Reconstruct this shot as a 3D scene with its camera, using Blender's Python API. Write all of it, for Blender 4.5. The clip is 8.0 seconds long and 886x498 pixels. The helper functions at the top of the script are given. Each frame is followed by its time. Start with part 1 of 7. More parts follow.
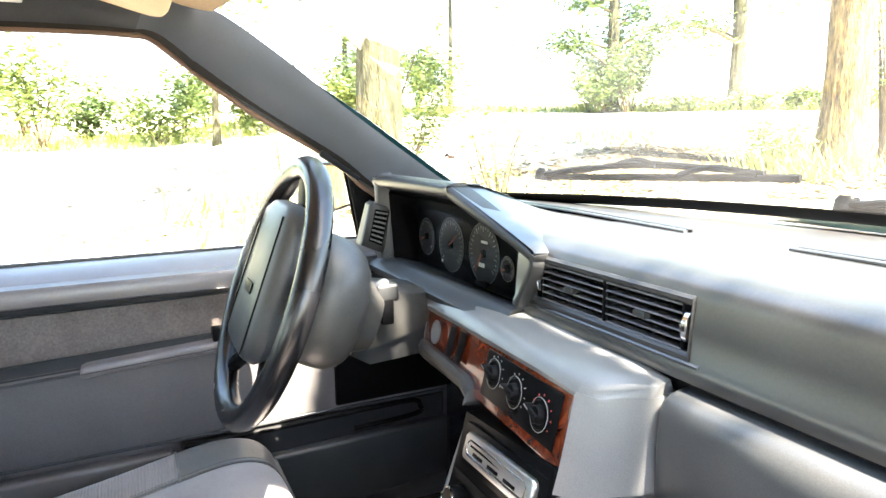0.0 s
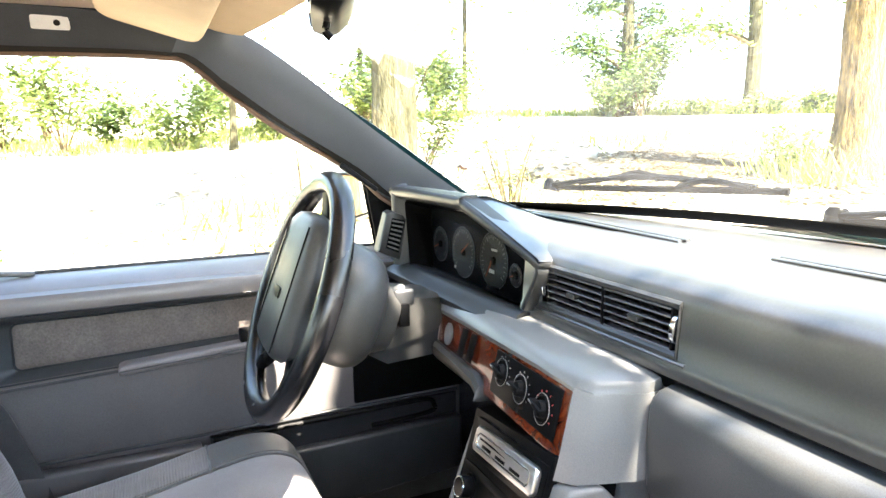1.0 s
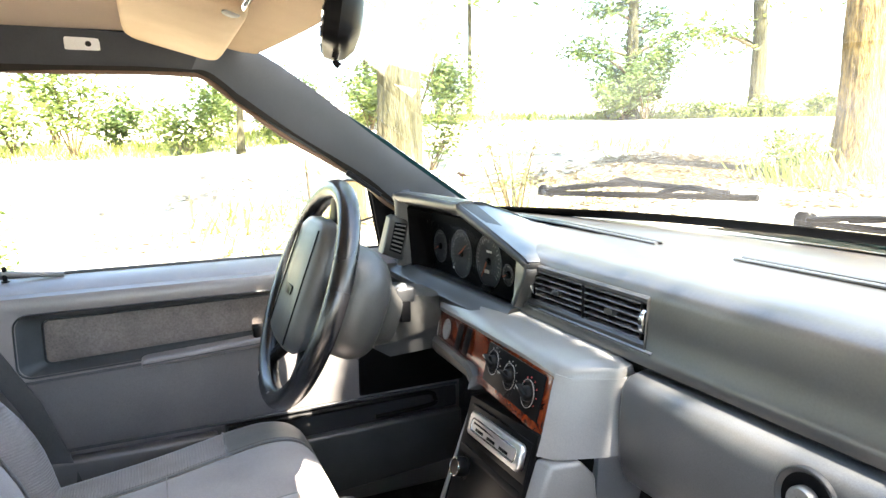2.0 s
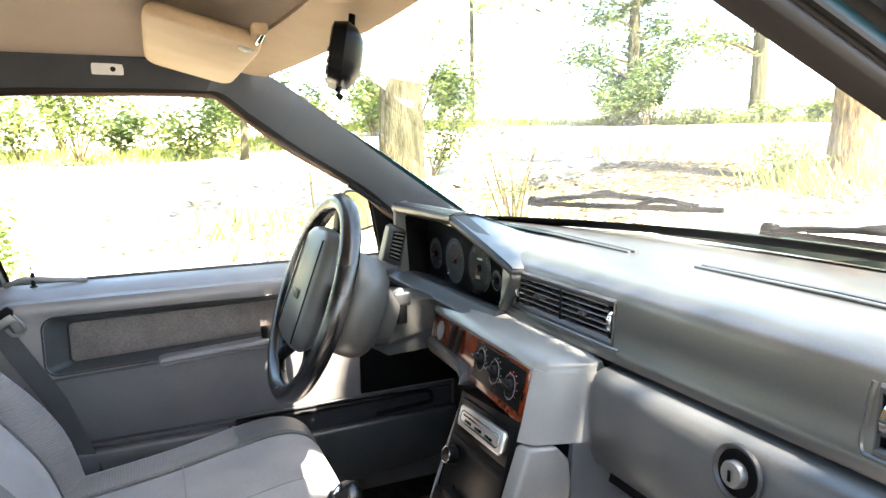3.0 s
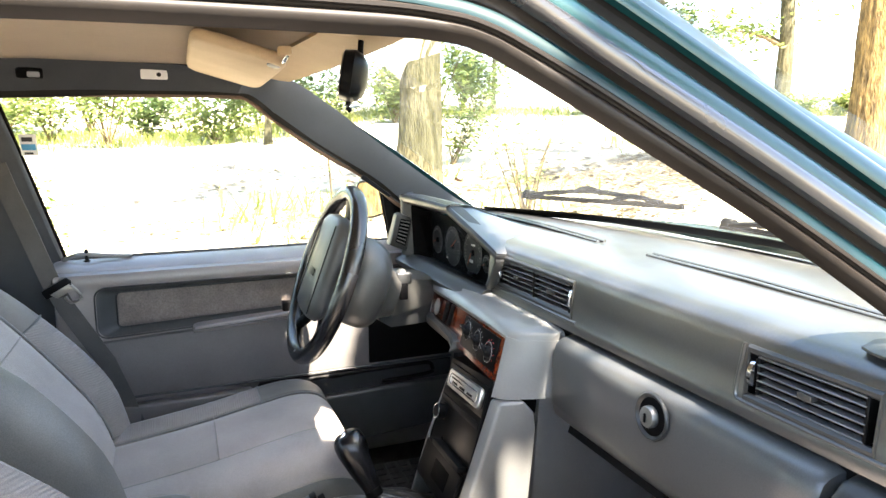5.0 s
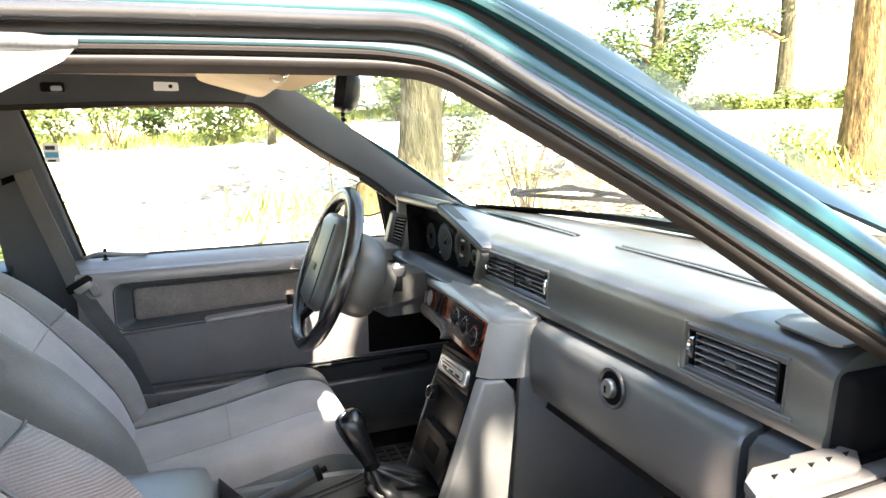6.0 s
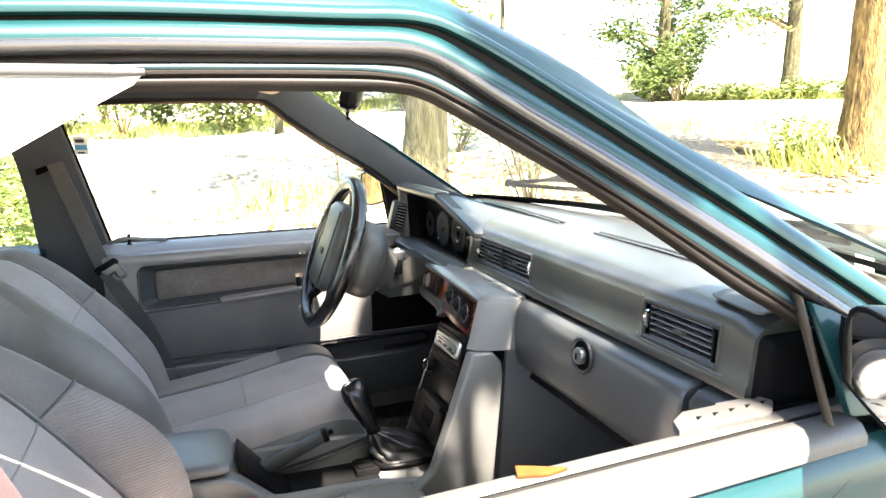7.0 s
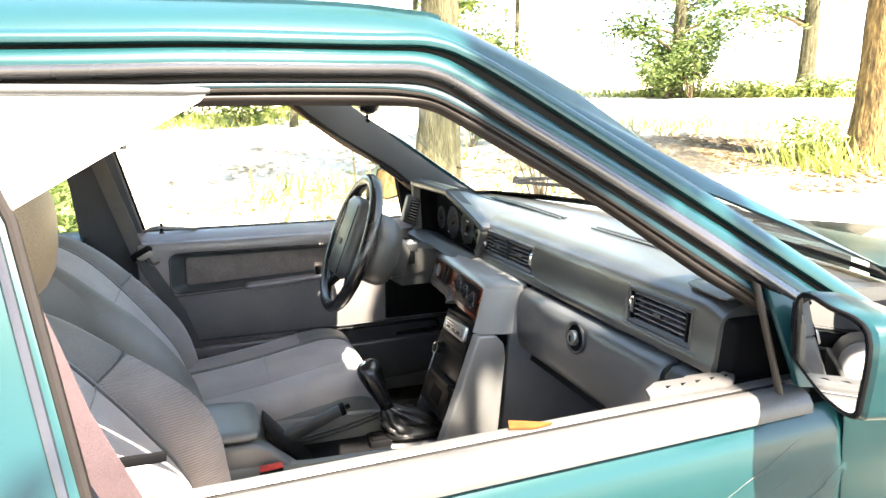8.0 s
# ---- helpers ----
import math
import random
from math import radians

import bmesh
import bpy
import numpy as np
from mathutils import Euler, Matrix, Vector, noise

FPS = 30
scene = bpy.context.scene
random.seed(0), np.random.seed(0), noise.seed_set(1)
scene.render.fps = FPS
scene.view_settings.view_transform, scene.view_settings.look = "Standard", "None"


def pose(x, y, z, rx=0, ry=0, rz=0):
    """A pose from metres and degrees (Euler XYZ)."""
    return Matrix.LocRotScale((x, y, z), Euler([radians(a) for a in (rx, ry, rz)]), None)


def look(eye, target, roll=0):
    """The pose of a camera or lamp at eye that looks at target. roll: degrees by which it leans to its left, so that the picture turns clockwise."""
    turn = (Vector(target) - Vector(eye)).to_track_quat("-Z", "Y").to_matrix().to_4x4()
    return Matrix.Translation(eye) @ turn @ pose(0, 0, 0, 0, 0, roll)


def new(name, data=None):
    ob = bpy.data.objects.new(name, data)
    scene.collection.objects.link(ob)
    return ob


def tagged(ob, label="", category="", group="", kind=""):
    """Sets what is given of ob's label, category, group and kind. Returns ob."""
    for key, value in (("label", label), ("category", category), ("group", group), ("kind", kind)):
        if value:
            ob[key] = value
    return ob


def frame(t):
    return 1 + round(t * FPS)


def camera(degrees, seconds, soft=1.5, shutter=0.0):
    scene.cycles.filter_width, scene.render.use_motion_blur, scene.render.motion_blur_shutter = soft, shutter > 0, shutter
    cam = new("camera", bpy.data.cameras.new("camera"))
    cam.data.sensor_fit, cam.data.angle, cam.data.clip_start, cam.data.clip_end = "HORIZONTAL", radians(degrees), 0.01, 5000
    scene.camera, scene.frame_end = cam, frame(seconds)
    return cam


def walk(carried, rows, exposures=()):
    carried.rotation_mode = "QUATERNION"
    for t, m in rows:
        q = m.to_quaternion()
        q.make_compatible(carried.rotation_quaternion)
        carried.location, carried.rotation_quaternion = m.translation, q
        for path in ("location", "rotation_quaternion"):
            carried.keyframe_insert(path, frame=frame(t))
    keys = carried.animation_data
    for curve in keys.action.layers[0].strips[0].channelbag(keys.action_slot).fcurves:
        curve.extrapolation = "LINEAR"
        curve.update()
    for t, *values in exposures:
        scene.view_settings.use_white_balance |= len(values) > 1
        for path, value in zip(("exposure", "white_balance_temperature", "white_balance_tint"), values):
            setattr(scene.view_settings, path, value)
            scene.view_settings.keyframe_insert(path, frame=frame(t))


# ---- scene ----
cam = camera(67.0, 8.0)
PATH = [
    (0, (0.633, -0.501, 1.116), (-1.154, 0.338, 0.796), -0.5),
    (0.5, (0.668, -0.515, 1.127), (-1.129, 0.307, 0.815), -0.6),
    (1, (0.704, -0.531, 1.136), (-1.102, 0.27, 0.826), -0.6),
    (1.5, (0.747, -0.544, 1.14), (-1.064, 0.246, 0.833), -0.6),
    (3, (0.905, -0.585, 1.17), (-0.915, 0.195, 0.884), -0.7),
    (3.5, (0.953, -0.594, 1.176), (-0.873, 0.169, 0.886), -0.3),
    (4, (1.003, -0.601, 1.184), (-0.828, 0.144, 0.874), 0.0),
    (5.5, (1.167, -0.621, 1.205), (-0.673, 0.093, 0.879), 0.1),
    (6, (1.236, -0.629, 1.213), (-0.605, 0.079, 0.881), -0.5),
    (6.5, (1.308, -0.642, 1.219), (-0.536, 0.053, 0.878), -0.7),
    (7, (1.381, -0.657, 1.228), (-0.462, 0.031, 0.865), -0.4),
    (7.5, (1.451, -0.678, 1.236), (-0.394, -0.007, 0.857), -0.1),
    (8, (1.51, -0.699, 1.247), (-0.342, -0.045, 0.867), 0.2),
]
EXPOSURES = [(0, 4.45, 7200, 12), (1.5, 4.34, 7200, 12), (4, 4.06, 7300, 12), (6, 3.99, 7350, 12), (8, 3.81, 7400, 12)]
walk(cam, [(t, look(eye, target, roll)) for t, eye, target, roll in PATH], EXPOSURES)

# ---- light ----
SUN = Vector((0.6, 0.12, 1.0)).normalized()
world = bpy.data.worlds.new("sky")
scene.world = world
world.use_nodes = True
wn = world.node_tree
sky = wn.nodes.new("ShaderNodeTexSky")
sky.sky_type = "NISHITA"
sky.sun_disc = False
sky.sun_elevation = math.asin(SUN.z)
sky.sun_rotation = math.atan2(SUN.x, SUN.y)
wn.nodes["Background"].inputs["Strength"].default_value = 0.105
wn.links.new(sky.outputs["Color"], wn.nodes["Background"].inputs["Color"])
lamp = bpy.data.lights.new("sun", "SUN")
lamp.energy, lamp.angle, lamp.color = 5.0, radians(0.6), (1.0, 0.95, 0.87)
sun = new("sun", lamp)
sun.matrix_world = look(SUN * 20, (0, 0, 0))


# ---- materials ----
def mat(name, color, rough=0.6, metal=0.0, vary=0.25, scale=6.0, grain=0.0, grain_scale=400.0, coat=0.0, spec=0.2, color2=None, sheen=0.0, aniso=(1, 1, 1), depth=0.0003, coat_rough=0.05):
    """A procedural surface: large blotches between two colours, fine grain, and a fine relief."""
    m = bpy.data.materials.new(name)
    m.use_nodes = True
    n, l = m.node_tree.nodes, m.node_tree.links
    b = n["Principled BSDF"]
    tc = n.new("ShaderNodeTexCoord")
    mp = n.new("ShaderNodeMapping")
    mp.inputs["Scale"].default_value = aniso
    l.new(tc.outputs["Object"], mp.inputs["Vector"])
    big = n.new("ShaderNodeTexNoise")
    big.inputs["Scale"].default_value, big.inputs["Detail"].default_value = scale, 6
    l.new(mp.outputs["Vector"], big.inputs["Vector"])
    fine = n.new("ShaderNodeTexNoise")
    fine.inputs["Scale"].default_value, fine.inputs["Detail"].default_value = grain_scale, 3
    l.new(mp.outputs["Vector"], fine.inputs["Vector"])
    ramp = n.new("ShaderNodeMapRange")
    ramp.inputs["From Min"].default_value, ramp.inputs["From Max"].default_value = 0.3, 0.7
    l.new(big.outputs["Fac"], ramp.inputs["Value"])
    c2 = color2 or tuple(c * (1 - vary) for c in color)
    mix = n.new("ShaderNodeMix")
    mix.data_type = "RGBA"
    mix.inputs["A"].default_value, mix.inputs["B"].default_value = (*color, 1), (*c2, 1)
    l.new(ramp.outputs["Result"], mix.inputs["Factor"])
    mul = n.new("ShaderNodeMix")
    mul.data_type, mul.blend_type = "RGBA", "OVERLAY"
    mul.inputs["Factor"].default_value = min(1.0, 0.25 + grain)
    l.new(mix.outputs["Result"], mul.inputs["A"])
    l.new(fine.outputs["Fac"], mul.inputs["B"])
    l.new(mul.outputs["Result"], b.inputs["Base Color"])
    rr = n.new("ShaderNodeMapRange")
    rr.inputs["To Min"].default_value, rr.inputs["To Max"].default_value = max(0.02, rough - 0.07), min(1, rough + 0.07)
    l.new(big.outputs["Fac"], rr.inputs["Value"])
    l.new(rr.outputs["Result"], b.inputs["Roughness"])
    b.inputs["Metallic"].default_value = metal
    b.inputs["Coat Weight"].default_value = coat
    b.inputs["Coat Roughness"].default_value = coat_rough
    b.inputs["Specular IOR Level"].default_value = spec
    b.inputs["Sheen Weight"].default_value = sheen
    if grain:
        bump = n.new("ShaderNodeBump")
        bump.inputs["Strength"].default_value, bump.inputs["Distance"].default_value = grain, depth
        l.new(fine.outputs["Fac"], bump.inputs["Height"])
        l.new(bump.outputs["Normal"], b.inputs["Normal"])
    return m


def glass(name, tint=(1, 1, 1), rough=0.0, most=0.9):
    """Thin glass: lets light straight through, with a gloss that grows at grazing angles."""
    m = bpy.data.materials.new(name)
    m.use_nodes = True
    n, l = m.node_tree.nodes, m.node_tree.links
    n.remove(n["Principled BSDF"])
    tr, gl, mx, fr = n.new("ShaderNodeBsdfTransparent"), n.new("ShaderNodeBsdfGlossy"), n.new("ShaderNodeMixShader"), n.new("ShaderNodeMapRange")
    tr.inputs["Color"].default_value = (*tint, 1)
    gl.inputs["Roughness"].default_value = rough
    lw, pw = n.new("ShaderNodeLayerWeight"), n.new("ShaderNodeMath")
    lw.inputs["Blend"].default_value = 0.5
    pw.operation = "POWER"
    pw.inputs[1].default_value = 4.0
    l.new(lw.outputs["Facing"], pw.inputs[0])
    l.new(pw.outputs["Value"], fr.inputs["Value"])
    fr.inputs["To Min"].default_value, fr.inputs["To Max"].default_value = 0.04, most
    l.new(fr.outputs["Result"], mx.inputs["Fac"])
    l.new(tr.outputs["BSDF"], mx.inputs[1])
    l.new(gl.outputs["BSDF"], mx.inputs[2])
    l.new(mx.outputs["Shader"], n["Material Output"].inputs["Surface"])
    return m


def ribbed(m, scale, axis="Z", strength=0.5):
    """Adds woven ribs to the relief of a cloth."""
    n, l = m.node_tree.nodes, m.node_tree.links
    b = n["Principled BSDF"]
    tc, wv, bp = n.new("ShaderNodeTexCoord"), n.new("ShaderNodeTexWave"), n.new("ShaderNodeBump")
    wv.bands_direction = axis
    wv.inputs["Scale"].default_value, wv.inputs["Distortion"].default_value = scale, 0.1
    bp.inputs["Strength"].default_value, bp.inputs["Distance"].default_value = strength, 0.002
    l.new(tc.outputs["Object"], wv.inputs["Vector"])
    l.new(wv.outputs["Fac"], bp.inputs["Height"])
    if b.inputs["Normal"].links:
        l.new(b.inputs["Normal"].links[0].from_socket, bp.inputs["Normal"])
    l.new(bp.outputs["Normal"], b.inputs["Normal"])
    return m


M_DASH = mat("dash_plastic", (0.027, 0.028, 0.029), 0.42, vary=0.2, scale=9, grain=0.35, grain_scale=900, spec=0.5)
M_DASH_TOP = mat("dash_pad_skin", (0.024, 0.025, 0.026), 0.34, vary=0.35, scale=11, grain=0.4, grain_scale=330, spec=0.9, coat=0.6, coat_rough=0.32)
M_GLOVE = mat("glovebox_plastic", (0.062, 0.064, 0.065), 0.32, vary=0.2, scale=9, grain=0.2, grain_scale=700, spec=0.65)
M_GREY = mat("grey_plastic", (0.155, 0.157, 0.156), 0.32, vary=0.2, scale=9, grain=0.12, grain_scale=900, spec=0.6)
M_COLUMN = mat("column_plastic", (0.05, 0.049, 0.046), 0.4, vary=0.4, scale=22, grain=0.3, grain_scale=600, spec=0.45)
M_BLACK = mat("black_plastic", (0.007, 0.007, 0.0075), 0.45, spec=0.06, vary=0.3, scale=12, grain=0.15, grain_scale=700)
M_SATIN = mat("satin_black", (0.006, 0.006, 0.0065), 0.3, spec=0.04, vary=0.2, scale=15)
M_LEATHER = mat("black_leather", (0.0065, 0.0065, 0.0075), 0.26, spec=0.55, vary=0.3, scale=10, grain=0.6, grain_scale=500)
M_DOOR = mat("door_trim_vinyl", (0.18, 0.162, 0.156), 0.34, vary=0.25, scale=7, grain=0.25, grain_scale=800, spec=0.6)
M_DOOR_LOW = mat("door_lower_vinyl", (0.125, 0.119, 0.117), 0.34, vary=0.25, scale=7, grain=0.25, grain_scale=800, spec=0.55)
M_SUEDE = mat("door_insert_suede", (0.18, 0.15, 0.135), 0.7, vary=0.3, scale=16, grain=0.3, grain_scale=260, sheen=0.25)
M_CLOTH = mat("seat_velour", (0.32, 0.286, 0.276), 0.8, vary=0.25, scale=9, grain=0.4, grain_scale=900, sheen=0.3)
M_RIB = ribbed(mat("seat_ribbed_cloth", (0.25, 0.224, 0.212), 0.85, vary=0.25, scale=8, grain=0.3, grain_scale=900, sheen=0.25), 62, "Z", 0.55)
M_RIB_FLAT = ribbed(mat("seat_ribbed_cushion_cloth", (0.25, 0.224, 0.212), 0.85, vary=0.25, scale=8, grain=0.3, grain_scale=900, sheen=0.25), 62, "Y", 0.55)
M_VINYL = mat("seat_side_vinyl", (0.17, 0.168, 0.165), 0.36, vary=0.2, scale=9, grain=0.12, grain_scale=350, spec=0.5)
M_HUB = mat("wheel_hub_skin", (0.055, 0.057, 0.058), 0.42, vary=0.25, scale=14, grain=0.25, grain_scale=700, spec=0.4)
M_TONGUE = mat("dull_metal", (0.24, 0.22, 0.2), 0.38, metal=0.7, vary=0.1, scale=30)
M_HEAD_GREY = mat("headrest_brown_vinyl", (0.26, 0.19, 0.125), 0.45, vary=0.25, scale=8, grain=0.3, grain_scale=400, spec=0.4)
M_LINER = mat("headliner_cloth", (0.56, 0.44, 0.35), 0.95, vary=0.12, scale=5, grain=0.3, grain_scale=1200)
M_VISOR = mat("visor_vinyl", (0.5, 0.37, 0.235), 0.7, vary=0.15, scale=8, grain=0.08, grain_scale=900)
M_RAIL = mat("dark_rail_trim", (0.055, 0.058, 0.064), 0.6, vary=0.2, scale=8, grain=0.2, grain_scale=900)
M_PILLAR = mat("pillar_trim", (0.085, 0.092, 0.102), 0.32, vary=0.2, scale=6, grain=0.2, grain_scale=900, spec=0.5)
M_PAINT = mat("teal_paint", (0.004, 0.031, 0.034), 0.36, metal=0.2, vary=0.15, scale=4, coat=0.3, spec=0.25, grain_scale=2500, coat_rough=0.13)
M_SEAL = mat("rubber_seal", (0.006, 0.0055, 0.005), 0.6, spec=0.1, vary=0.4, scale=14, grain=0.2, grain_scale=300)
M_BROWN = mat("weathered_seal", (0.0105, 0.0078, 0.0063), 0.5, spec=0.2, vary=0.4, scale=16)
M_CHANNEL = mat("brown_window_channel", (0.035, 0.026, 0.018), 0.55, spec=0.2, vary=0.35, scale=16, grain=0.2, grain_scale=300)
M_LIP = mat("weathered_lip", (0.022, 0.02, 0.021), 0.26, spec=0.6, vary=0.3, scale=12, grain=0.1, grain_scale=300, coat=0.4)
M_WELT = mat("tan_welt", (0.16, 0.1, 0.07), 0.8, vary=0.2, scale=14, grain=0.3, grain_scale=600)
M_REVEAL = mat("reveal_paint", (0.0, 0.014, 0.018), 0.4, vary=0.2, scale=5, spec=0.3)
M_SILVER = mat("silver_facing", (0.75, 0.75, 0.73), 0.3, metal=0.95, vary=0.12, scale=20)
M_ALU = mat("dull_aluminium", (0.62, 0.61, 0.6), 0.34, metal=0.9, vary=0.12, scale=20)
M_CHROME = mat("chrome", (0.8, 0.8, 0.8), 0.12, metal=1.0, vary=0.08, scale=20)
M_STRIP = mat("belt_moulding", (0.07, 0.068, 0.067), 0.42, vary=0.3, scale=10, grain=0.2, grain_scale=500, spec=0.4)
M_WHITE = mat("white_plastic", (0.75, 0.74, 0.72), 0.5, vary=0.08, scale=15)
M_RED = mat("red_plastic", (0.55, 0.06, 0.06), 0.4, vary=0.15, scale=30)
M_BELT = mat("belt_webbing", (0.07, 0.067, 0.066), 0.6, vary=0.15, scale=20, grain=0.4, grain_scale=900)
M_GAITER = mat("gaiter_leather", (0.024, 0.024, 0.025), 0.34, vary=0.3, scale=14, grain=0.4, grain_scale=400, spec=0.6)
M_SKIRT = mat("seat_skirt_vinyl", (0.115, 0.117, 0.114), 0.4, vary=0.2, scale=9, grain=0.1, grain_scale=500, spec=0.25)
M_LOCK = mat("worn_lock_metal", (0.22, 0.22, 0.215), 0.42, metal=0.8, vary=0.15, scale=30)
M_BELT_RED = mat("faded_belt_webbing", (0.085, 0.06, 0.066), 0.75, vary=0.15, scale=20, grain=0.4, grain_scale=900)
M_BOLSTER = mat("smooth_grey_bolster", (0.155, 0.146, 0.132), 0.42, vary=0.25, scale=8, grain=0.12, grain_scale=500, spec=0.4)
M_SHOULDER = mat("plain_dark_seat_cloth", (0.17, 0.158, 0.148), 0.62, vary=0.25, scale=8, grain=0.3, grain_scale=700, sheen=0.2)
M_CARPET = mat("dark_carpet", (0.055, 0.055, 0.056), 1.0, vary=0.4, scale=30, grain=0.9, grain_scale=500)
M_MAT = mat("rubber_mat", (0.03, 0.03, 0.03), 0.7, vary=0.3, scale=25, grain=0.2, grain_scale=200)
M_GAUGE = mat("dusty_dial_face", (0.02, 0.0205, 0.021), 0.5, vary=0.3, scale=30, spec=0.2)
M_SLAT = mat("vent_slat_plastic", (0.11, 0.114, 0.118), 0.35, vary=0.2, scale=30, spec=0.5)
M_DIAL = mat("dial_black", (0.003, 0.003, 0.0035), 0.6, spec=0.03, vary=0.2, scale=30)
M_MARK = mat("dial_marks", (0.26, 0.26, 0.255), 0.5, vary=0.1, scale=40)
M_ORANGE = mat("needle_orange", (0.3, 0.08, 0.04), 0.5, vary=0.1, scale=40)
M_GLASS = glass("window_glass", (0.93, 0.97, 0.95))
M_COVER = glass("cluster_cover", (0.7, 0.7, 0.7), 0.1, 0.25)
M_MIRROR = mat("mirror_glass", (0.85, 0.87, 0.88), 0.02, metal=1.0, vary=0.0)
M_MIRROR.node_tree.links.remove(M_MIRROR.node_tree.nodes["Principled BSDF"].inputs["Roughness"].links[0])
M_MIRROR.node_tree.nodes["Principled BSDF"].inputs["Roughness"].default_value = 0.01
M_SHADE = mat("pale_shade_plastic", (0.8, 0.8, 0.78), 0.35, vary=0.05, scale=10)
M_AMBER = mat("amber_leaf", (0.11, 0.042, 0.009), 0.6, vary=0.3, scale=60)

# burr walnut: swirled red-brown figure under lacquer
M_WOOD = mat("burr_wood", (0.19, 0.034, 0.01), 0.2, vary=0.6, scale=34, grain=0.0, grain_scale=120, coat=0.6, color2=(0.02, 0.004, 0.002))
for nd in M_WOOD.node_tree.nodes:
    if nd.type == "TEX_NOISE":
        nd.inputs["Distortion"].default_value = 2.5


# ---- building blocks ----
def V(*a):
    return Vector(a)


def thing(name, at, label, category, group="", kind=""):
    e = new(name)
    e.location = at
    e.empty_display_size = 0.05
    return tagged(e, label, category, group, kind)


def part(name, bm, material, parent, label="", sharp=38):
    me = bpy.data.meshes.new(name)
    bmesh.ops.recalc_face_normals(bm, faces=bm.faces)
    bm.to_mesh(me)
    bm.free()
    me.polygons.foreach_set("use_smooth", [True] * len(me.polygons))
    me.set_sharp_from_angle(angle=radians(sharp))
    me.materials.append(material)
    ob = new(name, me)
    if parent:
        at = Vector((0, 0, 0))
        p = parent
        while p:
            at += p.location
            p = p.parent
        ob.parent = parent
        me.transform(Matrix.Translation(-at))
    return tagged(ob, label)


def whole(name, bm, material, label, category, group="", kind="", sharp=38):
    return tagged(part(name, bm, material, None, "", sharp), label, category, group, kind)


def soften(bm, r, seg=2, angle=30, geom=None):
    es = [e for e in (geom or bm.edges) if len(e.link_faces) == 2 and e.calc_face_angle(0) > radians(angle)]
    if es and r > 0:
        bmesh.ops.bevel(bm, geom=es, offset=r, segments=seg, profile=0.6, affect="EDGES", clamp_overlap=True)


def box(bm, lo, hi, r=0.004, seg=2, m=None):
    b2 = bmesh.new()
    bmesh.ops.create_cube(b2, size=1)
    lo, hi = Vector(lo), Vector(hi)
    for v in b2.verts:
        v.co = Vector(((lo[k] + hi[k]) / 2 + v.co[k] * (hi[k] - lo[k]) for k in range(3)))
    soften(b2, r, seg)
    if m:
        b2.transform(m)
    join(bm, b2)
    return bm


def join(bm, other):
    me = bpy.data.meshes.new("tmp")
    other.to_mesh(me)
    other.free()
    bm.from_mesh(me)
    bpy.data.meshes.remove(me)


def prism(bm, pts, push, r=0.004, seg=2):
    """A solid from a flat outline pushed along a vector, with rounded edges."""
    b2 = bmesh.new()
    push = Vector(push)
    a = [b2.verts.new(Vector(p)) for p in pts]
    b = [b2.verts.new(Vector(p) + push) for p in pts]
    n = len(a)
    b2.faces.new(a)
    b2.faces.new(list(reversed(b)))
    for i in range(n):
        b2.faces.new([a[i], b[i], b[(i + 1) % n], a[(i + 1) % n]])
    bmesh.ops.recalc_face_normals(b2, faces=b2.faces)
    soften(b2, r, seg)
    join(bm, b2)
    return bm


def loft(bm, rings, cap=True, closed=True, loop=False, skip=None):
    rows = [[bm.verts.new(Vector(p)) for p in ring] for ring in rings]
    n = len(rows[0])
    pairs = list(zip(rows, rows[1:])) + ([(rows[-1], rows[0])] if loop else [])
    for i, (a, b) in enumerate(pairs):
        for j in range(n if closed else n - 1):
            if skip and skip(i, j):
                continue
            k = (j + 1) % n
            q = [a[j], a[k], b[k], b[j]]
            bm.faces.new(q)
    if cap and closed and not loop:
        bm.faces.new(list(reversed(rows[0])))
        bm.faces.new(rows[-1])
    return bm


def ring(c, u, v, a, b, p=3.0, n=20):
    """A rounded-rectangle ring round c, half sizes a along u and b along v."""
    out = []
    for i in range(n):
        t = 2 * math.pi * (i + 0.5) / n
        cs, sn = math.cos(t), math.sin(t)
        out.append(Vector(c) + Vector(u) * (a * math.copysign(abs(cs) ** (2 / p), cs)) + Vector(v) * (b * math.copysign(abs(sn) ** (2 / p), sn)))
    return out


def spline(pts, k=6):
    """A smooth curve through the points."""
    pts = [Vector(p) for p in pts]
    out = []
    for i in range(len(pts) - 1):
        p0, p1, p2, p3 = pts[max(0, i - 1)], pts[i], pts[i + 1], pts[min(len(pts) - 1, i + 2)]
        for j in range(k):
            t = j / k
            out.append(0.5 * ((2 * p1) + (p2 - p0) * t + (2 * p0 - 5 * p1 + 4 * p2 - p3) * t * t + (3 * p1 - p0 - 3 * p2 + p3) * t ** 3))
    return out + [pts[-1]]


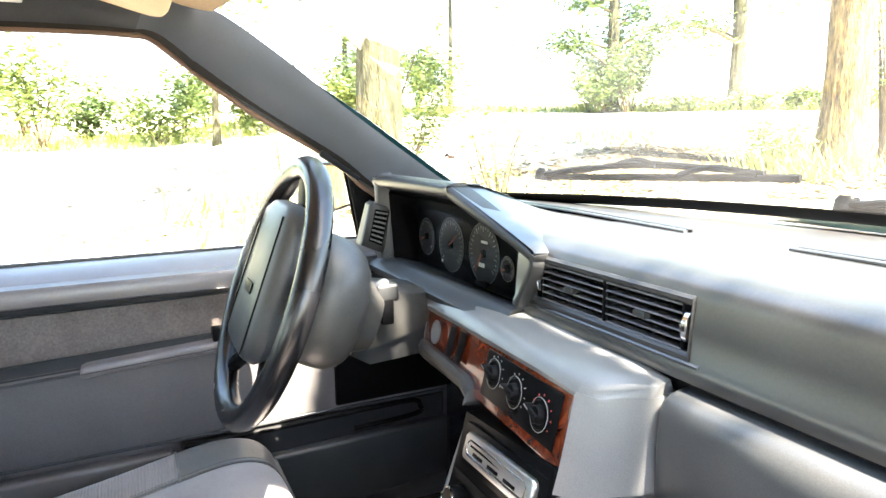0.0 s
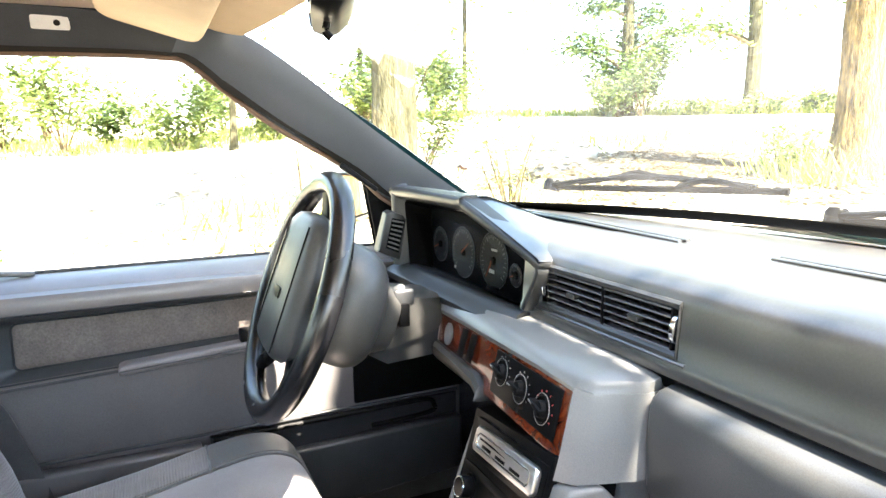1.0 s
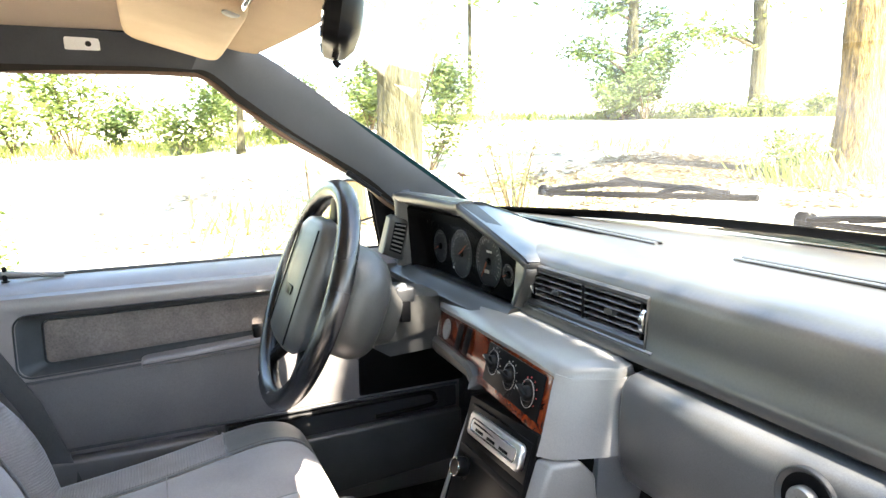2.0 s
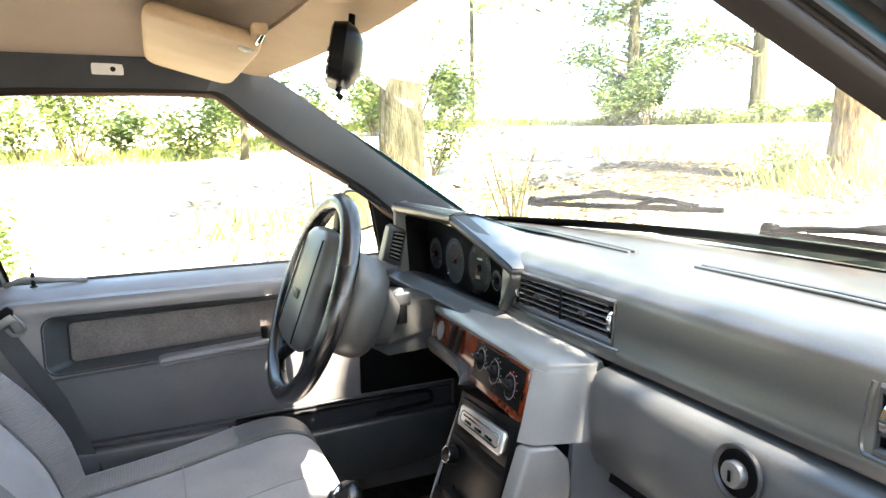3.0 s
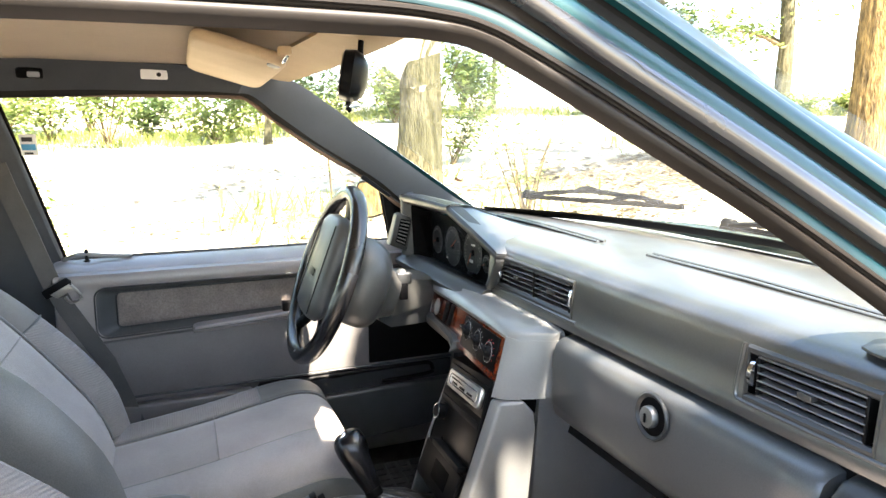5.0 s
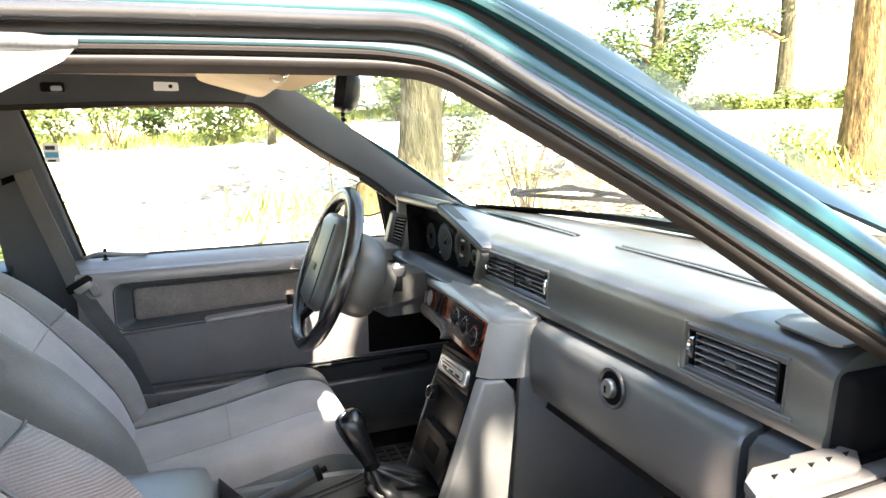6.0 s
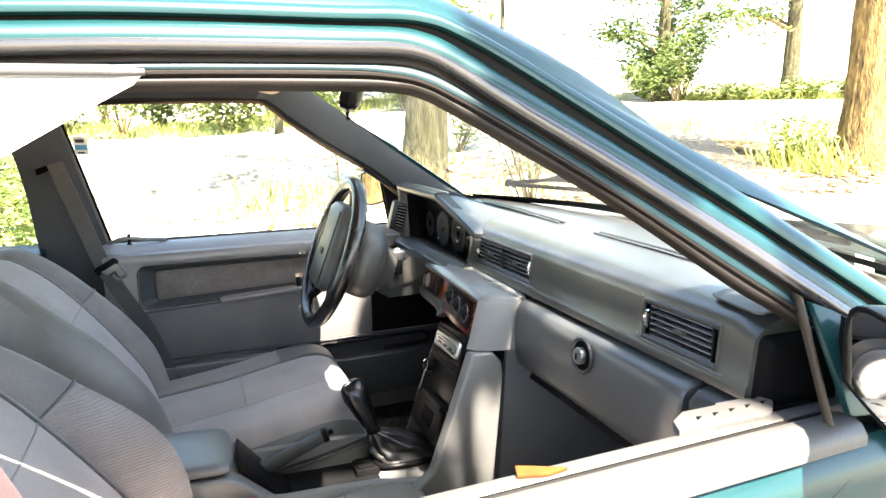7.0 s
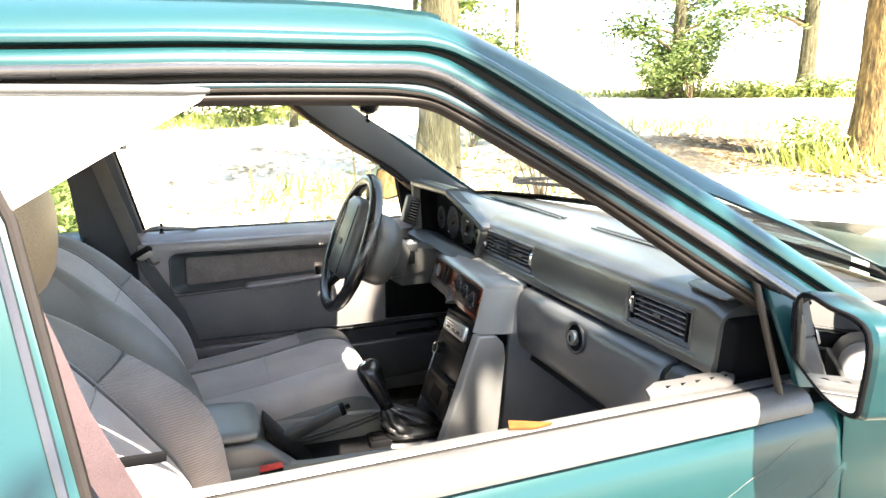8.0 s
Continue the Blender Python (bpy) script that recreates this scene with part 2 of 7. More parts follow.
def tube(bm, pts, r, n=10, loop=False, flat=1.0, up=(0, 0, 1), p=2.0):
    pts = [Vector(q) for q in pts]
    rings = []
    for i, q in enumerate(pts):
        a = pts[i - 1] if i or loop else q
        b = pts[(i + 1) % len(pts)] if i < len(pts) - 1 or loop else q
        d = (b - a).normalized()
        u = d.cross(Vector(up))
        u = u.normalized() if u.length > 1e-4 else d.orthogonal().normalized()
        v = u.cross(d).normalized()
        rad = r[i] if isinstance(r, (list, tuple)) else r
        rings.append(ring(q, u, v, rad, rad * flat, p, n))
    return loft(bm, rings, loop=loop)


def turned(bm, c, axis, prof, n=24):
    """A turned solid: prof gives (distance along the axis, radius)."""
    axis = Vector(axis).normalized()
    u = axis.orthogonal().normalized()
    v = axis.cross(u)
    return loft(bm, [ring(Vector(c) + axis * h, u, v, max(r, 1e-4), max(r, 1e-4), 2.0, n) for h, r in prof])


def band(bm, c1, c2, thick, bulge=0.0, push=None):
    """A strip between two curves with the same number of points, with thickness along push and a bulge."""
    rings = []
    push = Vector(push)
    for a, b in zip(c1, c2):
        a, b = Vector(a), Vector(b)
        out = [a.lerp(b, t) + push * (bulge * (1 - (2 * t - 1) ** 2)) for t in (0, 0.06, 0.25, 0.5, 0.75, 0.94, 1)]
        back = [a.lerp(b, t) - push * thick for t in (1, 0.5, 0)]
        rings.append(out + back)
    return loft(bm, rings)


def S(y, z, off=0.0, s=1):
    """A point on the side of the body, which leans inwards as it rises."""
    return Vector((s * (0.68 + off + (1.29 - z) * 0.4), y, z))


def B():
    return bmesh.new()


# ---- the car's shell ----
def frame_line(drop, pts):
    """A line of the window frame: level towards the tail, then down the windscreen pillar."""
    z = pts[0][1]
    return spline([(-2.55, z - 0.11, 0), (-1.6, z - 0.045, 0), (-0.9, z - 0.014, 0), (-0.7, z - drop, 0)] + [(a, b, 0) for a, b in pts])


LIP_TOP = frame_line(0.004, [(-0.499, 1.354), (-0.437, 1.357), (-0.405, 1.355), (-0.373, 1.345), (-0.309, 1.313), (-0.175, 1.235), (-0.029, 1.15), (0.048, 1.102), (0.25, 0.975)])
LIP_LOW = frame_line(0.004, [(-0.503, 1.338), (-0.442, 1.34), (-0.41, 1.338), (-0.378, 1.329), (-0.316, 1.297), (-0.185, 1.218), (-0.043, 1.13), (0.032, 1.082), (0.24, 0.95)])
GUTTER = frame_line(0.004, [(-0.503, 1.331), (-0.442, 1.332), (-0.411, 1.328), (-0.38, 1.316), (-0.318, 1.28), (-0.187, 1.203), (-0.044, 1.117), (0.031, 1.071), (0.23, 0.94)])
DOOR_EDGE = frame_line(0.004, [(-0.506, 1.314), (-0.446, 1.315), (-0.416, 1.31), (-0.385, 1.297), (-0.324, 1.263), (-0.194, 1.188), (-0.054, 1.102), (0.019, 1.055), (0.16, 0.964)])
TRIM_LOW = frame_line(0.004, [(-0.509, 1.301), (-0.449, 1.302), (-0.419, 1.298), (-0.389, 1.285), (-0.329, 1.248), (-0.201, 1.172), (-0.063, 1.085), (0.009, 1.038), (0.12, 0.966)])
MID_EDGE = frame_line(0.004, [(-0.508, 1.291), (-0.447, 1.29), (-0.417, 1.285), (-0.386, 1.273), (-0.325, 1.238), (-0.195, 1.159), (-0.056, 1.07), (0.017, 1.022), (0.075, 0.985)])
MID_LOW = frame_line(0.004, [(-0.508, 1.285), (-0.448, 1.282), (-0.418, 1.276), (-0.388, 1.263), (-0.326, 1.229), (-0.198, 1.15), (-0.059, 1.06), (0.014, 1.013), (0.065, 0.98)])
WIN_EDGE = frame_line(0.003, [(-0.509, 1.268), (-0.449, 1.267), (-0.418, 1.261), (-0.388, 1.246), (-0.327, 1.211), (-0.197, 1.134), (-0.06, 1.04), (-0.01, 1.01), (0.03, 0.985)])
ROOF_EDGE = spline([(-2.55, 0.54, 1.29), (-1.6, 0.58, 1.36), (-0.9, 0.589, 1.382), (-0.668, 0.589, 1.39), (-0.52, 0.589, 1.393), (-0.428, 0.591, 1.388), (-0.364, 0.596, 1.376), (-0.2, 0.627, 1.297), (-0.029, 0.673, 1.183), (0.185, 0.712, 1.084), (0.343, 0.74, 1.01)])
ROOF_EDGE_D = spline([(-2.55, 0.54, 1.29), (-1.6, 0.58, 1.36), (-0.9, 0.589, 1.382), (-0.668, 0.589, 1.39), (-0.52, 0.589, 1.393), (-0.45, 0.60, 1.378), (-0.39, 0.648, 1.334), (-0.255, 0.688, 1.248), (-0.115, 0.73, 1.15), (0.105, 0.79, 1.01), (0.185, 0.815, 0.962)])


def rail(curve, off, s):
    return [S(p.x, p.y + (0.0 if s > 0 else 0.008 + 0.03 * min(1.0, max(0.0, (-0.38 - p.x) / 0.08))), off, s) for p in curve]


def roof_rail(s):
    return [V(s * p.y, p.x, p.z) for p in (ROOF_EDGE if s > 0 else ROOF_EDGE_D)]


car = thing("car_shell", (0, 0.2, 0), "teal metallic saloon car body with grey weathered window trim, parked outdoors", "car")
out = V(0.92, 0, 0.38)
for s in (1, -1):
    push = V(0.92 * s, 0, 0.38)
    part("roof_side_panel", band(B(), roof_rail(s), rail(LIP_TOP, -0.012, s), 0.004, 0.006, push), M_PAINT, car)
    # drip rail: a rounded worn lip over a black channel
    part("drip_rail_lip", band(B(), rail(LIP_TOP, -0.006, s), rail(LIP_LOW, 0.006, s), 0.006, 0.007, push), M_PAINT, car, "rounded painted edge over the drip channel")
    part("drip_channel", band(B(), rail(LIP_LOW, 0.0, s), rail(GUTTER, -0.006, s), 0.004, -0.007, push), M_SEAL, car, "black drip channel along the roof edge")
    part("door_frame_paint", band(B(), rail(GUTTER, 0.0, s), rail(DOOR_EDGE, 0.008, s), 0.006, 0.004, push), M_PAINT, car)
    part("frame_edge_trim", band(B(), rail(DOOR_EDGE, 0.008, s), rail(TRIM_LOW, 0.01, s), 0.006, 0.006, push), M_LIP, car, "grey worn outer edge of the window frame")
    part("outer_seal", band(B(), rail(TRIM_LOW, 0.002, s), rail(MID_EDGE, -0.004, s), 0.006, -0.004, push), M_BROWN, car, "brownish weathered rubber seal")
    part("frame_reveal", band(B(), rail(MID_EDGE, -0.002, s), rail(MID_LOW, -0.002, s), 0.006, 0.001, push), M_REVEAL, car, "thin dark teal strip in the window reveal")
    half = [a.lerp(b, 0.45) for a, b in zip(rail(MID_LOW, -0.004, s), rail(WIN_EDGE, -0.006, s))]
    part("inner_seal", band(B(), rail(MID_LOW, -0.004, s), half, 0.012, 0.003, push), M_BROWN, car, "dark window channel rubber")
    part("window_channel", band(B(), half, rail(WIN_EDGE, -0.006, s), 0.012, 0.003, push), M_BROWN, car)
    part("channel_bead", tube(B(), [a.lerp(b, 0.35) + V(0.004 * s, 0, 0.002) for a, b in zip(rail(MID_LOW, -0.004, s), rail(WIN_EDGE, -0.006, s))], 0.0022, 6), M_BROWN, car)
bm = B()
rows = []
for p in ROOF_EDGE[:-25]:
    w, z = p.y, p.z
    rows.append([V(w * math.sin(a * math.pi / 2), p.x + (0.11 * max(0.0, (p.x + 0.6) / 0.23) - 0.02) * (1 - math.sin(a * math.pi / 2) ** 2), z + 0.035 * math.cos(a * math.pi / 2)) for a in [k / 10 for k in range(-10, 11)]])
loft(bm, rows, closed=False)
bmesh.ops.solidify(bm, geom=bm.faces[:], thickness=0.004)
part("roof_panel", bm, M_PAINT, car)

# windscreen: curved pane with a black printed band along its foot
WS_K = [t / 14 for t in range(15)]


def screen_pt(a, t, lift=0.0):
    """a: -1..1 across, t: 0 foot..1 head."""
    left = V(-0.722, 0.25, 0.99).lerp(V(-0.60, -0.37, 1.362), t)
    right = V(0.737, 0.36, 0.995).lerp(V(0.592, -0.36, 1.377), t)
    e = left.lerp(right, (a + 1) / 2)
    bow = (1 - a * a) * (0.13 - 0.06 * t)
    return V(e.x, e.y + bow, e.z + 0.012 * (1 - a * a) + lift + 0.02 * math.sin(math.pi * t))


bm = B()
loft(bm, [[screen_pt(a / 12 - 1, t) for a in range(25)] for t in WS_K], closed=False)
M_SCREEN = glass("windscreen_glass", (0.9, 0.96, 0.93))
nt = M_SCREEN.node_tree
haze, hm = nt.nodes.new("ShaderNodeBsdfTranslucent"), nt.nodes.new("ShaderNodeMixShader")
dust = nt.nodes.new("ShaderNodeTexNoise")
dust.inputs["Scale"].default_value, dust.inputs["Detail"].default_value = 7, 8
dmap = nt.nodes.new("ShaderNodeMapRange")
dmap.inputs["From Min"].default_value, dmap.inputs["From Max"].default_value = 0.35, 0.75
dmap.inputs["To Min"].default_value, dmap.inputs["To Max"].default_value = 0.003, 0.018
nt.links.new(dust.outputs["Fac"], dmap.inputs["Value"])
nt.links.new(dmap.outputs["Result"], hm.inputs["Fac"])
old = nt.nodes["Material Output"].inputs["Surface"].links[0].from_socket
nt.links.new(old, hm.inputs[1])
nt.links.new(haze.outputs["BSDF"], hm.inputs[2])
nt.links.new(hm.outputs["Shader"], nt.nodes["Material Output"].inputs["Surface"])
screen = whole("windscreen", bm, M_SCREEN, "dusty curved glass windscreen of the car", "windscreen", kind="structure")
screen.visible_shadow = False
bm = B()
band(bm, [screen_pt(a / 12 - 1, -0.02, -0.004) for a in range(25)], [screen_pt(a / 12 - 1, 0.03, -0.006) for a in range(25)], 0.002, 0.0, (0, -0.4, -0.9))
part("windscreen_seal", bm, M_SEAL, car, "black band along the windscreen's foot")
bm = B()
tube(bm, [screen_pt(a / 12 - 1, 0.985, -0.006) for a in range(25)], 0.004, 8, flat=0.6)
part("header_seal", bm, M_VISOR, car)

# bonnet, scuttle and wings
bm = B()
rows = []
for i in range(13):
    y = 0.50 + i * 0.128
    w = 0.74 - 0.012 * i
    z = 0.965 - 0.011 * i - 0.0009 * i * i
    rows.append([V(w * a, y + 0.03 * (1 - a * a), z + 0.03 * (1 - a * a) - (0.012 if abs(a) < 0.55 else 0.0)) for a in [k / 12 for k in range(-12, 13)]])
rows.append([p + V(0, 0.03, -0.2) for p in rows[-1]])
loft(bm, rows, closed=False)
bmesh.ops.solidify(bm, geom=bm.faces[:], thickness=0.005)
part("bonnet", bm, M_PAINT, car, "teal sunlit bonnet")
bm = B()
rows = []
for a in [k / 12 for k in range(-12, 13)]:
    f = screen_pt(a, 0.0)
    rows.append([f + V(0, -0.02, -0.02), f + V(0, 0.05, -0.03), V(f.x, max(f.y + 0.06, 0.5), 0.945), V(f.x, max(f.y + 0.08, 0.53), 0.93)])
loft(bm, rows, closed=False)
bmesh.ops.solidify(bm, geom=bm.faces[:], thickness=0.004)
part("scuttle_panel", bm, M_BLACK, car, "black plastic scuttle below the windscreen")
for s in (1, -1):
    bm = B()
    rows = []
    for i in range(16):
        y = 0.12 + i * 0.13
        taper = 0.012 * i
        arch = 0.33 + math.sqrt(max(0.0, 0.36 ** 2 - (y - 1.05) ** 2)) if abs(y - 1.05) < 0.36 else 0.3
        rows.append([V(s * (0.71 - taper), y, 0.985 - 0.012 * i - (0.02 if i < 3 else 0)), V(s * (0.80 - taper), y, 0.965 - 0.013 * i), V(s * (0.852 - taper), y, 0.915 - 0.012 * i), V(s * (0.872 - taper), y, 0.86 - 0.008 * i), V(s * (0.885 - taper), y, max(0.7, arch + 0.03)), V(s * (0.875 - taper), y, arch)])
    loft(bm, rows, closed=False)
    bmesh.ops.solidify(bm, geom=bm.faces[:], thickness=0.004)
    part("wing_panel", bm, M_PAINT, car)
    # pillar foot between screen and mirror
    bm = B()
    prism(bm, [S(0.035, 1.015, 0.012, s), S(0.16, 0.968, 0.012, s), S(0.23, 0.935, 0.012, s), S(0.14, 0.88, 0.02, s), S(0.055, 0.885, 0.012, s)], (-0.012 * s, 0, 0), 0.004)
    part("mirror_base_panel", bm, M_PAINT, car)
    bm = B()
    band(bm, [S(0.025, 1.02, 0.01, s), S(0.025, 0.95, 0.011, s), S(0.026, 0.88, 0.011, s)], [S(0.018, 1.026, 0.006, s), S(0.019, 0.95, 0.007, s), S(0.02, 0.88, 0.007, s)], 0.008, 0.003, (0.9 * s, -0.3, 0))
    part("window_front_channel", bm, M_CHANNEL, car, "brownish rubber channel at the window's front edge")
# wheels
for y in (1.05, -1.62):
    for s in (1, -1):
        c = V(s * 0.66, y, 0.305)
        bm = B()
        turned(bm, c, (s, 0, 0), [(0, 0.22), (0.01, 0.28), (0.03, 0.303), (0.08, 0.305), (0.15, 0.303), (0.175, 0.285), (0.185, 0.24), (0.18, 0.2), (0.06, 0.2)], 40)
        wheel = part("tyre", bm, M_SEAL, car, "black rubber tyre")
        bm = B()
        turned(bm, c + V(s * 0.1, 0, 0), (s, 0, 0), [(0, 0.2), (0.07, 0.2), (0.075, 0.185), (0.05, 0.17), (0.06, 0.06), (0.075, 0.04), (0.078, 0)], 40)
        part("rim", bm, M_ALU, wheel, "dull alloy wheel rim")


def rear_arch(y):
    return 0.33 + math.sqrt(0.36 ** 2 - (y + 1.62) ** 2) if abs(y + 1.62) < 0.36 else 0.26


# lower shell that closes the cabin
bm = B()
box(bm, (-0.82, -2.6, 0.16), (0.82, 0.62, 0.2), 0.01)
part("floor_pan", bm, M_BLACK, car)
bm = B()
box(bm, (-0.78, 0.56, 0.2), (0.78, 0.6, 0.93), 0.01)
part("bulkhead", bm, M_BLACK, car)
bm = B()
box(bm, (-0.8, -2.62, 0.2), (0.8, -2.56, 0.92), 0.01)
part("rear_panel", bm, M_PAINT, car)
for s in (1, -1):
    bm = B()
    prism(bm, [S(-1.0, 1.32, -0.015, s), S(-0.965, 1.18, -0.015, s), S(-0.9, 0.87, -0.015, s), S(-0.88, 0.4, -0.20, s), S(-1.05, 0.4, -0.20, s), S(-1.075, 0.85, -0.015, s), S(-1.1, 1.12, -0.015, s), S(-1.13, 1.32, -0.015, s)], (0.05 * s, 0, 0), 0.008)
    part("centre_pillar", bm, M_RAIL, car, "dark grey trimmed door pillar with belt slot")
    bm = B()
    band(bm, spline([S(-0.985, 1.30, 0.0, s), S(-0.945, 1.12, 0.0, s), S(-0.893, 0.88, 0.0, s)], 5), spline([S(-0.997, 1.30, 0.006, s), S(-0.957, 1.12, 0.006, s), S(-0.905, 0.88, 0.006, s)], 5), 0.01, 0.003, (-s, 0.4, 0))
    part("pillar_edge_seal", bm, M_BROWN, car)
    bm = B()
    prism(bm, [S(-2.0, 1.3, -0.01, s), S(-1.85, 1.1, -0.01, s), S(-1.82, 0.86, -0.01, s), S(-2.55, 0.86, -0.01, s), S(-2.55, 1.18, -0.01, s)], (0.05 * s, 0, 0), 0.01)
    part("rear_quarter_pillar", bm, M_RAIL, car)
    bm = B()
    loft(bm, [[V(s * x, y, z) for x, z in ((0.80, 0.9), (0.865, 0.88), (0.885, 0.72), (0.88, rear_arch(y)), (0.84, rear_arch(y) - 0.02), (0.74, rear_arch(y)), (0.74, 0.88))] for y in [-2.6 + 0.07 * k for k in range(23)]])
    part("rear_door", bm, M_PAINT, car)

for s in (1, -1):
    bm = B()
    box(bm, (s * 0.765, 0.14, 0.2), (s * 0.745, 0.58, 0.93), 0.004)
    part("kick_panel", bm, M_CARPET, car)

# headliner and roof trim
bm = B()
rows = []
for i in range(13):
    t = i / 12
    y0 = -2.5 + t * 2.14
    k = min(1.0, max(0.0, (-0.9 - y0) / 0.7))
    rows.append([V((0.60 - 0.06 * k) * a, (y0 + (0.07 * (1 - a * a) if i == 12 else 0)), 1.366 + 0.026 * (1 - a ** 4) - 0.04 * k - 0.09 * max(0, -1.6 - y0)) for a in [k / 10 for k in range(-10, 11)]])
loft(bm, rows, closed=False)
bmesh.ops.solidify(bm, geom=bm.faces[:], thickness=-0.006)
whole("headliner", bm, M_LINER, "beige cloth headliner under the car roof", "ceiling", kind="structure")
bm = B()
band(bm, [V(0.598 * a, -0.44 + 0.07 * (1 - a * a), 1.357 + 0.024 * (1 - a ** 4)) for a in [k / 12 for k in range(-12, 13)]], [screen_pt(a, 0.965, -0.016) for a in [k / 12 for k in range(-12, 13)]], 0.012, 0.006, (0, -0.4, -0.8))
part("header_trim", bm, M_VISOR, car, "beige trim along the windscreen's head")
for s in (1, -1):
    top = [V(s * 0.545, -2.4, 1.245), V(s * 0.56, -1.6, 1.325), V(s * 0.604, -0.9, 1.366), V(s * 0.604, -0.7, 1.366), V(s * 0.602, -0.55, 1.362), V(s * 0.600, -0.45, 1.352)]
    low = [S(-2.4, 1.20, -0.012, s), S(-1.6, 1.262, -0.012, s), S(-0.9, 1.296, -0.012, s), S(-0.7, 1.301, -0.012, s), S(-0.55, 1.304, -0.012, s), S(-0.47, 1.302, -0.012, s)]
    part("roof_rail_trim", band(B(), spline(top, 5), spline(low, 5), 0.008, 0.006, (-0.9 * s, 0, -0.3)), M_RAIL, car, "dark grey roof rail trim above the door")
    front = spline([V(s * 0.600, -0.45, 1.352), V(s * 0.625, -0.35, 1.345), V(s * 0.652, -0.221, 1.270), V(s * 0.684, -0.106, 1.191), V(s * 0.72, 0.026, 1.106), V(s * 0.752, 0.15, 1.028), V(s * 0.765, 0.2, 1.0)], 5)
    back = spline([S(-0.47, 1.302, -0.012, s), S(-0.442, 1.297, -0.012, s), S(-0.388, 1.258, -0.012, s), S(-0.27, 1.176, -0.012, s), S(-0.104, 1.083, -0.012, s), S(-0.03, 1.022, -0.012, s), S(0.03, 0.985, -0.012, s)], 5)
    if s > 0:
        back = [S(p.y - 0.01, p.z + 0.035, -0.03, s) for p in back]
    # passenger side gets near-black trim and welts, shade put into the colour
    part("pillar_trim", band(B(), front, back, 0.01, 0.012, (-0.85 * s, -0.3, 0.2)), M_PILLAR if s < 0 else M_BLACK, car, "plastic windscreen pillar trim, grey for the driver, shade-dark for the passenger")
    part("pillar_welt", tube(B(), [p + V(0.004 * s, -0.003, -0.004) for p in back], 0.0055, 8), M_WELT if s < 0 else M_SEAL, car, "edging of the door opening, tan-brown for the driver, shade-dark for the passenger")
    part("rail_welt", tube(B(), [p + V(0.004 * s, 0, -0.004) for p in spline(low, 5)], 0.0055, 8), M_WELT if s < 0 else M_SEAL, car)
# driver's window pane and side glass
bm = B()
low = [S(y, 0.885, 0.012, -1) for y in (-0.9, -0.7, -0.5, -0.3, -0.1, 0.04)]
high = [S(-0.985, 1.30, 0.0, -1), S(-0.75, 1.30, 0.0, -1), S(-0.46, 1.30, 0.0, -1), S(-0.27, 1.19, 0.0, -1), S(-0.1, 1.09, 0.0, -1), S(0.02, 1.02, 0.0, -1)]
loft(bm, [low, high], closed=False)
pane = whole("window_1", bm, M_GLASS, "closed clear glass side window of the driver's door", "window", kind="structure")
pane.visible_shadow = False
bm = B()
loft(bm, [[S(y, 0.88, 0.01, -1) for y in (-1.8, -1.08)], [S(y, 1.27, 0.0, -1) for y in (-1.8, -1.1)]], closed=False)
pane = whole("window_2", bm, M_GLASS, "clear glass window of the rear door", "window", kind="structure")
pane.visible_shadow = False
bm = B()
loft(bm, [[V(0.56 * a, -2.55, 0.92) for a in (-1, -0.5, 0, 0.5, 1)], [V(0.5 * a, -2.45, 1.28) for a in (-1, -0.5, 0, 0.5, 1)]], closed=False)
pane = whole("window_3", bm, M_GLASS, "clear glass rear screen of the car", "window", kind="structure")
pane.visible_shadow = False
# sticker on the driver's window: pale card with a blue field and unreadable bars
stick = thing("window_sticker", S(-0.93, 1.19, -0.006, -1), "small pale sticker with a blue field on the window", "sticker")


def on_glass(y, z, off):
    return S(y, z, off, -1)


for nm, y0, y1, z0, z1, mtl, off in (("card", -0.955, -0.92, 1.155, 1.205, M_WHITE, -0.004), ("blue_field", -0.952, -0.923, 1.168, 1.182, None, -0.006), ("text_bar", -0.95, -0.928, 1.188, 1.198, M_DASH, -0.006), ("text_bar", -0.948, -0.93, 1.158, 1.163, M_DASH, -0.006)):
    if mtl is None:
        mtl = mat("sticker_blue", (0.1, 0.35, 0.6), 0.6)
    bm = B()
    prism(bm, [on_glass(y0, z0, off), on_glass(y1, z0, off), on_glass(y1, z1, off), on_glass(y0, z1, off)], (0.001, 0, 0), 0)
    part(nm, bm, mtl, stick)

# ---- driver's door ----
dd = thing("driver_door", (-0.72, -0.4, 0.3), "dark grey vinyl door panel with brown suede insert and pull handle", "car door")
prof = [(-0.835, 0.892), (-0.80, 0.893), (-0.752, 0.886), (-0.735, 0.874), (-0.722, 0.862), (-0.745, 0.855), (-0.75, 0.70), (-0.716, 0.69), (-0.712, 0.60), (-0.715, 0.34), (-0.72, 0.28), (-0.83, 0.26)]
bm = B()
ys = [-0.92, -0.9, -0.7, -0.45, -0.2, 0.0, 0.12, 0.14]
loft(bm, [[V(x - (0.006 if y in (-0.92, 0.14) else 0), y, z + 0.012 * (y + 0.4)) for x, z in prof] for y in ys])
part("panel_body", bm, M_DOOR, dd)


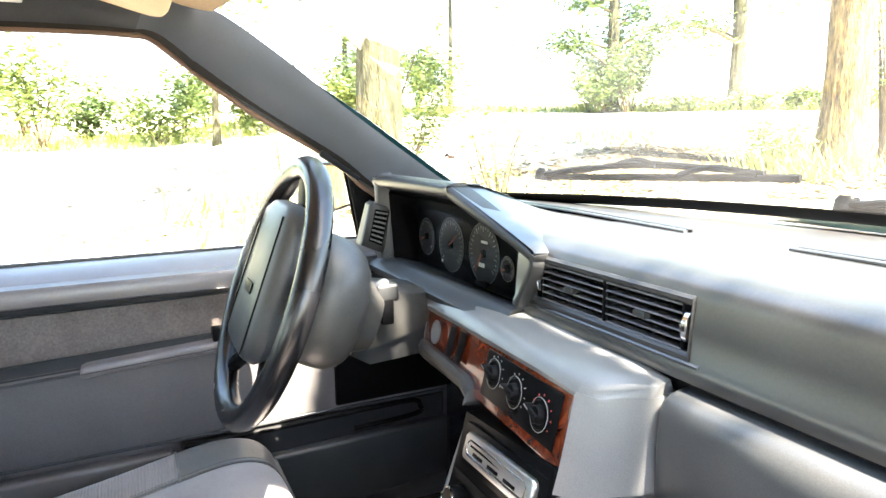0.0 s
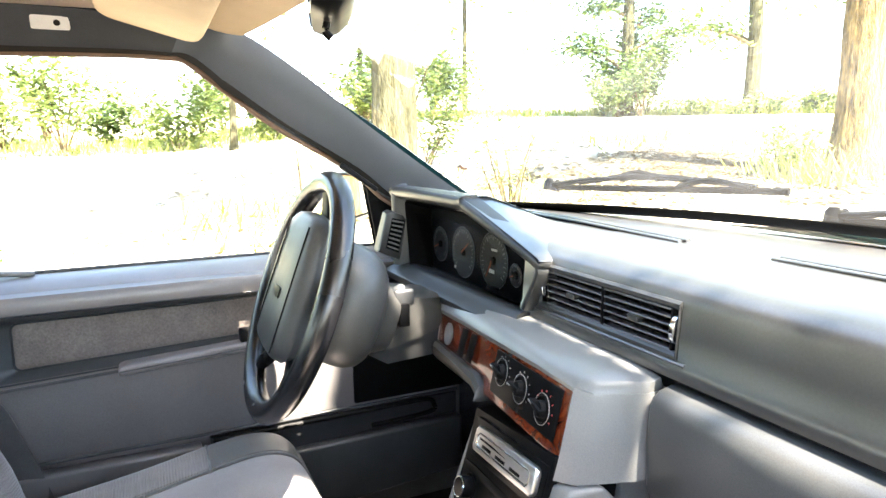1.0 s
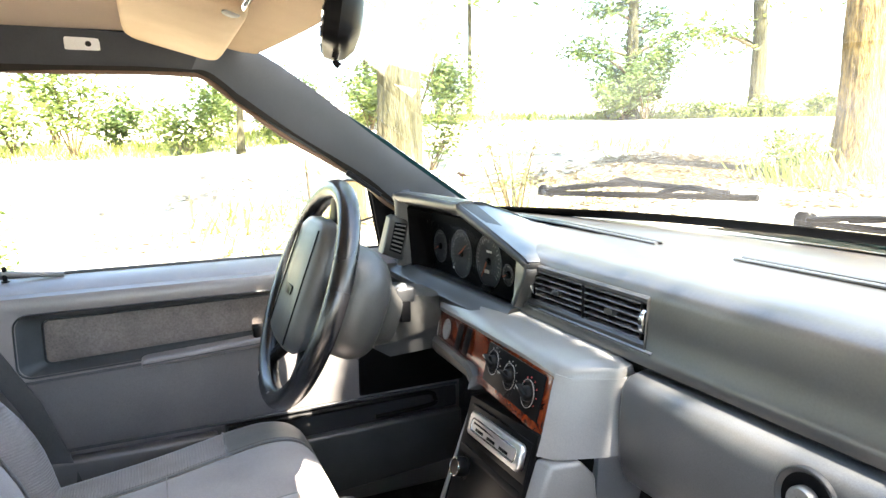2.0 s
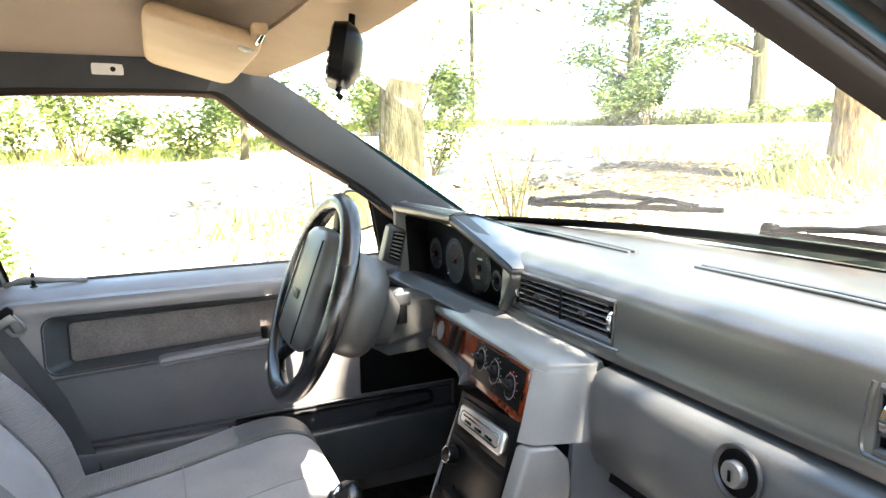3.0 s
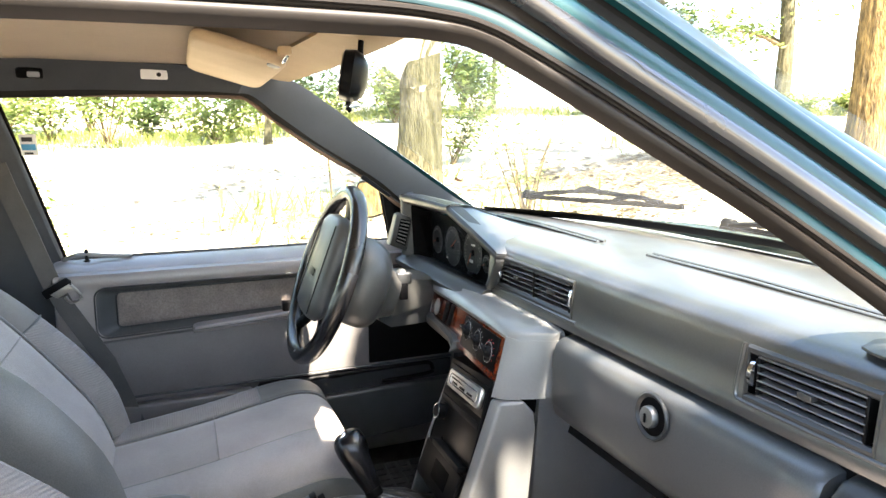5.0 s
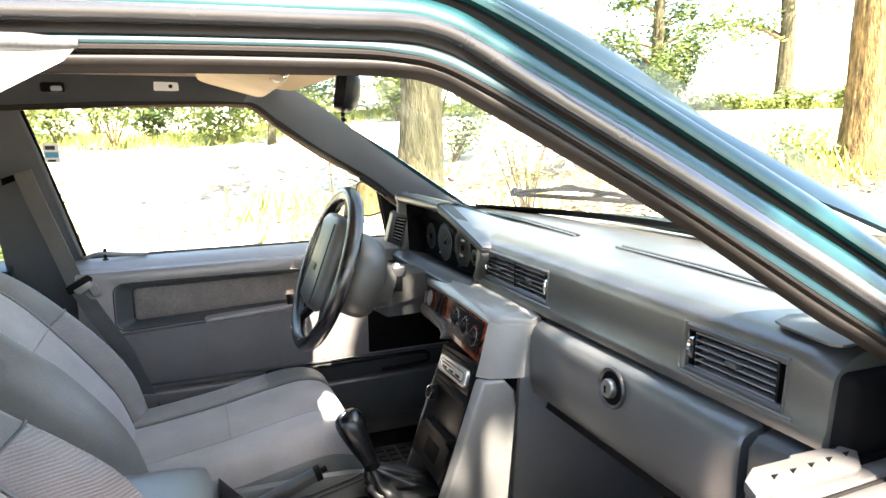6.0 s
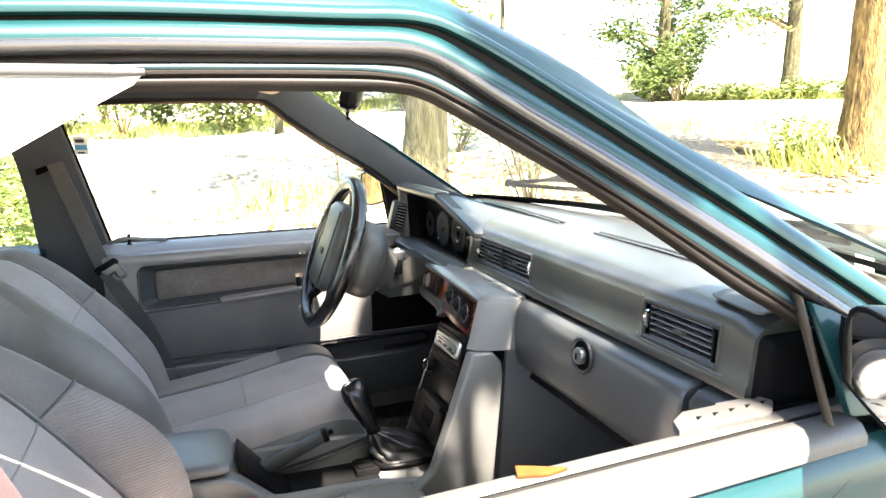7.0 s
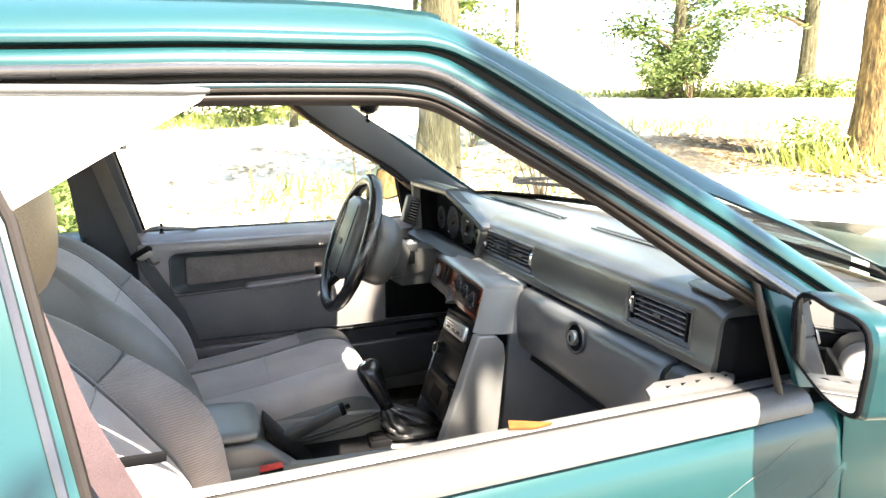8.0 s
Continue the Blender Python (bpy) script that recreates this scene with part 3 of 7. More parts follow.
def round_loop(y0, y1, zlo, zhi, slope_lo, slope_hi, r, x):
    """A loop with rounded corners on the door, between two slightly sloping lines."""
    out = []
    for cy, cz, a0 in ((y1 - r, 1, 0), (y0 + r, 1, 90), (y0 + r, 0, 180), (y1 - r, 0, 270)):
        for k in range(7):
            a = radians(a0 + 15 * k)
            y = cy + r * math.cos(a)
            z = (zhi + slope_hi * (y + 0.8) - r) if cz else (zlo + slope_lo * (y + 0.8) + r)
            out.append(V(x, y, z + r * math.sin(a)))
    return out


# face plate with a rounded recess that holds the insert
bm = B()
loft(bm, [round_loop(-0.915, 0.138, 0.688, 0.868, 0.05, 0.012, 0.01, -0.735), round_loop(-0.912, 0.136, 0.69, 0.866, 0.05, 0.012, 0.008, -0.702), round_loop(-0.908, 0.13, 0.692, 0.86, 0.05, 0.012, 0.008, -0.697), round_loop(-0.828, 0.11, 0.702, 0.835, 0.05, 0.012, 0.028, -0.696), round_loop(-0.822, 0.106, 0.706, 0.83, 0.05, 0.012, 0.026, -0.7)], cap=False)
part("panel_frame", bm, M_DOOR, dd, "grey vinyl frame round the insert")
# recess wall coloured darker than its frame, shade put into the colour
bm = B()
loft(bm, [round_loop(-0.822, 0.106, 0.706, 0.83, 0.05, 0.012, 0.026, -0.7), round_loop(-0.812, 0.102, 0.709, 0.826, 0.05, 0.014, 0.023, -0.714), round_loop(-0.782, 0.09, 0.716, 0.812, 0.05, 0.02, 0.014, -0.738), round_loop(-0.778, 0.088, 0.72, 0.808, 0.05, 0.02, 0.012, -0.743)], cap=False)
part("recess_wall", bm, M_HUB, dd, "sloping wall of the recess, darkened for shade")
bm = B()
tube(bm, round_loop(-0.78, 0.09, 0.718, 0.81, 0.05, 0.02, 0.013, -0.7365), 0.002, 6, loop=True, up=(1, 0, 0))
part("insert_piping", bm, M_DASH, dd, "dark edging round the insert")
bm = B()
tube(bm, round_loop(-0.825, 0.108, 0.704, 0.8325, 0.05, 0.012, 0.027, -0.6975), 0.0022, 6, loop=True, up=(1, 0, 0))
part("recess_edge", bm, M_DASH, dd)
bm = B()
tube(bm, [V(-0.691, -0.83, 0.544), V(-0.691, -0.3, 0.55), V(-0.691, 0.12, 0.555)], 0.004, 6)
part("panel_joint", bm, M_HUB, dd)
bm = B()
loft(bm, [round_loop(-0.786, 0.094, 0.712, 0.816, 0.05, 0.02, 0.014, -0.745), round_loop(-0.78, 0.09, 0.718, 0.81, 0.05, 0.02, 0.012, -0.74), round_loop(-0.774, 0.086, 0.723, 0.805, 0.05, 0.02, 0.01, -0.737)])
part("insert", bm, M_SUEDE, dd, "brown-grey suede door insert")
bm = B()
prism(bm, [V(-0.712, -0.83, 0.545), V(-0.712, 0.12, 0.556), V(-0.712, 0.12, 0.744), V(-0.712, -0.83, 0.696)], (0.02, 0, 0), 0.006, 3)
part("armrest_panel", bm, M_DOOR_LOW, dd)
# black sheet over the door's front, standing for shade under the dash
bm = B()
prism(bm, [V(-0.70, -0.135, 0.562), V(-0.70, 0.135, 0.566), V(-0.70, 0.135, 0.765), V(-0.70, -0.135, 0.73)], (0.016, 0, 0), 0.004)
part("front_shade", bm, M_DIAL, dd, "black sheet for the shade under the dash at the door's front")
bm = B()
tube(bm, [(-0.69, -0.825, 0.695), (-0.689, -0.6, 0.708), (-0.689, -0.32, 0.726), (-0.689, 0.0, 0.742)], 0.0035, 8)
part("piping", bm, M_STRIP, dd, "pale welt along the armrest")
bm = B()
prism(bm, [V(-0.705, -0.602, 0.704), V(-0.705, -0.34, 0.722), V(-0.705, -0.335, 0.742), V(-0.705, -0.59, 0.724), V(-0.705, -0.602, 0.72)], (0.042, 0, 0), 0.006, 3)
part("pull_handle", bm, M_DOOR, dd, "grey moulded pull handle")
bm = B()
tube(bm, [V(-0.6635, -0.6, 0.713), V(-0.6635, -0.345, 0.73)], 0.002, 6)
part("handle_welt", bm, M_STRIP, dd)
bm = B()
box(bm, (-0.705, -0.375, 0.738), (-0.672, -0.345, 0.764), 0.005)
part("handle_cap", bm, M_BLACK, dd)
bm = B()
prism(bm, [V(-0.71, -0.83, 0.33), V(-0.71, -0.475, 0.33), V(-0.71, -0.46, 0.53), V(-0.71, -0.83, 0.526)], (0.035, 0, 0), 0.008, 3)
part("pocket_panel", bm, M_DOOR_LOW, dd)
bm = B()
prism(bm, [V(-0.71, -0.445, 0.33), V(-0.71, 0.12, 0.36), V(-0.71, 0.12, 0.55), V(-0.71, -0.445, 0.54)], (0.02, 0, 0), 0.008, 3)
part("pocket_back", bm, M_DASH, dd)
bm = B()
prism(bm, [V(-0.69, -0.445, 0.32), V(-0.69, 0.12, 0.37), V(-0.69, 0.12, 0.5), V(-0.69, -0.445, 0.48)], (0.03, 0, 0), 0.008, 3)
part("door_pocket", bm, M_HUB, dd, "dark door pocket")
bm = B()
tube(bm, spline([(-0.682, -0.44, 0.535), (-0.682, -0.2, 0.541), (-0.682, 0.0, 0.545), (-0.682, 0.045, 0.543), (-0.682, 0.055, 0.53), (-0.682, 0.045, 0.512), (-0.682, -0.1, 0.505)], 5), 0.006, 8)
part("pocket_lip", bm, M_BLACK, dd)
bm = B()
turned(bm, (-0.79, -0.845, 0.885), (0, 0, 1), [(0, 0.008), (0.003, 0.008), (0.004, 0.0045), (0.03, 0.005), (0.033, 0.003)], 12)
part("lock_pin", bm, M_BLACK, dd, "black lock button")
bm = B()
tube(bm, spline([(-0.80, -0.9, 0.89), (-0.79, -0.86, 0.905), (-0.795, -0.8, 0.898), (-0.80, -0.74, 0.893)], 4), [0.006] * 12 + [0.004], 8)
part("loose_seal", bm, M_GREY, dd, "ruffled end of the window seal")
bm = B()
tube(bm, [V(-0.826, -0.92, 0.889), V(-0.826, -0.4, 0.894), V(-0.826, 0.05, 0.899)], 0.0045, 8)
part("glass_wiper_seal", bm, M_DASH, dd)
bm = B()
loft(bm, [[V(x, y, z) for x, z in ((-0.84, 0.865), (-0.87, 0.85), (-0.885, 0.7), (-0.88, 0.4), (-0.82, 0.2), (-0.80, 0.25))] for y in (-1.06, -0.3, 0.16)])
part("outer_skin", bm, M_PAINT, dd)

bm = B()
prism(bm, [V(-0.808, -0.062, 1.05), V(-0.812, -0.034, 0.895), V(-0.812, 0.13, 0.895), V(-0.806, 0.1, 0.97), V(-0.80, -0.02, 1.04)], (0.012, 0, 0), 0.003)
part("sail_panel", bm, M_BLACK, dd, "black triangular panel at the window's front corner")
bm = B()
tube(bm, [V(-0.806, -0.064, 1.05), V(-0.81, -0.036, 0.9)], 0.004, 8)
part("window_front_seal", bm, M_SEAL, dd)

# ---- passenger's door ----
pd = thing("passenger_door", (0.8, -0.4, 0.3), "sunlit teal car door with grey belt moulding and lowered window", "car door")


def belt_x(y):
    return 0.853 - 0.055 * y


ys = [-1.06, -0.9, -0.7, -0.5, -0.3, -0.1, 0.07, 0.13]
bm = B()
loft(bm, [[V(belt_x(y) + dx, y, z) for dx, z in ((0.0, 0.855), (0.012, 0.847), (0.024, 0.822), (0.033, 0.77), (0.036, 0.68), (0.03, 0.55), (0.02, 0.4), (-0.02, 0.2), (-0.03, 0.22), (-0.03, 0.85))] for y in ys])
part("outer_skin", bm, M_PAINT, pd)
# white scratches worn through the paint
bm = B()


def skin(y, z):
    return V(belt_x(y) + (0.024 + 0.009 * (0.822 - z) / 0.052 if z > 0.77 else 0.033 + 0.003 * (0.77 - z) / 0.09) + 0.0004, y, z)


for (y0, z0), (y1, z1), r in (((-0.125, 0.755), (-0.058, 0.782), 0.0007), ((-0.058, 0.782), (-0.024, 0.793), 0.0012), ((-0.024, 0.793), (0.038, 0.821), 0.0007), ((-0.033, 0.782), (0.001, 0.791), 0.0004), ((-0.01, 0.76), (0.024, 0.776), 0.0004), ((0.061, 0.733), (0.091, 0.75), 0.0005), ((0.069, 0.754), (0.098, 0.78), 0.0004), ((0.081, 0.747), (0.118, 0.771), 0.0006), ((0.104, 0.736), (0.125, 0.756), 0.0004)):
    tube(bm, [skin(y0 + (y1 - y0) * k / 5, z0 + (z1 - z0) * k / 5) for k in range(6)], r * 0.5, 5)
tagged(part("paint_scratches", bm, M_STRIP, pd, "white scratches in the paint"), kind="stuff")
bm = B()
loft(bm, [[V(belt_x(y) + dx, y, z) for dx, z in ((-0.032, 0.874), (-0.026, 0.878), (-0.004, 0.880), (0.008, 0.875), (0.016, 0.864), (0.017, 0.852), (0.0, 0.852), (-0.03, 0.862))] for y in ys[:-1]])
part("belt_moulding", bm, M_STRIP, pd, "pale grey weathered belt moulding")
bm = B()
tube(bm, [V(belt_x(y) - 0.0355, y, 0.872) for y in ys[:-1]], 0.0038, 8)
part("glass_wiper_seal", bm, M_SEAL, pd)
bm = B()
loft(bm, [[V(belt_x(y) + dx, y, z) for dx, z in ((-0.039, 0.86), (-0.0395, 0.871), (-0.043, 0.8745), (-0.06, 0.874), (-0.07, 0.869), (-0.075, 0.858), (-0.07, 0.85), (-0.04, 0.85))] for y in ys])
part("sill_capping", bm, M_STRIP, pd, "pale sunlit inner sill capping")
bm = B()
loft(bm, [[V(belt_x(y) + dx, y, z) for dx, z in ((-0.045, 0.849), (-0.07, 0.849), (-0.08, 0.83), (-0.1, 0.7), (-0.13, 0.5), (-0.12, 0.3), (-0.035, 0.28))] for y in ys])
part("inner_trim", bm, M_GREY, pd, "grey inner door trim")
# ragged slotted outlet lying along the sill
bm = B()
prism(bm, [V(0.802, -0.152, 0.868), V(0.776, -0.140, 0.868), V(0.758, -0.112, 0.868), V(0.757, -0.06, 0.868), V(0.752, -0.055, 0.868), V(0.753, -0.01, 0.868), V(0.759, 0.002, 0.868), V(0.755, 0.012, 0.868), V(0.772, 0.02, 0.868), V(0.798, -0.008, 0.868), V(0.803, -0.02, 0.868)], (0, 0, 0.012), 0.003)
grille = part("demister_grille", bm, M_STRIP, pd, "pale slotted demister outlet")
for k in range(5):
    y = -0.112 + 0.027 * k
    bm = B()
    prism(bm, [V(0.786 - 0.002 * k, y, 0.8795), V(0.778 - 0.002 * k, y + 0.004, 0.8795), V(0.779 - 0.002 * k, y + 0.013, 0.8795)], (0, 0, 0.001), 0)
    part("slot", bm, M_DIAL, grille)
bm = B()
prism(bm, [V(0.801, -0.362, 0.8745), V(0.82, -0.369, 0.8745), V(0.829, -0.338, 0.8745), V(0.824, -0.312, 0.8745), V(0.808, -0.345, 0.8745)], (0, 0, 0.004), 0.0012)
whole("wood_sliver", bm, M_AMBER, "orange-brown sliver of wood on the door sill", "wood chip")
# pale shade in the window opening
sh = thing("sunblind", (0.7, -0.9, 1.25), "white translucent plastic shade hanging in the window opening", "sunshade")
bm = B()
pts = [(-0.692, 1.276), (-0.70, 1.266), (-0.74, 1.243), (-0.793, 1.211), (-0.906, 1.143), (-1.0, 1.085), (-1.02, 1.27), (-0.9, 1.272)]
prism(bm, [V(0.702 + (1.28 - z) * 0.25, y, z) for y, z in pts], (-0.004, 0, 0), 0.0015)
part("sheet", bm, M_SHADE, sh)
bm = B()
tube(bm, [V(0.707, -0.69, 1.277), V(0.708, -0.72, 1.277), V(0.712, -1.02, 1.273)], [0.003, 0.006, 0.006], 10)
part("edge_rod", bm, M_STRIP, sh, "pale tan edge roll")

# door mirrors
def door_mirror(s, at, turn):
    t = thing("door_mirror", at, "teal door mirror with black rim and reflecting glass", "wing mirror", "door mirrors")
    at = Vector(at)
    u = V(math.cos(turn) * s, -math.sin(turn), 0)
    v = V(0, 0, 1)
    d = V(math.sin(turn) * s, math.cos(turn), 0)

    def outline(k, dy):
        pts = []
        for a, b in ((0.0, -0.03), (0.0, 0.052), (0.075, 0.058), (0.15, 0.05), (0.152, -0.03), (0.14, -0.052), (0.08, -0.052)):
            pts.append(at + u * (0.068 + (a - 0.076) * k * 0.94) + v * (b * k * 0.95) + d * dy)
        return spline(pts + pts[:1], 5)[:-1]

    part("housing", loft(B(), [outline(k, dy) for dy, k in ((-0.012, 1.06), (-0.006, 1.12), (0.03, 1.1), (0.07, 0.92), (0.1, 0.6), (0.112, 0.2))]), M_PAINT, t, "teal mirror housing")
    part("rim", tube(B(), outline(1.06, -0.014), 0.0032, 8, loop=True, up=(0, 1, 0)), M_SATIN, t, "black mirror rim")
    part("mirror_glass", loft(B(), [outline(1.0, -0.016), outline(1.0, -0.012)]), M_MIRROR, t, "silvered mirror glass")
    part("mount", loft(B(), [[at + u * a + d * b + v * c for b, c in ((0.0, -0.04), (0.05, -0.045), (0.05, 0.03), (0.0, 0.035))] for a in (-0.05, 0.0, 0.02)]), M_SATIN, t, "black mirror mount")


door_mirror(1, (0.868, 0.045, 0.965), radians(20))
door_mirror(-1, (-0.892, -0.012, 1.003), radians(20))
# rear edge of the passenger window: painted pillar and worn seal
bm = B()
prism(bm, [S(-0.955, 1.29, 0.012), S(-0.888, 1.146, 0.012), S(-0.828, 0.9, 0.02), S(-0.82, 0.86, 0.024), S(-1.06, 0.86, 0.024), S(-1.12, 1.29, 0.012)], (-0.012, 0, 0), 0.004)
part("pillar_skin", bm, M_PAINT, pd, "teal window pillar")
part("rear_window_seal", tube(B(), [S(-0.95, 1.285, 0.012), S(-0.884, 1.146, 0.012), S(-0.823, 0.89, 0.016)], 0.006, 8), M_BROWN, pd, "speckled worn rubber edge")
part("rear_edge_trim", tube(B(), [S(-0.965, 1.285, 0.018), S(-0.9, 1.146, 0.018), S(-0.838, 0.88, 0.022)], 0.0055, 8), M_LIP, pd)


# ---- dashboard ----
dash = thing("dashboard", (0, 0.2, 0.6), "dark grey padded dashboard with air vents and burr wood trim", "dashboard")


def foot_y(x):
    return 0.385 + 0.105 * (1 - (x / 0.75) ** 2)


def pad_profile(x):
    e = max(0.0, (x - 0.71) / 0.04)
    k = 1 - 0.35 * e
    yw = foot_y(x)
    return [(yw, 0.93), (yw, 0.975), (yw - 0.03, 0.981), (0.26, 0.988 - 0.003 * e), (0.12, 0.991 - 0.005 * e), (0.06, 0.99 - 0.008 * e), (0.03, 0.985 - 0.012 * e), (0.014, 0.977 - 0.014 * e), (0.006, 0.966 - 0.012 * e), (0.004, 0.956 - 0.01 * e), (0.001, 0.925), (-0.001, 0.894), (-0.004, 0.889), (-0.006, 0.881), (-0.004, 0.872), (0.01, 0.868), (0.08, 0.862)]


xs = [-0.185, -0.162, -0.135, -0.05, 0.05, 0.152, 0.175, 0.25, 0.35, 0.45, 0.512, 0.53, 0.62, 0.694, 0.712, 0.725, 0.737, 0.745, 0.75]
rows = [[V(x, y, z) for y, z in pad_profile(x)] for x in xs]
bm = B()
loft(bm, rows, closed=False, skip=lambda i, j: j in (9, 10) and (2 <= i <= 4 or 11 <= i <= 12))
bm.faces.new([bm.verts.new(V(0.75, y, z)) for y, z in pad_profile(0.75)])
part("top_pad", bm, M_DASH_TOP, dash, "dark grey grained dash top pad")

# passenger end cheek, near black: pillar and mirror shade put into its colour
bm = B()
prism(bm, [V(0.744, 0.008, 0.962), V(0.744, 0.37, 0.962), V(0.744, 0.37, 0.6), V(0.744, 0.02, 0.6), V(0.744, 0.0, 0.875)], (0.02, 0.016, -0.008), 0.01, 3)
part("end_cheek", bm, M_DIAL, dash)
# vents: dark box, rim, slats, thumb wheel and tab


def vent(x0, x1, z0, z1, y, wheel_left, wheel_right, bars=7, split=0.0, parent=None):
    t = B()
    for lo, hi in (((x0, y + 0.05, z0), (x1, y + 0.055, z1)), ((x0, y, z0 - 0.001), (x1, y + 0.055, z0 + 0.002)), ((x0, y, z1 - 0.002), (x1, y + 0.055, z1 + 0.001)), ((x0 - 0.001, y, z0), (x0 + 0.002, y + 0.055, z1)), ((x1 - 0.002, y, z0), (x1 + 0.001, y + 0.055, z1))):
        box(t, lo, hi, 0)
    v = part("air_vent", t, M_DIAL, parent, "black slatted air vent")
    t = B()
    tube(t, [V(x0, y, z0), V(x1, y, z0), V(x1, y + 0.004, z1), V(x0, y + 0.004, z1)], 0.006, 8, loop=True, up=(0, 1, 0))
    part("vent_rim", t, M_DASH, v)
    spans = [(x0 + 0.014, x1 - 0.014)] if not split else [(x0 + 0.014, split - 0.003), (split + 0.003, x1 - 0.014)]
    for a, b in spans:
        for i in range(bars):
            z = z0 + 0.006 + (z1 - z0 - 0.012) * i / (bars - 1)
            t = B()
            box(t, (a, y - 0.001, z - 0.001), (b, y + 0.012, z + 0.001), 0.0006, 1, Matrix.Translation((0, 0, 0)))
            part("slat", t, M_SLAT, v)
        for xx in (a, b):
            t = B()
            box(t, (xx - 0.002, y, z0 + 0.004), (xx + 0.002, y + 0.016, z1 - 0.004), 0.001, 1)
            part("slat_frame", t, M_SATIN, v)
        for k in range(1, 8):
            xx = a + (b - a) * k / 8
            t = B()
            box(t, (xx - 0.0008, y + 0.018, z0 + 0.004), (xx + 0.0008, y + 0.034, z1 - 0.004), 0)
            part("rear_vane", t, M_SATIN, v)
        t = B()
        xm, zm = (a + b) / 2, (z0 + z1) / 2
        box(t, (xm - 0.009, y - 0.005, zm - 0.004), (xm + 0.009, y + 0.006, zm + 0.004), 0.0015)
        part("tab", t, M_DASH, v)
    for on, xx in ((wheel_left, x0 + 0.007), (wheel_right, x1 - 0.007)):
        if on:
            t = B()
            turned(t, (xx - 0.004, y + 0.014, (z0 + z1) / 2), (1, 0, 0), [(0, 0.018), (0.001, 0.021), (0.007, 0.021), (0.008, 0.018)], 28)
            part("thumb_wheel", t, M_CHROME, v, "ribbed bright thumb wheel")
    return v


vent(-0.133, 0.15, 0.896, 0.955, 0.002, True, True, 6, 0.012, dash)
vent(0.531, 0.693, 0.896, 0.955, 0.002, True, False, 6, 0.0, dash)
# raised lip round each vent
for x0, x1 in ((-0.15, 0.165), (0.517, 0.708)):
    bm = B()
    tube(bm, spline([V(x0 + 0.006, 0.004, 0.96), V(x0 + 0.001, 0.001, 0.915), V(x0 + 0.002, -0.001, 0.893), V(x0 + 0.02, -0.002, 0.89), V((x0 + x1) / 2, -0.002, 0.89), V(x1, -0.002, 0.89)], 4), 0.003, 8, up=(0, 1, 0))
    part("vent_lip", bm, M_DASH_TOP, dash)
# demister slots in the pad
for x0, x1, y0, y1 in ((-0.55, -0.04, 0.205, 0.183), (0.125, 0.60, 0.177, 0.15)):
    bm = B()
    tube(bm, [V(x0, y0 + 0.011, 0.9915), V((x0 + x1) / 2, (y0 + y1) / 2 + 0.015, 0.9935), V(x1, y1 + 0.011, 0.9915)], 0.0055, 8, flat=0.7)
    part("demister_rib", bm, M_DASH_TOP, dash)
    bm = B()
    tube(bm, [V(x0, y0 - 0.005, 0.9915), V((x0 + x1) / 2, (y0 + y1) / 2 - 0.001, 0.993), V(x1, y1 - 0.005, 0.9915)], 0.004, 8, flat=0.7)
    part("demister_rib", bm, M_DASH_TOP, dash)
    bm = B()
    tube(bm, [V(x0, y0 + 0.003, 0.989), V((x0 + x1) / 2, (y0 + y1) / 2 + 0.007, 0.990), V(x1, y1 + 0.003, 0.9905)], 0.005, 6, flat=0.6)
    part("demister_slot", bm, M_DIAL, dash, "black demister slot")
# speaker cover at the passenger end
bm = B()
prism(bm, [V(0.652, 0.022, 0.9885), V(0.67, 0.014, 0.988), V(0.735, 0.012, 0.9845), V(0.744, 0.02, 0.984), V(0.748, 0.085, 0.986), V(0.735, 0.098, 0.987), V(0.668, 0.108, 0.9905), V(0.65, 0.1, 0.991), V(0.645, 0.05, 0.991)], (0, 0, 0.0035), 0.0015)
part("speaker_cover", bm, M_DASH, dash, "flat dark speaker cover")

# instrument hood
RIM = [(-0.664, 0.876), (-0.670, 1.012), (-0.674, 1.030), (-0.66, 1.039), (-0.352, 1.039), (-0.326, 1.034), (-0.132, 0.968), (-0.117, 0.955), (-0.12, 0.938), (-0.15, 0.886)]
bm = B()
ro = [V(x, -0.036 + 0.02 * max(0, (x + 0.35) / 0.24), z) for x, z in RIM]
ro_s = spline(ro, 3)
rows = []
for i, p in enumerate(ro_s):
    d = (ro_s[min(i + 1, len(ro_s) - 1)] - ro_s[max(i - 1, 0)]).normalized()
    n = V(d.z, 0, -d.x)
    k = 1 - 0.75 * min(1.0, max(0.0, (p.x + 0.3) / 0.15))
    o, q = p - n * (0.002 + 0.0065 * k), p + n * (0.008 + 0.006 * k)
    rows.append([o + V(0, 0.03, 0), o + V(0, 0.008, 0), o + n * 0.002 + V(0, -0.001, 0), o + n * 0.005 + V(0, -0.006 * k, 0), o.lerp(q, 0.55) + V(0, -0.007 * k, 0), q - n * 0.003 + V(0, -0.004 * k, 0), q, q + n * 0.001 + V(0, 0.008, 0), q + n * 0.005 + V(0, 0.012, 0), q + n * 0.006 + V(0, 0.03, 0)])
loft(bm, rows, closed=False)
part("hood_rim", bm, M_DASH, dash, "thick soft rim of the instrument hood", 60)
bm = B()
rows = []
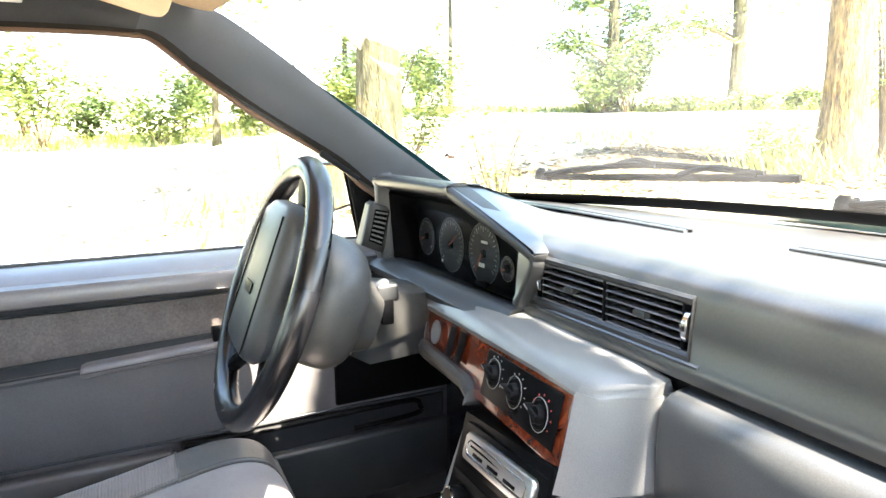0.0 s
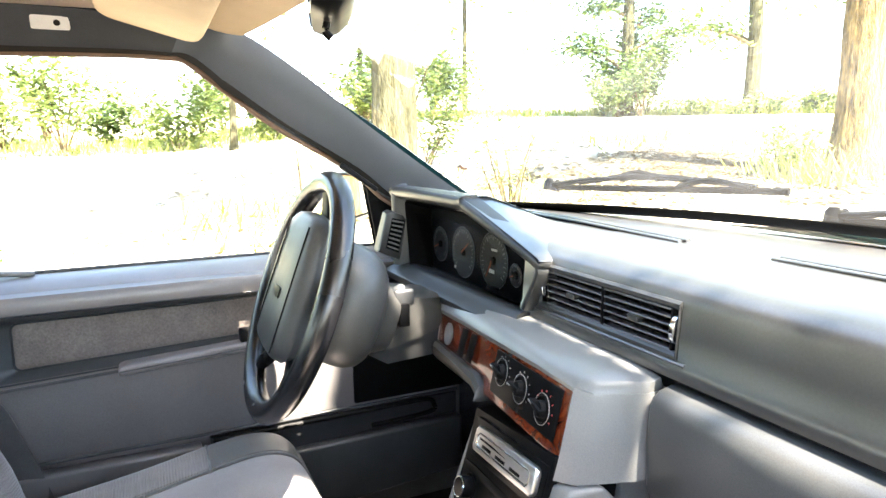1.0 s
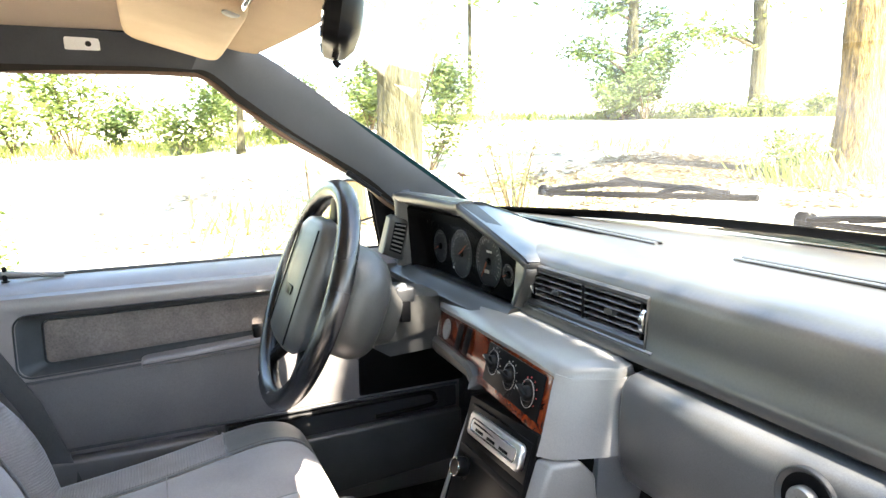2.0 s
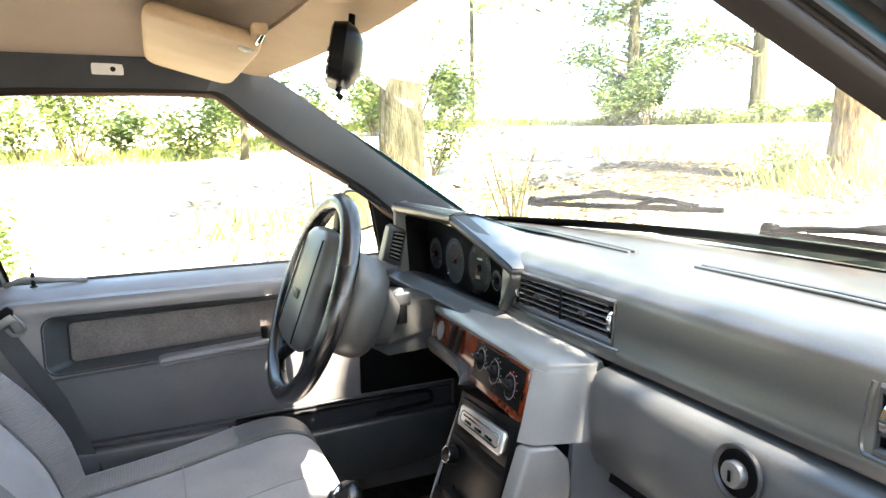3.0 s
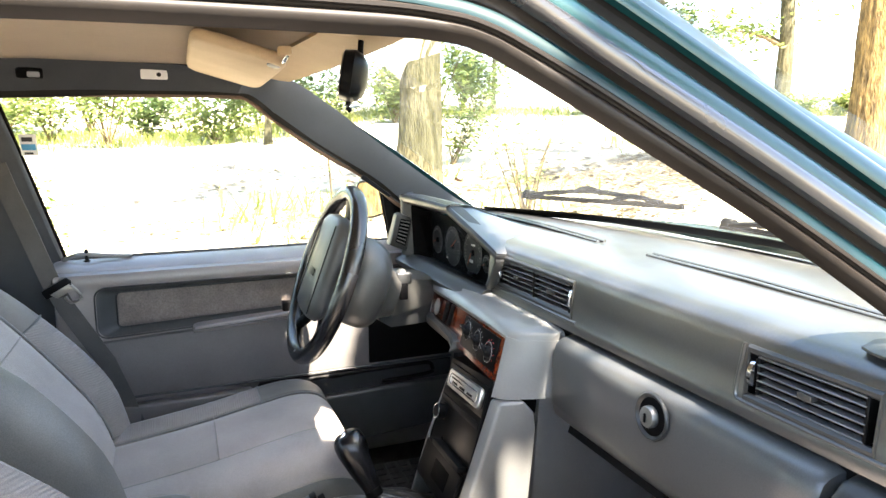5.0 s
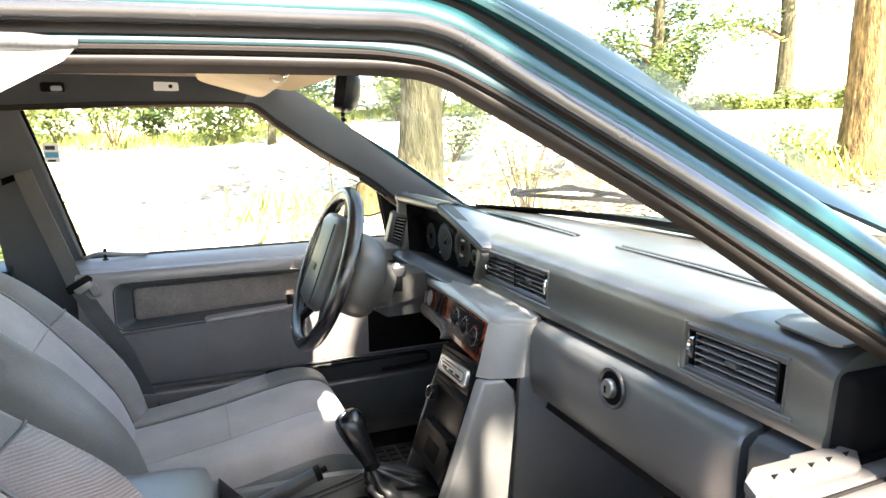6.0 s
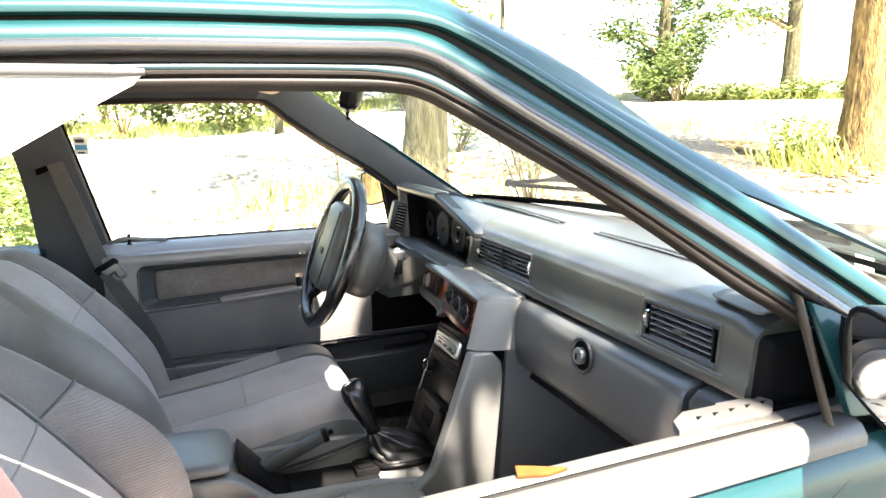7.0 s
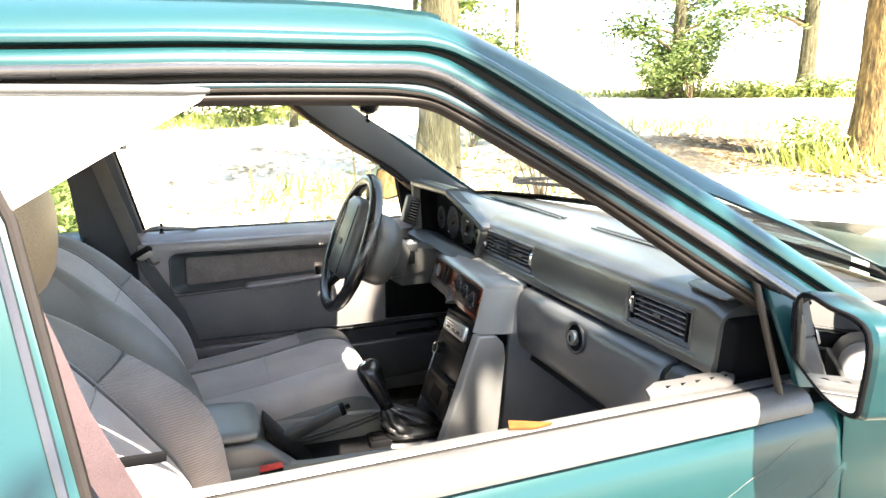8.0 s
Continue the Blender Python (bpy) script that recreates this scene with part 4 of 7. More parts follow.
for p in spline(ro[2:9], 4):
    zt = p.z + 0.0075
    yw = foot_y(p.x)
    rows.append([V(p.x, p.y, zt), V(p.x + 0.002, p.y + 0.05, zt - 0.002), V(p.x + 0.003, 0.07, 0.989 + (zt - 0.989) * 0.62), V(p.x + 0.003, 0.12, 0.989 + (zt - 0.989) * 0.26), V(p.x + 0.002, 0.17, 0.9885), V(p.x, 0.30, 0.986), V(p.x, yw - 0.02, 0.98), V(p.x, yw, 0.975), V(p.x, yw, 0.93)])
loft(bm, rows, closed=False)
part("hood_top", bm, M_DASH_TOP, dash, "dark grey instrument hood", 60)
bm = B()
loft(bm, [[V(-0.682, -0.03, 1.045), V(-0.682, 0.1, 1.025), V(-0.682, 0.2, 1.0), V(-0.682, 0.38, 0.975)], [V(-0.70, -0.03, 0.985), V(-0.70, 0.1, 0.985), V(-0.70, 0.2, 0.98), V(-0.70, 0.38, 0.97)], [V(-0.77, -0.02, 0.975), V(-0.77, 0.1, 0.975), V(-0.77, 0.2, 0.97), V(-0.77, 0.36, 0.965)]], closed=False)
part("hood_flank", bm, M_DASH_TOP, dash)
# cavity behind the rim
bm = B()
inner = [(-0.625, 0.88), (-0.648, 1.0), (-0.65, 1.012), (-0.638, 1.018), (-0.356, 1.017), (-0.335, 1.014), (-0.146, 0.951), (-0.138, 0.945), (-0.142, 0.935), (-0.17, 0.888)]
far = [(-0.62, 0.858), (-0.63, 0.985), (-0.63, 0.996), (-0.62, 1.0), (-0.38, 0.998), (-0.36, 0.994), (-0.25, 0.955), (-0.24, 0.948), (-0.238, 0.94), (-0.245, 0.862)]
loft(bm, [[V(x, -0.02 + 0.02 * max(0, (x + 0.35) / 0.24), z) for x, z in inner], [V(x, 0.034, z) for x, z in far]], cap=False)
part("hood_cavity", bm, M_DIAL, dash)
bm = B()
bm.faces.new([bm.verts.new(V(x, 0.034, z)) for x, z in far])
clu = part("instrument_panel", bm, M_DIAL, dash, "black panel that carries the round dials")
for cx, cz, r, a0 in ((-0.575, 0.928, 0.036, 200), (-0.465, 0.926, 0.05, 35), (-0.34, 0.928, 0.052, 235), (-0.262, 0.915, 0.02, 200)):
    bm = B()
    turned(bm, (cx, 0.033, cz), (0, -1, 0), [(0, r), (0.002, r), (0.002, r - 0.001), (0.0012, r - 0.0015), (0.0012, 0.0)], 32)
    part("dial", bm, M_GAUGE, clu, "dusty grey-black dial face")
    bm = B()
    tube(bm, ring(V(cx, 0.031, cz), (1, 0, 0), (0, 0, 1), r, r, 2, 40), 0.0007, 5, loop=True, up=(0, 1, 0))
    part("dial_ring", bm, M_SLAT, clu)
    bm = B()
    for k in range(25):
        a = radians(-40 + k * 260 / 24)
        u = V(math.cos(a), 0, math.sin(a))
        w = V(-math.sin(a), 0, math.cos(a))
        l0 = r * (0.8 if k % 3 else 0.72)
        c = V(cx, 0.0305, cz)
        prism(bm, [c + u * l0 - w * 0.0005, c + u * l0 + w * 0.0005, c + u * r * 0.9 + w * 0.0005, c + u * r * 0.9 - w * 0.0005], (0, -0.0005, 0), 0)
    part("dial_marks", bm, M_MARK, clu)
    bm = B()
    a = radians(a0)
    tube(bm, [V(cx, 0.027, cz), V(cx + math.cos(a) * r * 0.75, 0.027, cz + math.sin(a) * r * 0.75)], [0.0018, 0.0007], 6)
    part("needle", bm, M_ORANGE, clu, "orange dial needle")
    bm = B()
    turned(bm, (cx, 0.032, cz), (0, -1, 0), [(0, 0.008), (0.005, 0.007), (0.006, 0.0)], 16)
    part("needle_hub", bm, M_SATIN, clu)
for cx, cz, w, h in ((-0.352, 0.908, 0.004, 0.007), (-0.345, 0.908, 0.004, 0.007), (-0.338, 0.908, 0.004, 0.007), (-0.335, 0.948, 0.02, 0.004), (-0.50, 0.892, 0.005, 0.005)):
    bm = B()
    box(bm, (cx - w / 2, 0.029, cz - h / 2), (cx + w / 2, 0.0305, cz + h / 2), 0)
    part("counter_figure", bm, M_WHITE, clu, "pale counter figure as a bar")
bm = B()
box(bm, (-0.352, 0.022, 0.876), (-0.318, 0.031, 0.882), 0.001)
part("trip_knob", bm, M_SATIN, clu)
bm = B()
bm.faces.new([bm.verts.new(p) for p in (V(-0.622, 0.024, 0.868), V(-0.235, 0.024, 0.872), V(-0.215, 0.012, 0.93), V(-0.36, 0.0, 0.99), V(-0.64, 0.0, 0.99))])
cov = part("cluster_cover", bm, M_COVER, dash, "clear cover of the instruments")
cov.visible_shadow = False
# shelf lip under the instruments
bm = B()
rows = []
for x in (-0.76, -0.70, -0.64, -0.5, -0.35, -0.25, -0.18, -0.155):
    rows.append([V(x, 0.06, 0.86), V(x, 0.02, 0.872), V(x, 0.0, 0.878), V(x, -0.012, 0.881), V(x, -0.02, 0.8805), V(x, -0.026, 0.877), V(x, -0.03, 0.871), V(x, -0.045, 0.866), V(x, -0.052, 0.86), V(x, -0.05, 0.85), V(x, -0.04, 0.84), V(x, 0.06, 0.84)])
loft(bm, rows)
part("instrument_shelf", bm, M_DASH, dash, "grey stepped ledge below the instruments")
# driver's outer vent pod, turned towards the cabin
PF, PN = V(0.12, 0.99, 0).normalized(), V(0.99, -0.12, 0).normalized()
PC = V(-0.655, -0.046, 0.941)
POD = ((-0.036, -0.034), (0.014, -0.056), (0.030, 0.036), (0.024, 0.044), (-0.004, 0.053), (-0.014, 0.048))


def pod_pt(a, h, d):
    return PC + PF * a + V(0, 0, h) + PN * d


def mouth_pt(u, v, d):
    """u 0..1 along the vent's mouth, v 0 foot..1 head, d out of it."""
    a0, h0 = -0.017 + 0.025 * u, -0.026 - 0.011 * u
    a1, h1 = -0.002 + 0.026 * u, 0.038 - 0.005 * u
    return pod_pt(a0 + (a1 - a0) * v, h0 + (h1 - h0) * v, d)


bm = B()
loft(bm, [[pod_pt(a * k, h * k, d) for a, h in POD] for d, k in ((-0.04, 1.0), (-0.004, 1.0), (0.002, 0.97), (0.005, 0.88))])
pv = part("side_vent_pod", bm, M_DASH, dash, "grey side vent pod")
t = B()
prism(t, [mouth_pt(0, 0, 0.0052), mouth_pt(1, 0, 0.0052), mouth_pt(1, 1, 0.0052), mouth_pt(0, 1, 0.0052)], PN * 0.001, 0)
part("vent_mouth", t, M_DIAL, pv)
t = B()
tube(t, [mouth_pt(0, 0, 0.006), mouth_pt(1, 0, 0.006), mouth_pt(1, 1, 0.006), mouth_pt(0, 1, 0.006)], 0.0018, 6, loop=True, up=PN)
part("mouth_frame", t, M_BLACK, pv)
for i in range(7):
    t = B()
    v = 0.08 + i * 0.14
    prism(t, [mouth_pt(0.04, v - 0.02, 0.005), mouth_pt(0.96, v - 0.02, 0.005), mouth_pt(0.96, v + 0.025, 0.005), mouth_pt(0.04, v + 0.025, 0.005)], PN * 0.005, 0)
    part("slat", t, M_SLAT, pv)

# lower dash on the driver's side and knee panel
bm = B()
prism(bm, [V(-0.76, -0.03, 0.87), V(-0.76, 0.12, 0.87), V(-0.76, 0.12, 0.66), V(-0.76, 0.0, 0.70), V(-0.76, -0.05, 0.78)], (0.36, 0, 0), 0.012, 3)
part("knee_panel", bm, M_DASH, dash)
bm = B()
loft(bm, [[V(x, -0.05 - 0.1 * k, 0.778 + 0.02 * k), V(x, -0.045 - 0.1 * k, 0.752 + 0.02 * k), V(x, 0.02, 0.73), V(x, 0.08, 0.74), V(x, 0.08, 0.79)] for x, k in ((-0.43, 0.0), (-0.38, 0.06), (-0.27, 0.2), (-0.17, 0.3))])
part("knee_panel_end", bm, M_DASH, dash)

# centre stack: shelf, wood facia, cheek
FA, FB, FC, FD, FE = V(-0.398, -0.046, 0.835), V(0.083, -0.091, 0.851), V(0.086, -0.114, 0.770), V(-0.148, -0.091, 0.766), V(-0.39, -0.058, 0.779)
bm = B()
loft(bm, [
    [V(-0.41, 0.0, 0.872), V(-0.412, -0.03, 0.86), V(-0.414, -0.045, 0.846), V(-0.416, -0.05, 0.837), V(-0.416, -0.03, 0.80), V(-0.41, 0.03, 0.80)],
    [V(-0.20, 0.0, 0.876), V(-0.20, -0.045, 0.868), V(-0.20, -0.062, 0.858), V(-0.20, -0.068, 0.846), V(-0.20, -0.05, 0.80), V(-0.20, 0.03, 0.80)],
    [V(0.0, 0.0, 0.872), V(0.0, -0.06, 0.869), V(0.0, -0.078, 0.862), V(0.0, -0.085, 0.853), V(0.0, -0.07, 0.80), V(0.0, 0.03, 0.80)],
    [V(0.085, 0.0, 0.871), V(0.087, -0.07, 0.871), V(0.088, -0.086, 0.864), V(0.088, -0.093, 0.854), V(0.086, -0.08, 0.80), V(0.085, 0.03, 0.80)],
    [V(0.105, 0.0, 0.869), V(0.107, -0.06, 0.866), V(0.107, -0.073, 0.86), V(0.107, -0.08, 0.85), V(0.105, -0.07, 0.80), V(0.1, 0.03, 0.80)],
    [V(0.126, 0.0, 0.866), V(0.127, -0.015, 0.862), V(0.128, -0.02, 0.856), V(0.128, -0.022, 0.848), V(0.127, -0.02, 0.80), V(0.12, 0.03, 0.80)]])
part("stack_shelf", bm, M_GREY, dash, "smooth grey shelf above the wood facia")
bm = B()
loft(bm, [[V(0.088, -0.094, 0.855), V(0.106, -0.081, 0.852), V(0.128, -0.023, 0.85), V(0.128, 0.06, 0.85), V(0.07, 0.06, 0.85)], [V(0.09, -0.114, 0.776), V(0.11, -0.1, 0.776), V(0.134, -0.035, 0.78), V(0.134, 0.06, 0.78), V(0.07, 0.06, 0.78)], [V(0.09, -0.122, 0.748), V(0.112, -0.106, 0.748), V(0.136, -0.04, 0.75), V(0.136, 0.06, 0.75), V(0.07, 0.06, 0.75)]])
soften(bm, 0.007, 3)
part("stack_cheek", bm, M_GREY, dash, "grey end cheek of the centre stack")
bm = B()
LC = V(-0.156, -0.085, 0.787)
prism(bm, [FA, FB, FC, FD, LC, FE], (0, 0.03, 0), 0.003)
fac = part("wood_facia", bm, M_WOOD, dash, "glossy red-brown burr wood facia")


def on_facia(u, v, d=0.0):
    """u 0..1 from driver to passenger end, v 0 foot..1 head, d out of the panel."""
    a = FD.lerp(FC, (u - 0.52) / 0.48)
    b = FA.lerp(FB, u)
    return a.lerp(b, v) + V(0, -d, d * 0.2)


FN = V(-0.09, -1, 0.22).normalized()
FR = (FB - FA).normalized()
FU = FR.cross(FN) * -1 if FR.cross(FN).z < 0 else FR.cross(FN)
# climate panel
bm = B()
prism(bm, [on_facia(0.572, 0.18, 0.001), on_facia(0.972, 0.18, 0.001), on_facia(0.97, 0.93, 0.001), on_facia(0.562, 0.93, 0.001)], (0, -0.003, 0), 0.002)
part("climate_panel", bm, M_SATIN, dash, "black climate control panel")
for i, (u, v, ang) in enumerate(((0.635, 0.62, 165), (0.765, 0.57, 175), (0.9, 0.52, 165))):
    c = on_facia(u, v, 0.004)
    bm = B()
    turned(bm, c, FN, [(0, 0.018), (0.002, 0.018), (0.003, 0.0165), (0.0015, 0.016), (0.0015, 0.0)], 28)
    kb = part("control_dial", bm, M_BLACK, dash)
    bm = B()
    tube(bm, ring(c + FN * 0.003, FR, FU, 0.0195, 0.0195, 2, 28), 0.0004, 6, loop=True, up=FN)
    part("dial_ring", bm, M_MARK, kb)
    bm = B()
    turned(bm, c, FN, [(0.0, 0.0115), (0.007, 0.0105), (0.009, 0.009), (0.0095, 0.0)], 24)
    a = radians(ang)
    w = FR * math.cos(a) + FU * math.sin(a)
    q = FN.cross(w)
    prism(bm, [c - w * 0.01 - q * 0.0032, c + w * 0.021 - q * 0.0028, c + w * 0.021 + q * 0.0028, c - w * 0.01 + q * 0.0032], FN * 0.013, 0.002)
    part("knob", bm, M_BLACK, kb)
    bm = B()
    prism(bm, [c + w * 0.01 - q * 0.0007, c + w * 0.0205 - q * 0.0007, c + w * 0.0205 + q * 0.0007, c + w * 0.01 + q * 0.0007], FN * 0.0133, 0)
    part("pointer", bm, M_MARK, kb)
    bm = B()
    for k in range(9):
        a2 = radians(-30 + k * 30)
        d2 = FR * math.cos(a2) + FU * math.sin(a2)
        e2 = FN.cross(d2)
        prism(bm, [c + d2 * 0.0215 - e2 * 0.0007, c + d2 * 0.0238 - e2 * 0.0007, c + d2 * 0.0238 + e2 * 0.0007, c + d2 * 0.0215 + e2 * 0.0007], FN * 0.0008, 0)
    part("scale_marks", bm, M_RED if i == 2 else M_MARK, kb)
# clock-like round switch and rocker switches at the driver's end
c = on_facia(0.15, 0.6, 0.003)
bm = B()
turned(bm, c, FN, [(0, 0.0195), (0.0015, 0.0195), (0.0022, 0.0182), (0.001, 0.0172), (0.001, 0.0)], 28)
sw = part("round_dial", bm, M_LOCK, dash, "small round dial with a bright ring")
bm = B()
turned(bm, c + FN * 0.0006, FN, [(0, 0.0155), (0.001, 0.0155), (0.0012, 0.0)], 24)
part("dial_face", bm, M_GREY, sw)
bm = B()
tube(bm, [c + FN * 0.0022, c + FN * 0.0022 + FU * 0.01], 0.0009, 6)
tube(bm, [c + FN * 0.0022, c + FN * 0.0022 + FR * 0.006 + FU * 0.004], 0.0009, 6)
part("pointer", bm, M_MARK, sw)
for u in (0.265, 0.345):
    bm = B()
    prism(bm, [on_facia(u, 0.34, 0.002), on_facia(u + 0.05, 0.34, 0.002), on_facia(u + 0.05, 0.93, 0.002), on_facia(u, 0.93, 0.002)], (0, -0.002, 0), 0.0008)
    part("rocker_switch", bm, M_SATIN, dash, "black rocker switch")
bm = B()
loft(bm, [[p + V(0, -0.006, 0.0), p + V(0, -0.012, -0.006), p + V(-0.004, -0.011, -0.022 * k), p + V(-0.006, 0.0, -0.036 * k), p + V(0, 0.05, -0.04 * k), p + V(0, 0.05, 0.0)] for p, k in ((FE + V(-0.03, 0.004, 0.01), 1.0), (FE + V(0.0, 0, 0.0), 1.0), (FE.lerp(LC, 0.5) + V(0, 0, 0.0), 0.9), (LC + V(-0.02, 0.0, -0.001), 0.75), (LC + V(0.004, -0.004, -0.012), 0.5), (FD + V(0.0, -0.003, -0.004), 0.3))])
part("facia_underlip", bm, M_COLUMN, dash, "grey lip below the wood")
bm = B()
prism(bm, [V(-0.415, -0.045, 0.838), V(-0.39, -0.048, 0.836), V(-0.385, -0.06, 0.778), V(-0.44, -0.055, 0.778)], (0, 0.04, 0), 0.006, 3)
part("facia_end", bm, M_GREY, dash)

# radio bay
RN = V(0, -1, 0.25).normalized()
bm = B()
prism(bm, [V(-0.175, -0.088, 0.735), V(0.088, -0.118, 0.775), V(0.092, -0.128, 0.72), V(0.09, -0.165, 0.61), V(0.09, -0.197, 0.52), V(-0.155, -0.168, 0.495), V(-0.16, -0.145, 0.575), V(-0.165, -0.105, 0.69)], (0, 0.10, 0.0), 0.004)
part("lower_facia", bm, M_SATIN, dash, "black lower centre stack")


def on_stack(u, h, d=0.0):
    """u 0..1 across, h metres down from the facia, d out."""
    a = V(-0.165, -0.092 - 0.36 * max(0, h - 0.02), 0.735 - h)
    b = V(0.09, -0.116 - 0.36 * max(0, h - 0.02), 0.765 - h)
    return a.lerp(b, u) + RN * d


rad = B()
prism(rad, [on_stack(0.1, 0.004, 0.0), on_stack(0.97, 0.004, 0.0), on_stack(0.97, 0.06, 0.0), on_stack(0.1, 0.06, 0.0)], RN * 0.008, 0.003)
radio = part("radio", rad, M_SATIN, dash, "silver-faced car radio in a black surround")
t = B()
prism(t, [on_stack(0.19, 0.012, 0.006), on_stack(0.9, 0.012, 0.006), on_stack(0.925, 0.018, 0.006), on_stack(0.925, 0.042, 0.006), on_stack(0.9, 0.048, 0.006), on_stack(0.19, 0.048, 0.006), on_stack(0.165, 0.042, 0.006), on_stack(0.165, 0.018, 0.006)], RN * 0.012, 0.004, 3)
part("face_panel", t, M_SILVER, radio, "brushed silver front")
t = B()
tube(t, [on_stack(u, h, 0.018) for u, h in ((0.24, 0.021), (0.85, 0.021), (0.87, 0.025), (0.87, 0.035), (0.85, 0.039), (0.24, 0.039), (0.22, 0.035), (0.22, 0.025))], 0.0018, 8, loop=True, up=RN)
part("slot_frame", t, M_CHROME, radio)
for u0, u1, h0, h1, mm, nm in ((0.25, 0.84, 0.023, 0.0285, M_DIAL, "slot"), (0.3, 0.42, 0.032, 0.0365, M_SATIN, "button"), (0.48, 0.6, 0.032, 0.0365, M_SATIN, "button"), (0.66, 0.78, 0.032, 0.0365, M_SATIN, "button")):
    t = B()
    prism(t, [on_stack(u0, h0, 0.0175), on_stack(u1, h0, 0.0175), on_stack(u1, h1, 0.0175), on_stack(u0, h1, 0.0175)], RN * 0.0014, 0.0005)
    part(nm, t, mm, radio)
t = B()
turned(t, on_stack(0.2, 0.1, 0.0), RN, [(0, 0.019), (0.005, 0.019), (0.006, 0.016), (0.02, 0.0155), (0.023, 0.0135), (0.0235, 0.0)], 28)
lk = part("lighter_knob", t, M_SATIN, dash, "black round knob with a bright ring")
t = B()
tube(t, ring(on_stack(0.2, 0.1, 0.0225), V(1, 0.03, 0.1).normalized(), V(0, 0.24, 0.97), 0.0145, 0.0145, 2, 28), 0.0012, 6, loop=True, up=RN)
part("bright_ring", t, M_CHROME, lk)
t = B()
prism(t, [on_stack(0.05, 0.07, 0.001), on_stack(0.95, 0.07, 0.001), on_stack(0.95, 0.082, 0.001), on_stack(0.05, 0.082, 0.001)], RN * 0.006, 0.002)
part("bay_bar", t, M_BLACK, dash)
# flat black sheet: the shade inside an open cubby, put in as colour
t = B()
prism(t, [on_stack(0.3, 0.088, 0.0005), on_stack(0.95, 0.088, 0.0005), on_stack(0.95, 0.15, 0.0005), on_stack(0.3, 0.15, 0.0005)], RN * 0.001, 0)
part("open_cubby", t, M_DIAL, dash, "black sheet that stands for a shaded open cubby")
t = B()
prism(t, [on_stack(0.3, 0.148, 0.0), on_stack(0.97, 0.148, 0.0), on_stack(0.97, 0.158, 0.0), on_stack(0.3, 0.158, 0.0)], RN * 0.02, 0.002)
part("cubby_tray", t, M_BLACK, dash)
t = B()
prism(t, [on_stack(0.05, 0.165, 0.0), on_stack(0.95, 0.165, 0.0), on_stack(0.95, 0.236, 0.0), on_stack(0.05, 0.236, 0.0)], RN * 0.008, 0.004)
ash = part("ashtray_flap", t, M_BLACK, dash, "black ashtray flap")
t = B()
prism(t, [on_stack(0.4, 0.18, 0.007), on_stack(0.75, 0.18, 0.007), on_stack(0.75, 0.215, 0.007), on_stack(0.4, 0.215, 0.007)], RN * 0.002, 0.001)
part("finger_pull", t, M_DIAL, ash)
# side cheeks of the tunnel below the stack
bm = B()
prism(bm, [V(0.088, -0.122, 0.745), V(0.092, -0.17, 0.61), V(0.095, -0.215, 0.49), V(0.1, -0.29, 0.43), V(0.1, -0.075, 0.40), V(0.1, -0.072, 0.5), V(0.1, -0.056, 0.69), V(0.1, -0.06, 0.725), V(0.1, -0.08, 0.747)], (0.03, 0.004, 0.0), 0.006, 3)
part("tunnel_cheek", bm, M_GREY, dash, "pale grey side panel of the centre stack")
bm = B()
prism(bm, [V(-0.16, -0.09, 0.73), V(-0.16, -0.15, 0.57), V(-0.16, -0.19, 0.44), V(-0.16, -0.24, 0.40), V(-0.16, -0.05, 0.38), V(-0.16, 0.0, 0.72)], (-0.018, 0.006, 0.0), 0.006, 3)
part("tunnel_cheek", bm, M_GREY, dash)
bm = B()
prism(bm, [V(0.1, -0.03, 0.75), V(0.105, -0.04, 0.6), V(0.11, -0.06, 0.3), V(0.11, 0.5, 0.3), V(0.11, 0.5, 0.75)], (-0.22, 0, 0), 0.01)
part("tunnel_core", bm, M_GREY, dash, "grey side of the tunnel")

# glovebox
gb = B()
rows = []
for x in (0.138, 0.145, 0.3, 0.45, 0.6, 0.652, 0.659):
    k = 0.004 if x in (0.138, 0.659) else 0.0
    rows.append([V(x, 0.05, 0.862), V(x, 0.0 + k, 0.864 - k), V(x, -0.016 + k, 0.86 - k), V(x, -0.025 + k, 0.85), V(x, -0.0285 + k, 0.842), V(x, -0.03 + k, 0.83), V(x, -0.032 + k, 0.80), V(x, -0.03 + k, 0.745), V(x, -0.022 + k, 0.722), V(x, -0.008, 0.71), V(x, 0.06, 0.70)])
loft(gb, rows)
gl = part("glovebox_lid", gb, M_GLOVE, dash, "dark grey glovebox lid")
t = B()
turned(t, (0.41, -0.0335, 0.827), (0, -1, 0.06), [(0, 0.033), (0.0025, 0.033), (0.0045, 0.0315), (0.0045, 0.03), (0.001, 0.0265), (0.001, 0.0)], 36)
part("lock_recess", t, M_DASH, gl, "round dark recess with a raised rim")
t = B()
turned(t, (0.41, -0.0346, 0.827), (0, -1, 0.06), [(0, 0.026), (0.0006, 0.026), (0.0006, 0.0)], 32)
part("recess_floor", t, M_DIAL, gl)
t = B()
turned(t, (0.41, -0.034, 0.827), (0, -1, 0.06), [(0, 0.015), (0.008, 0.015), (0.0105, 0.0135), (0.0107, 0.0115), (0.0107, 0.0)], 28)
part("lock_button", t, M_LOCK, gl, "bright round lock button")
t = B()
box(t, (0.4085, -0.0475, 0.821), (0.4115, -0.046, 0.833), 0)
part("key_slit", t, M_DIAL, gl)
bm = B()
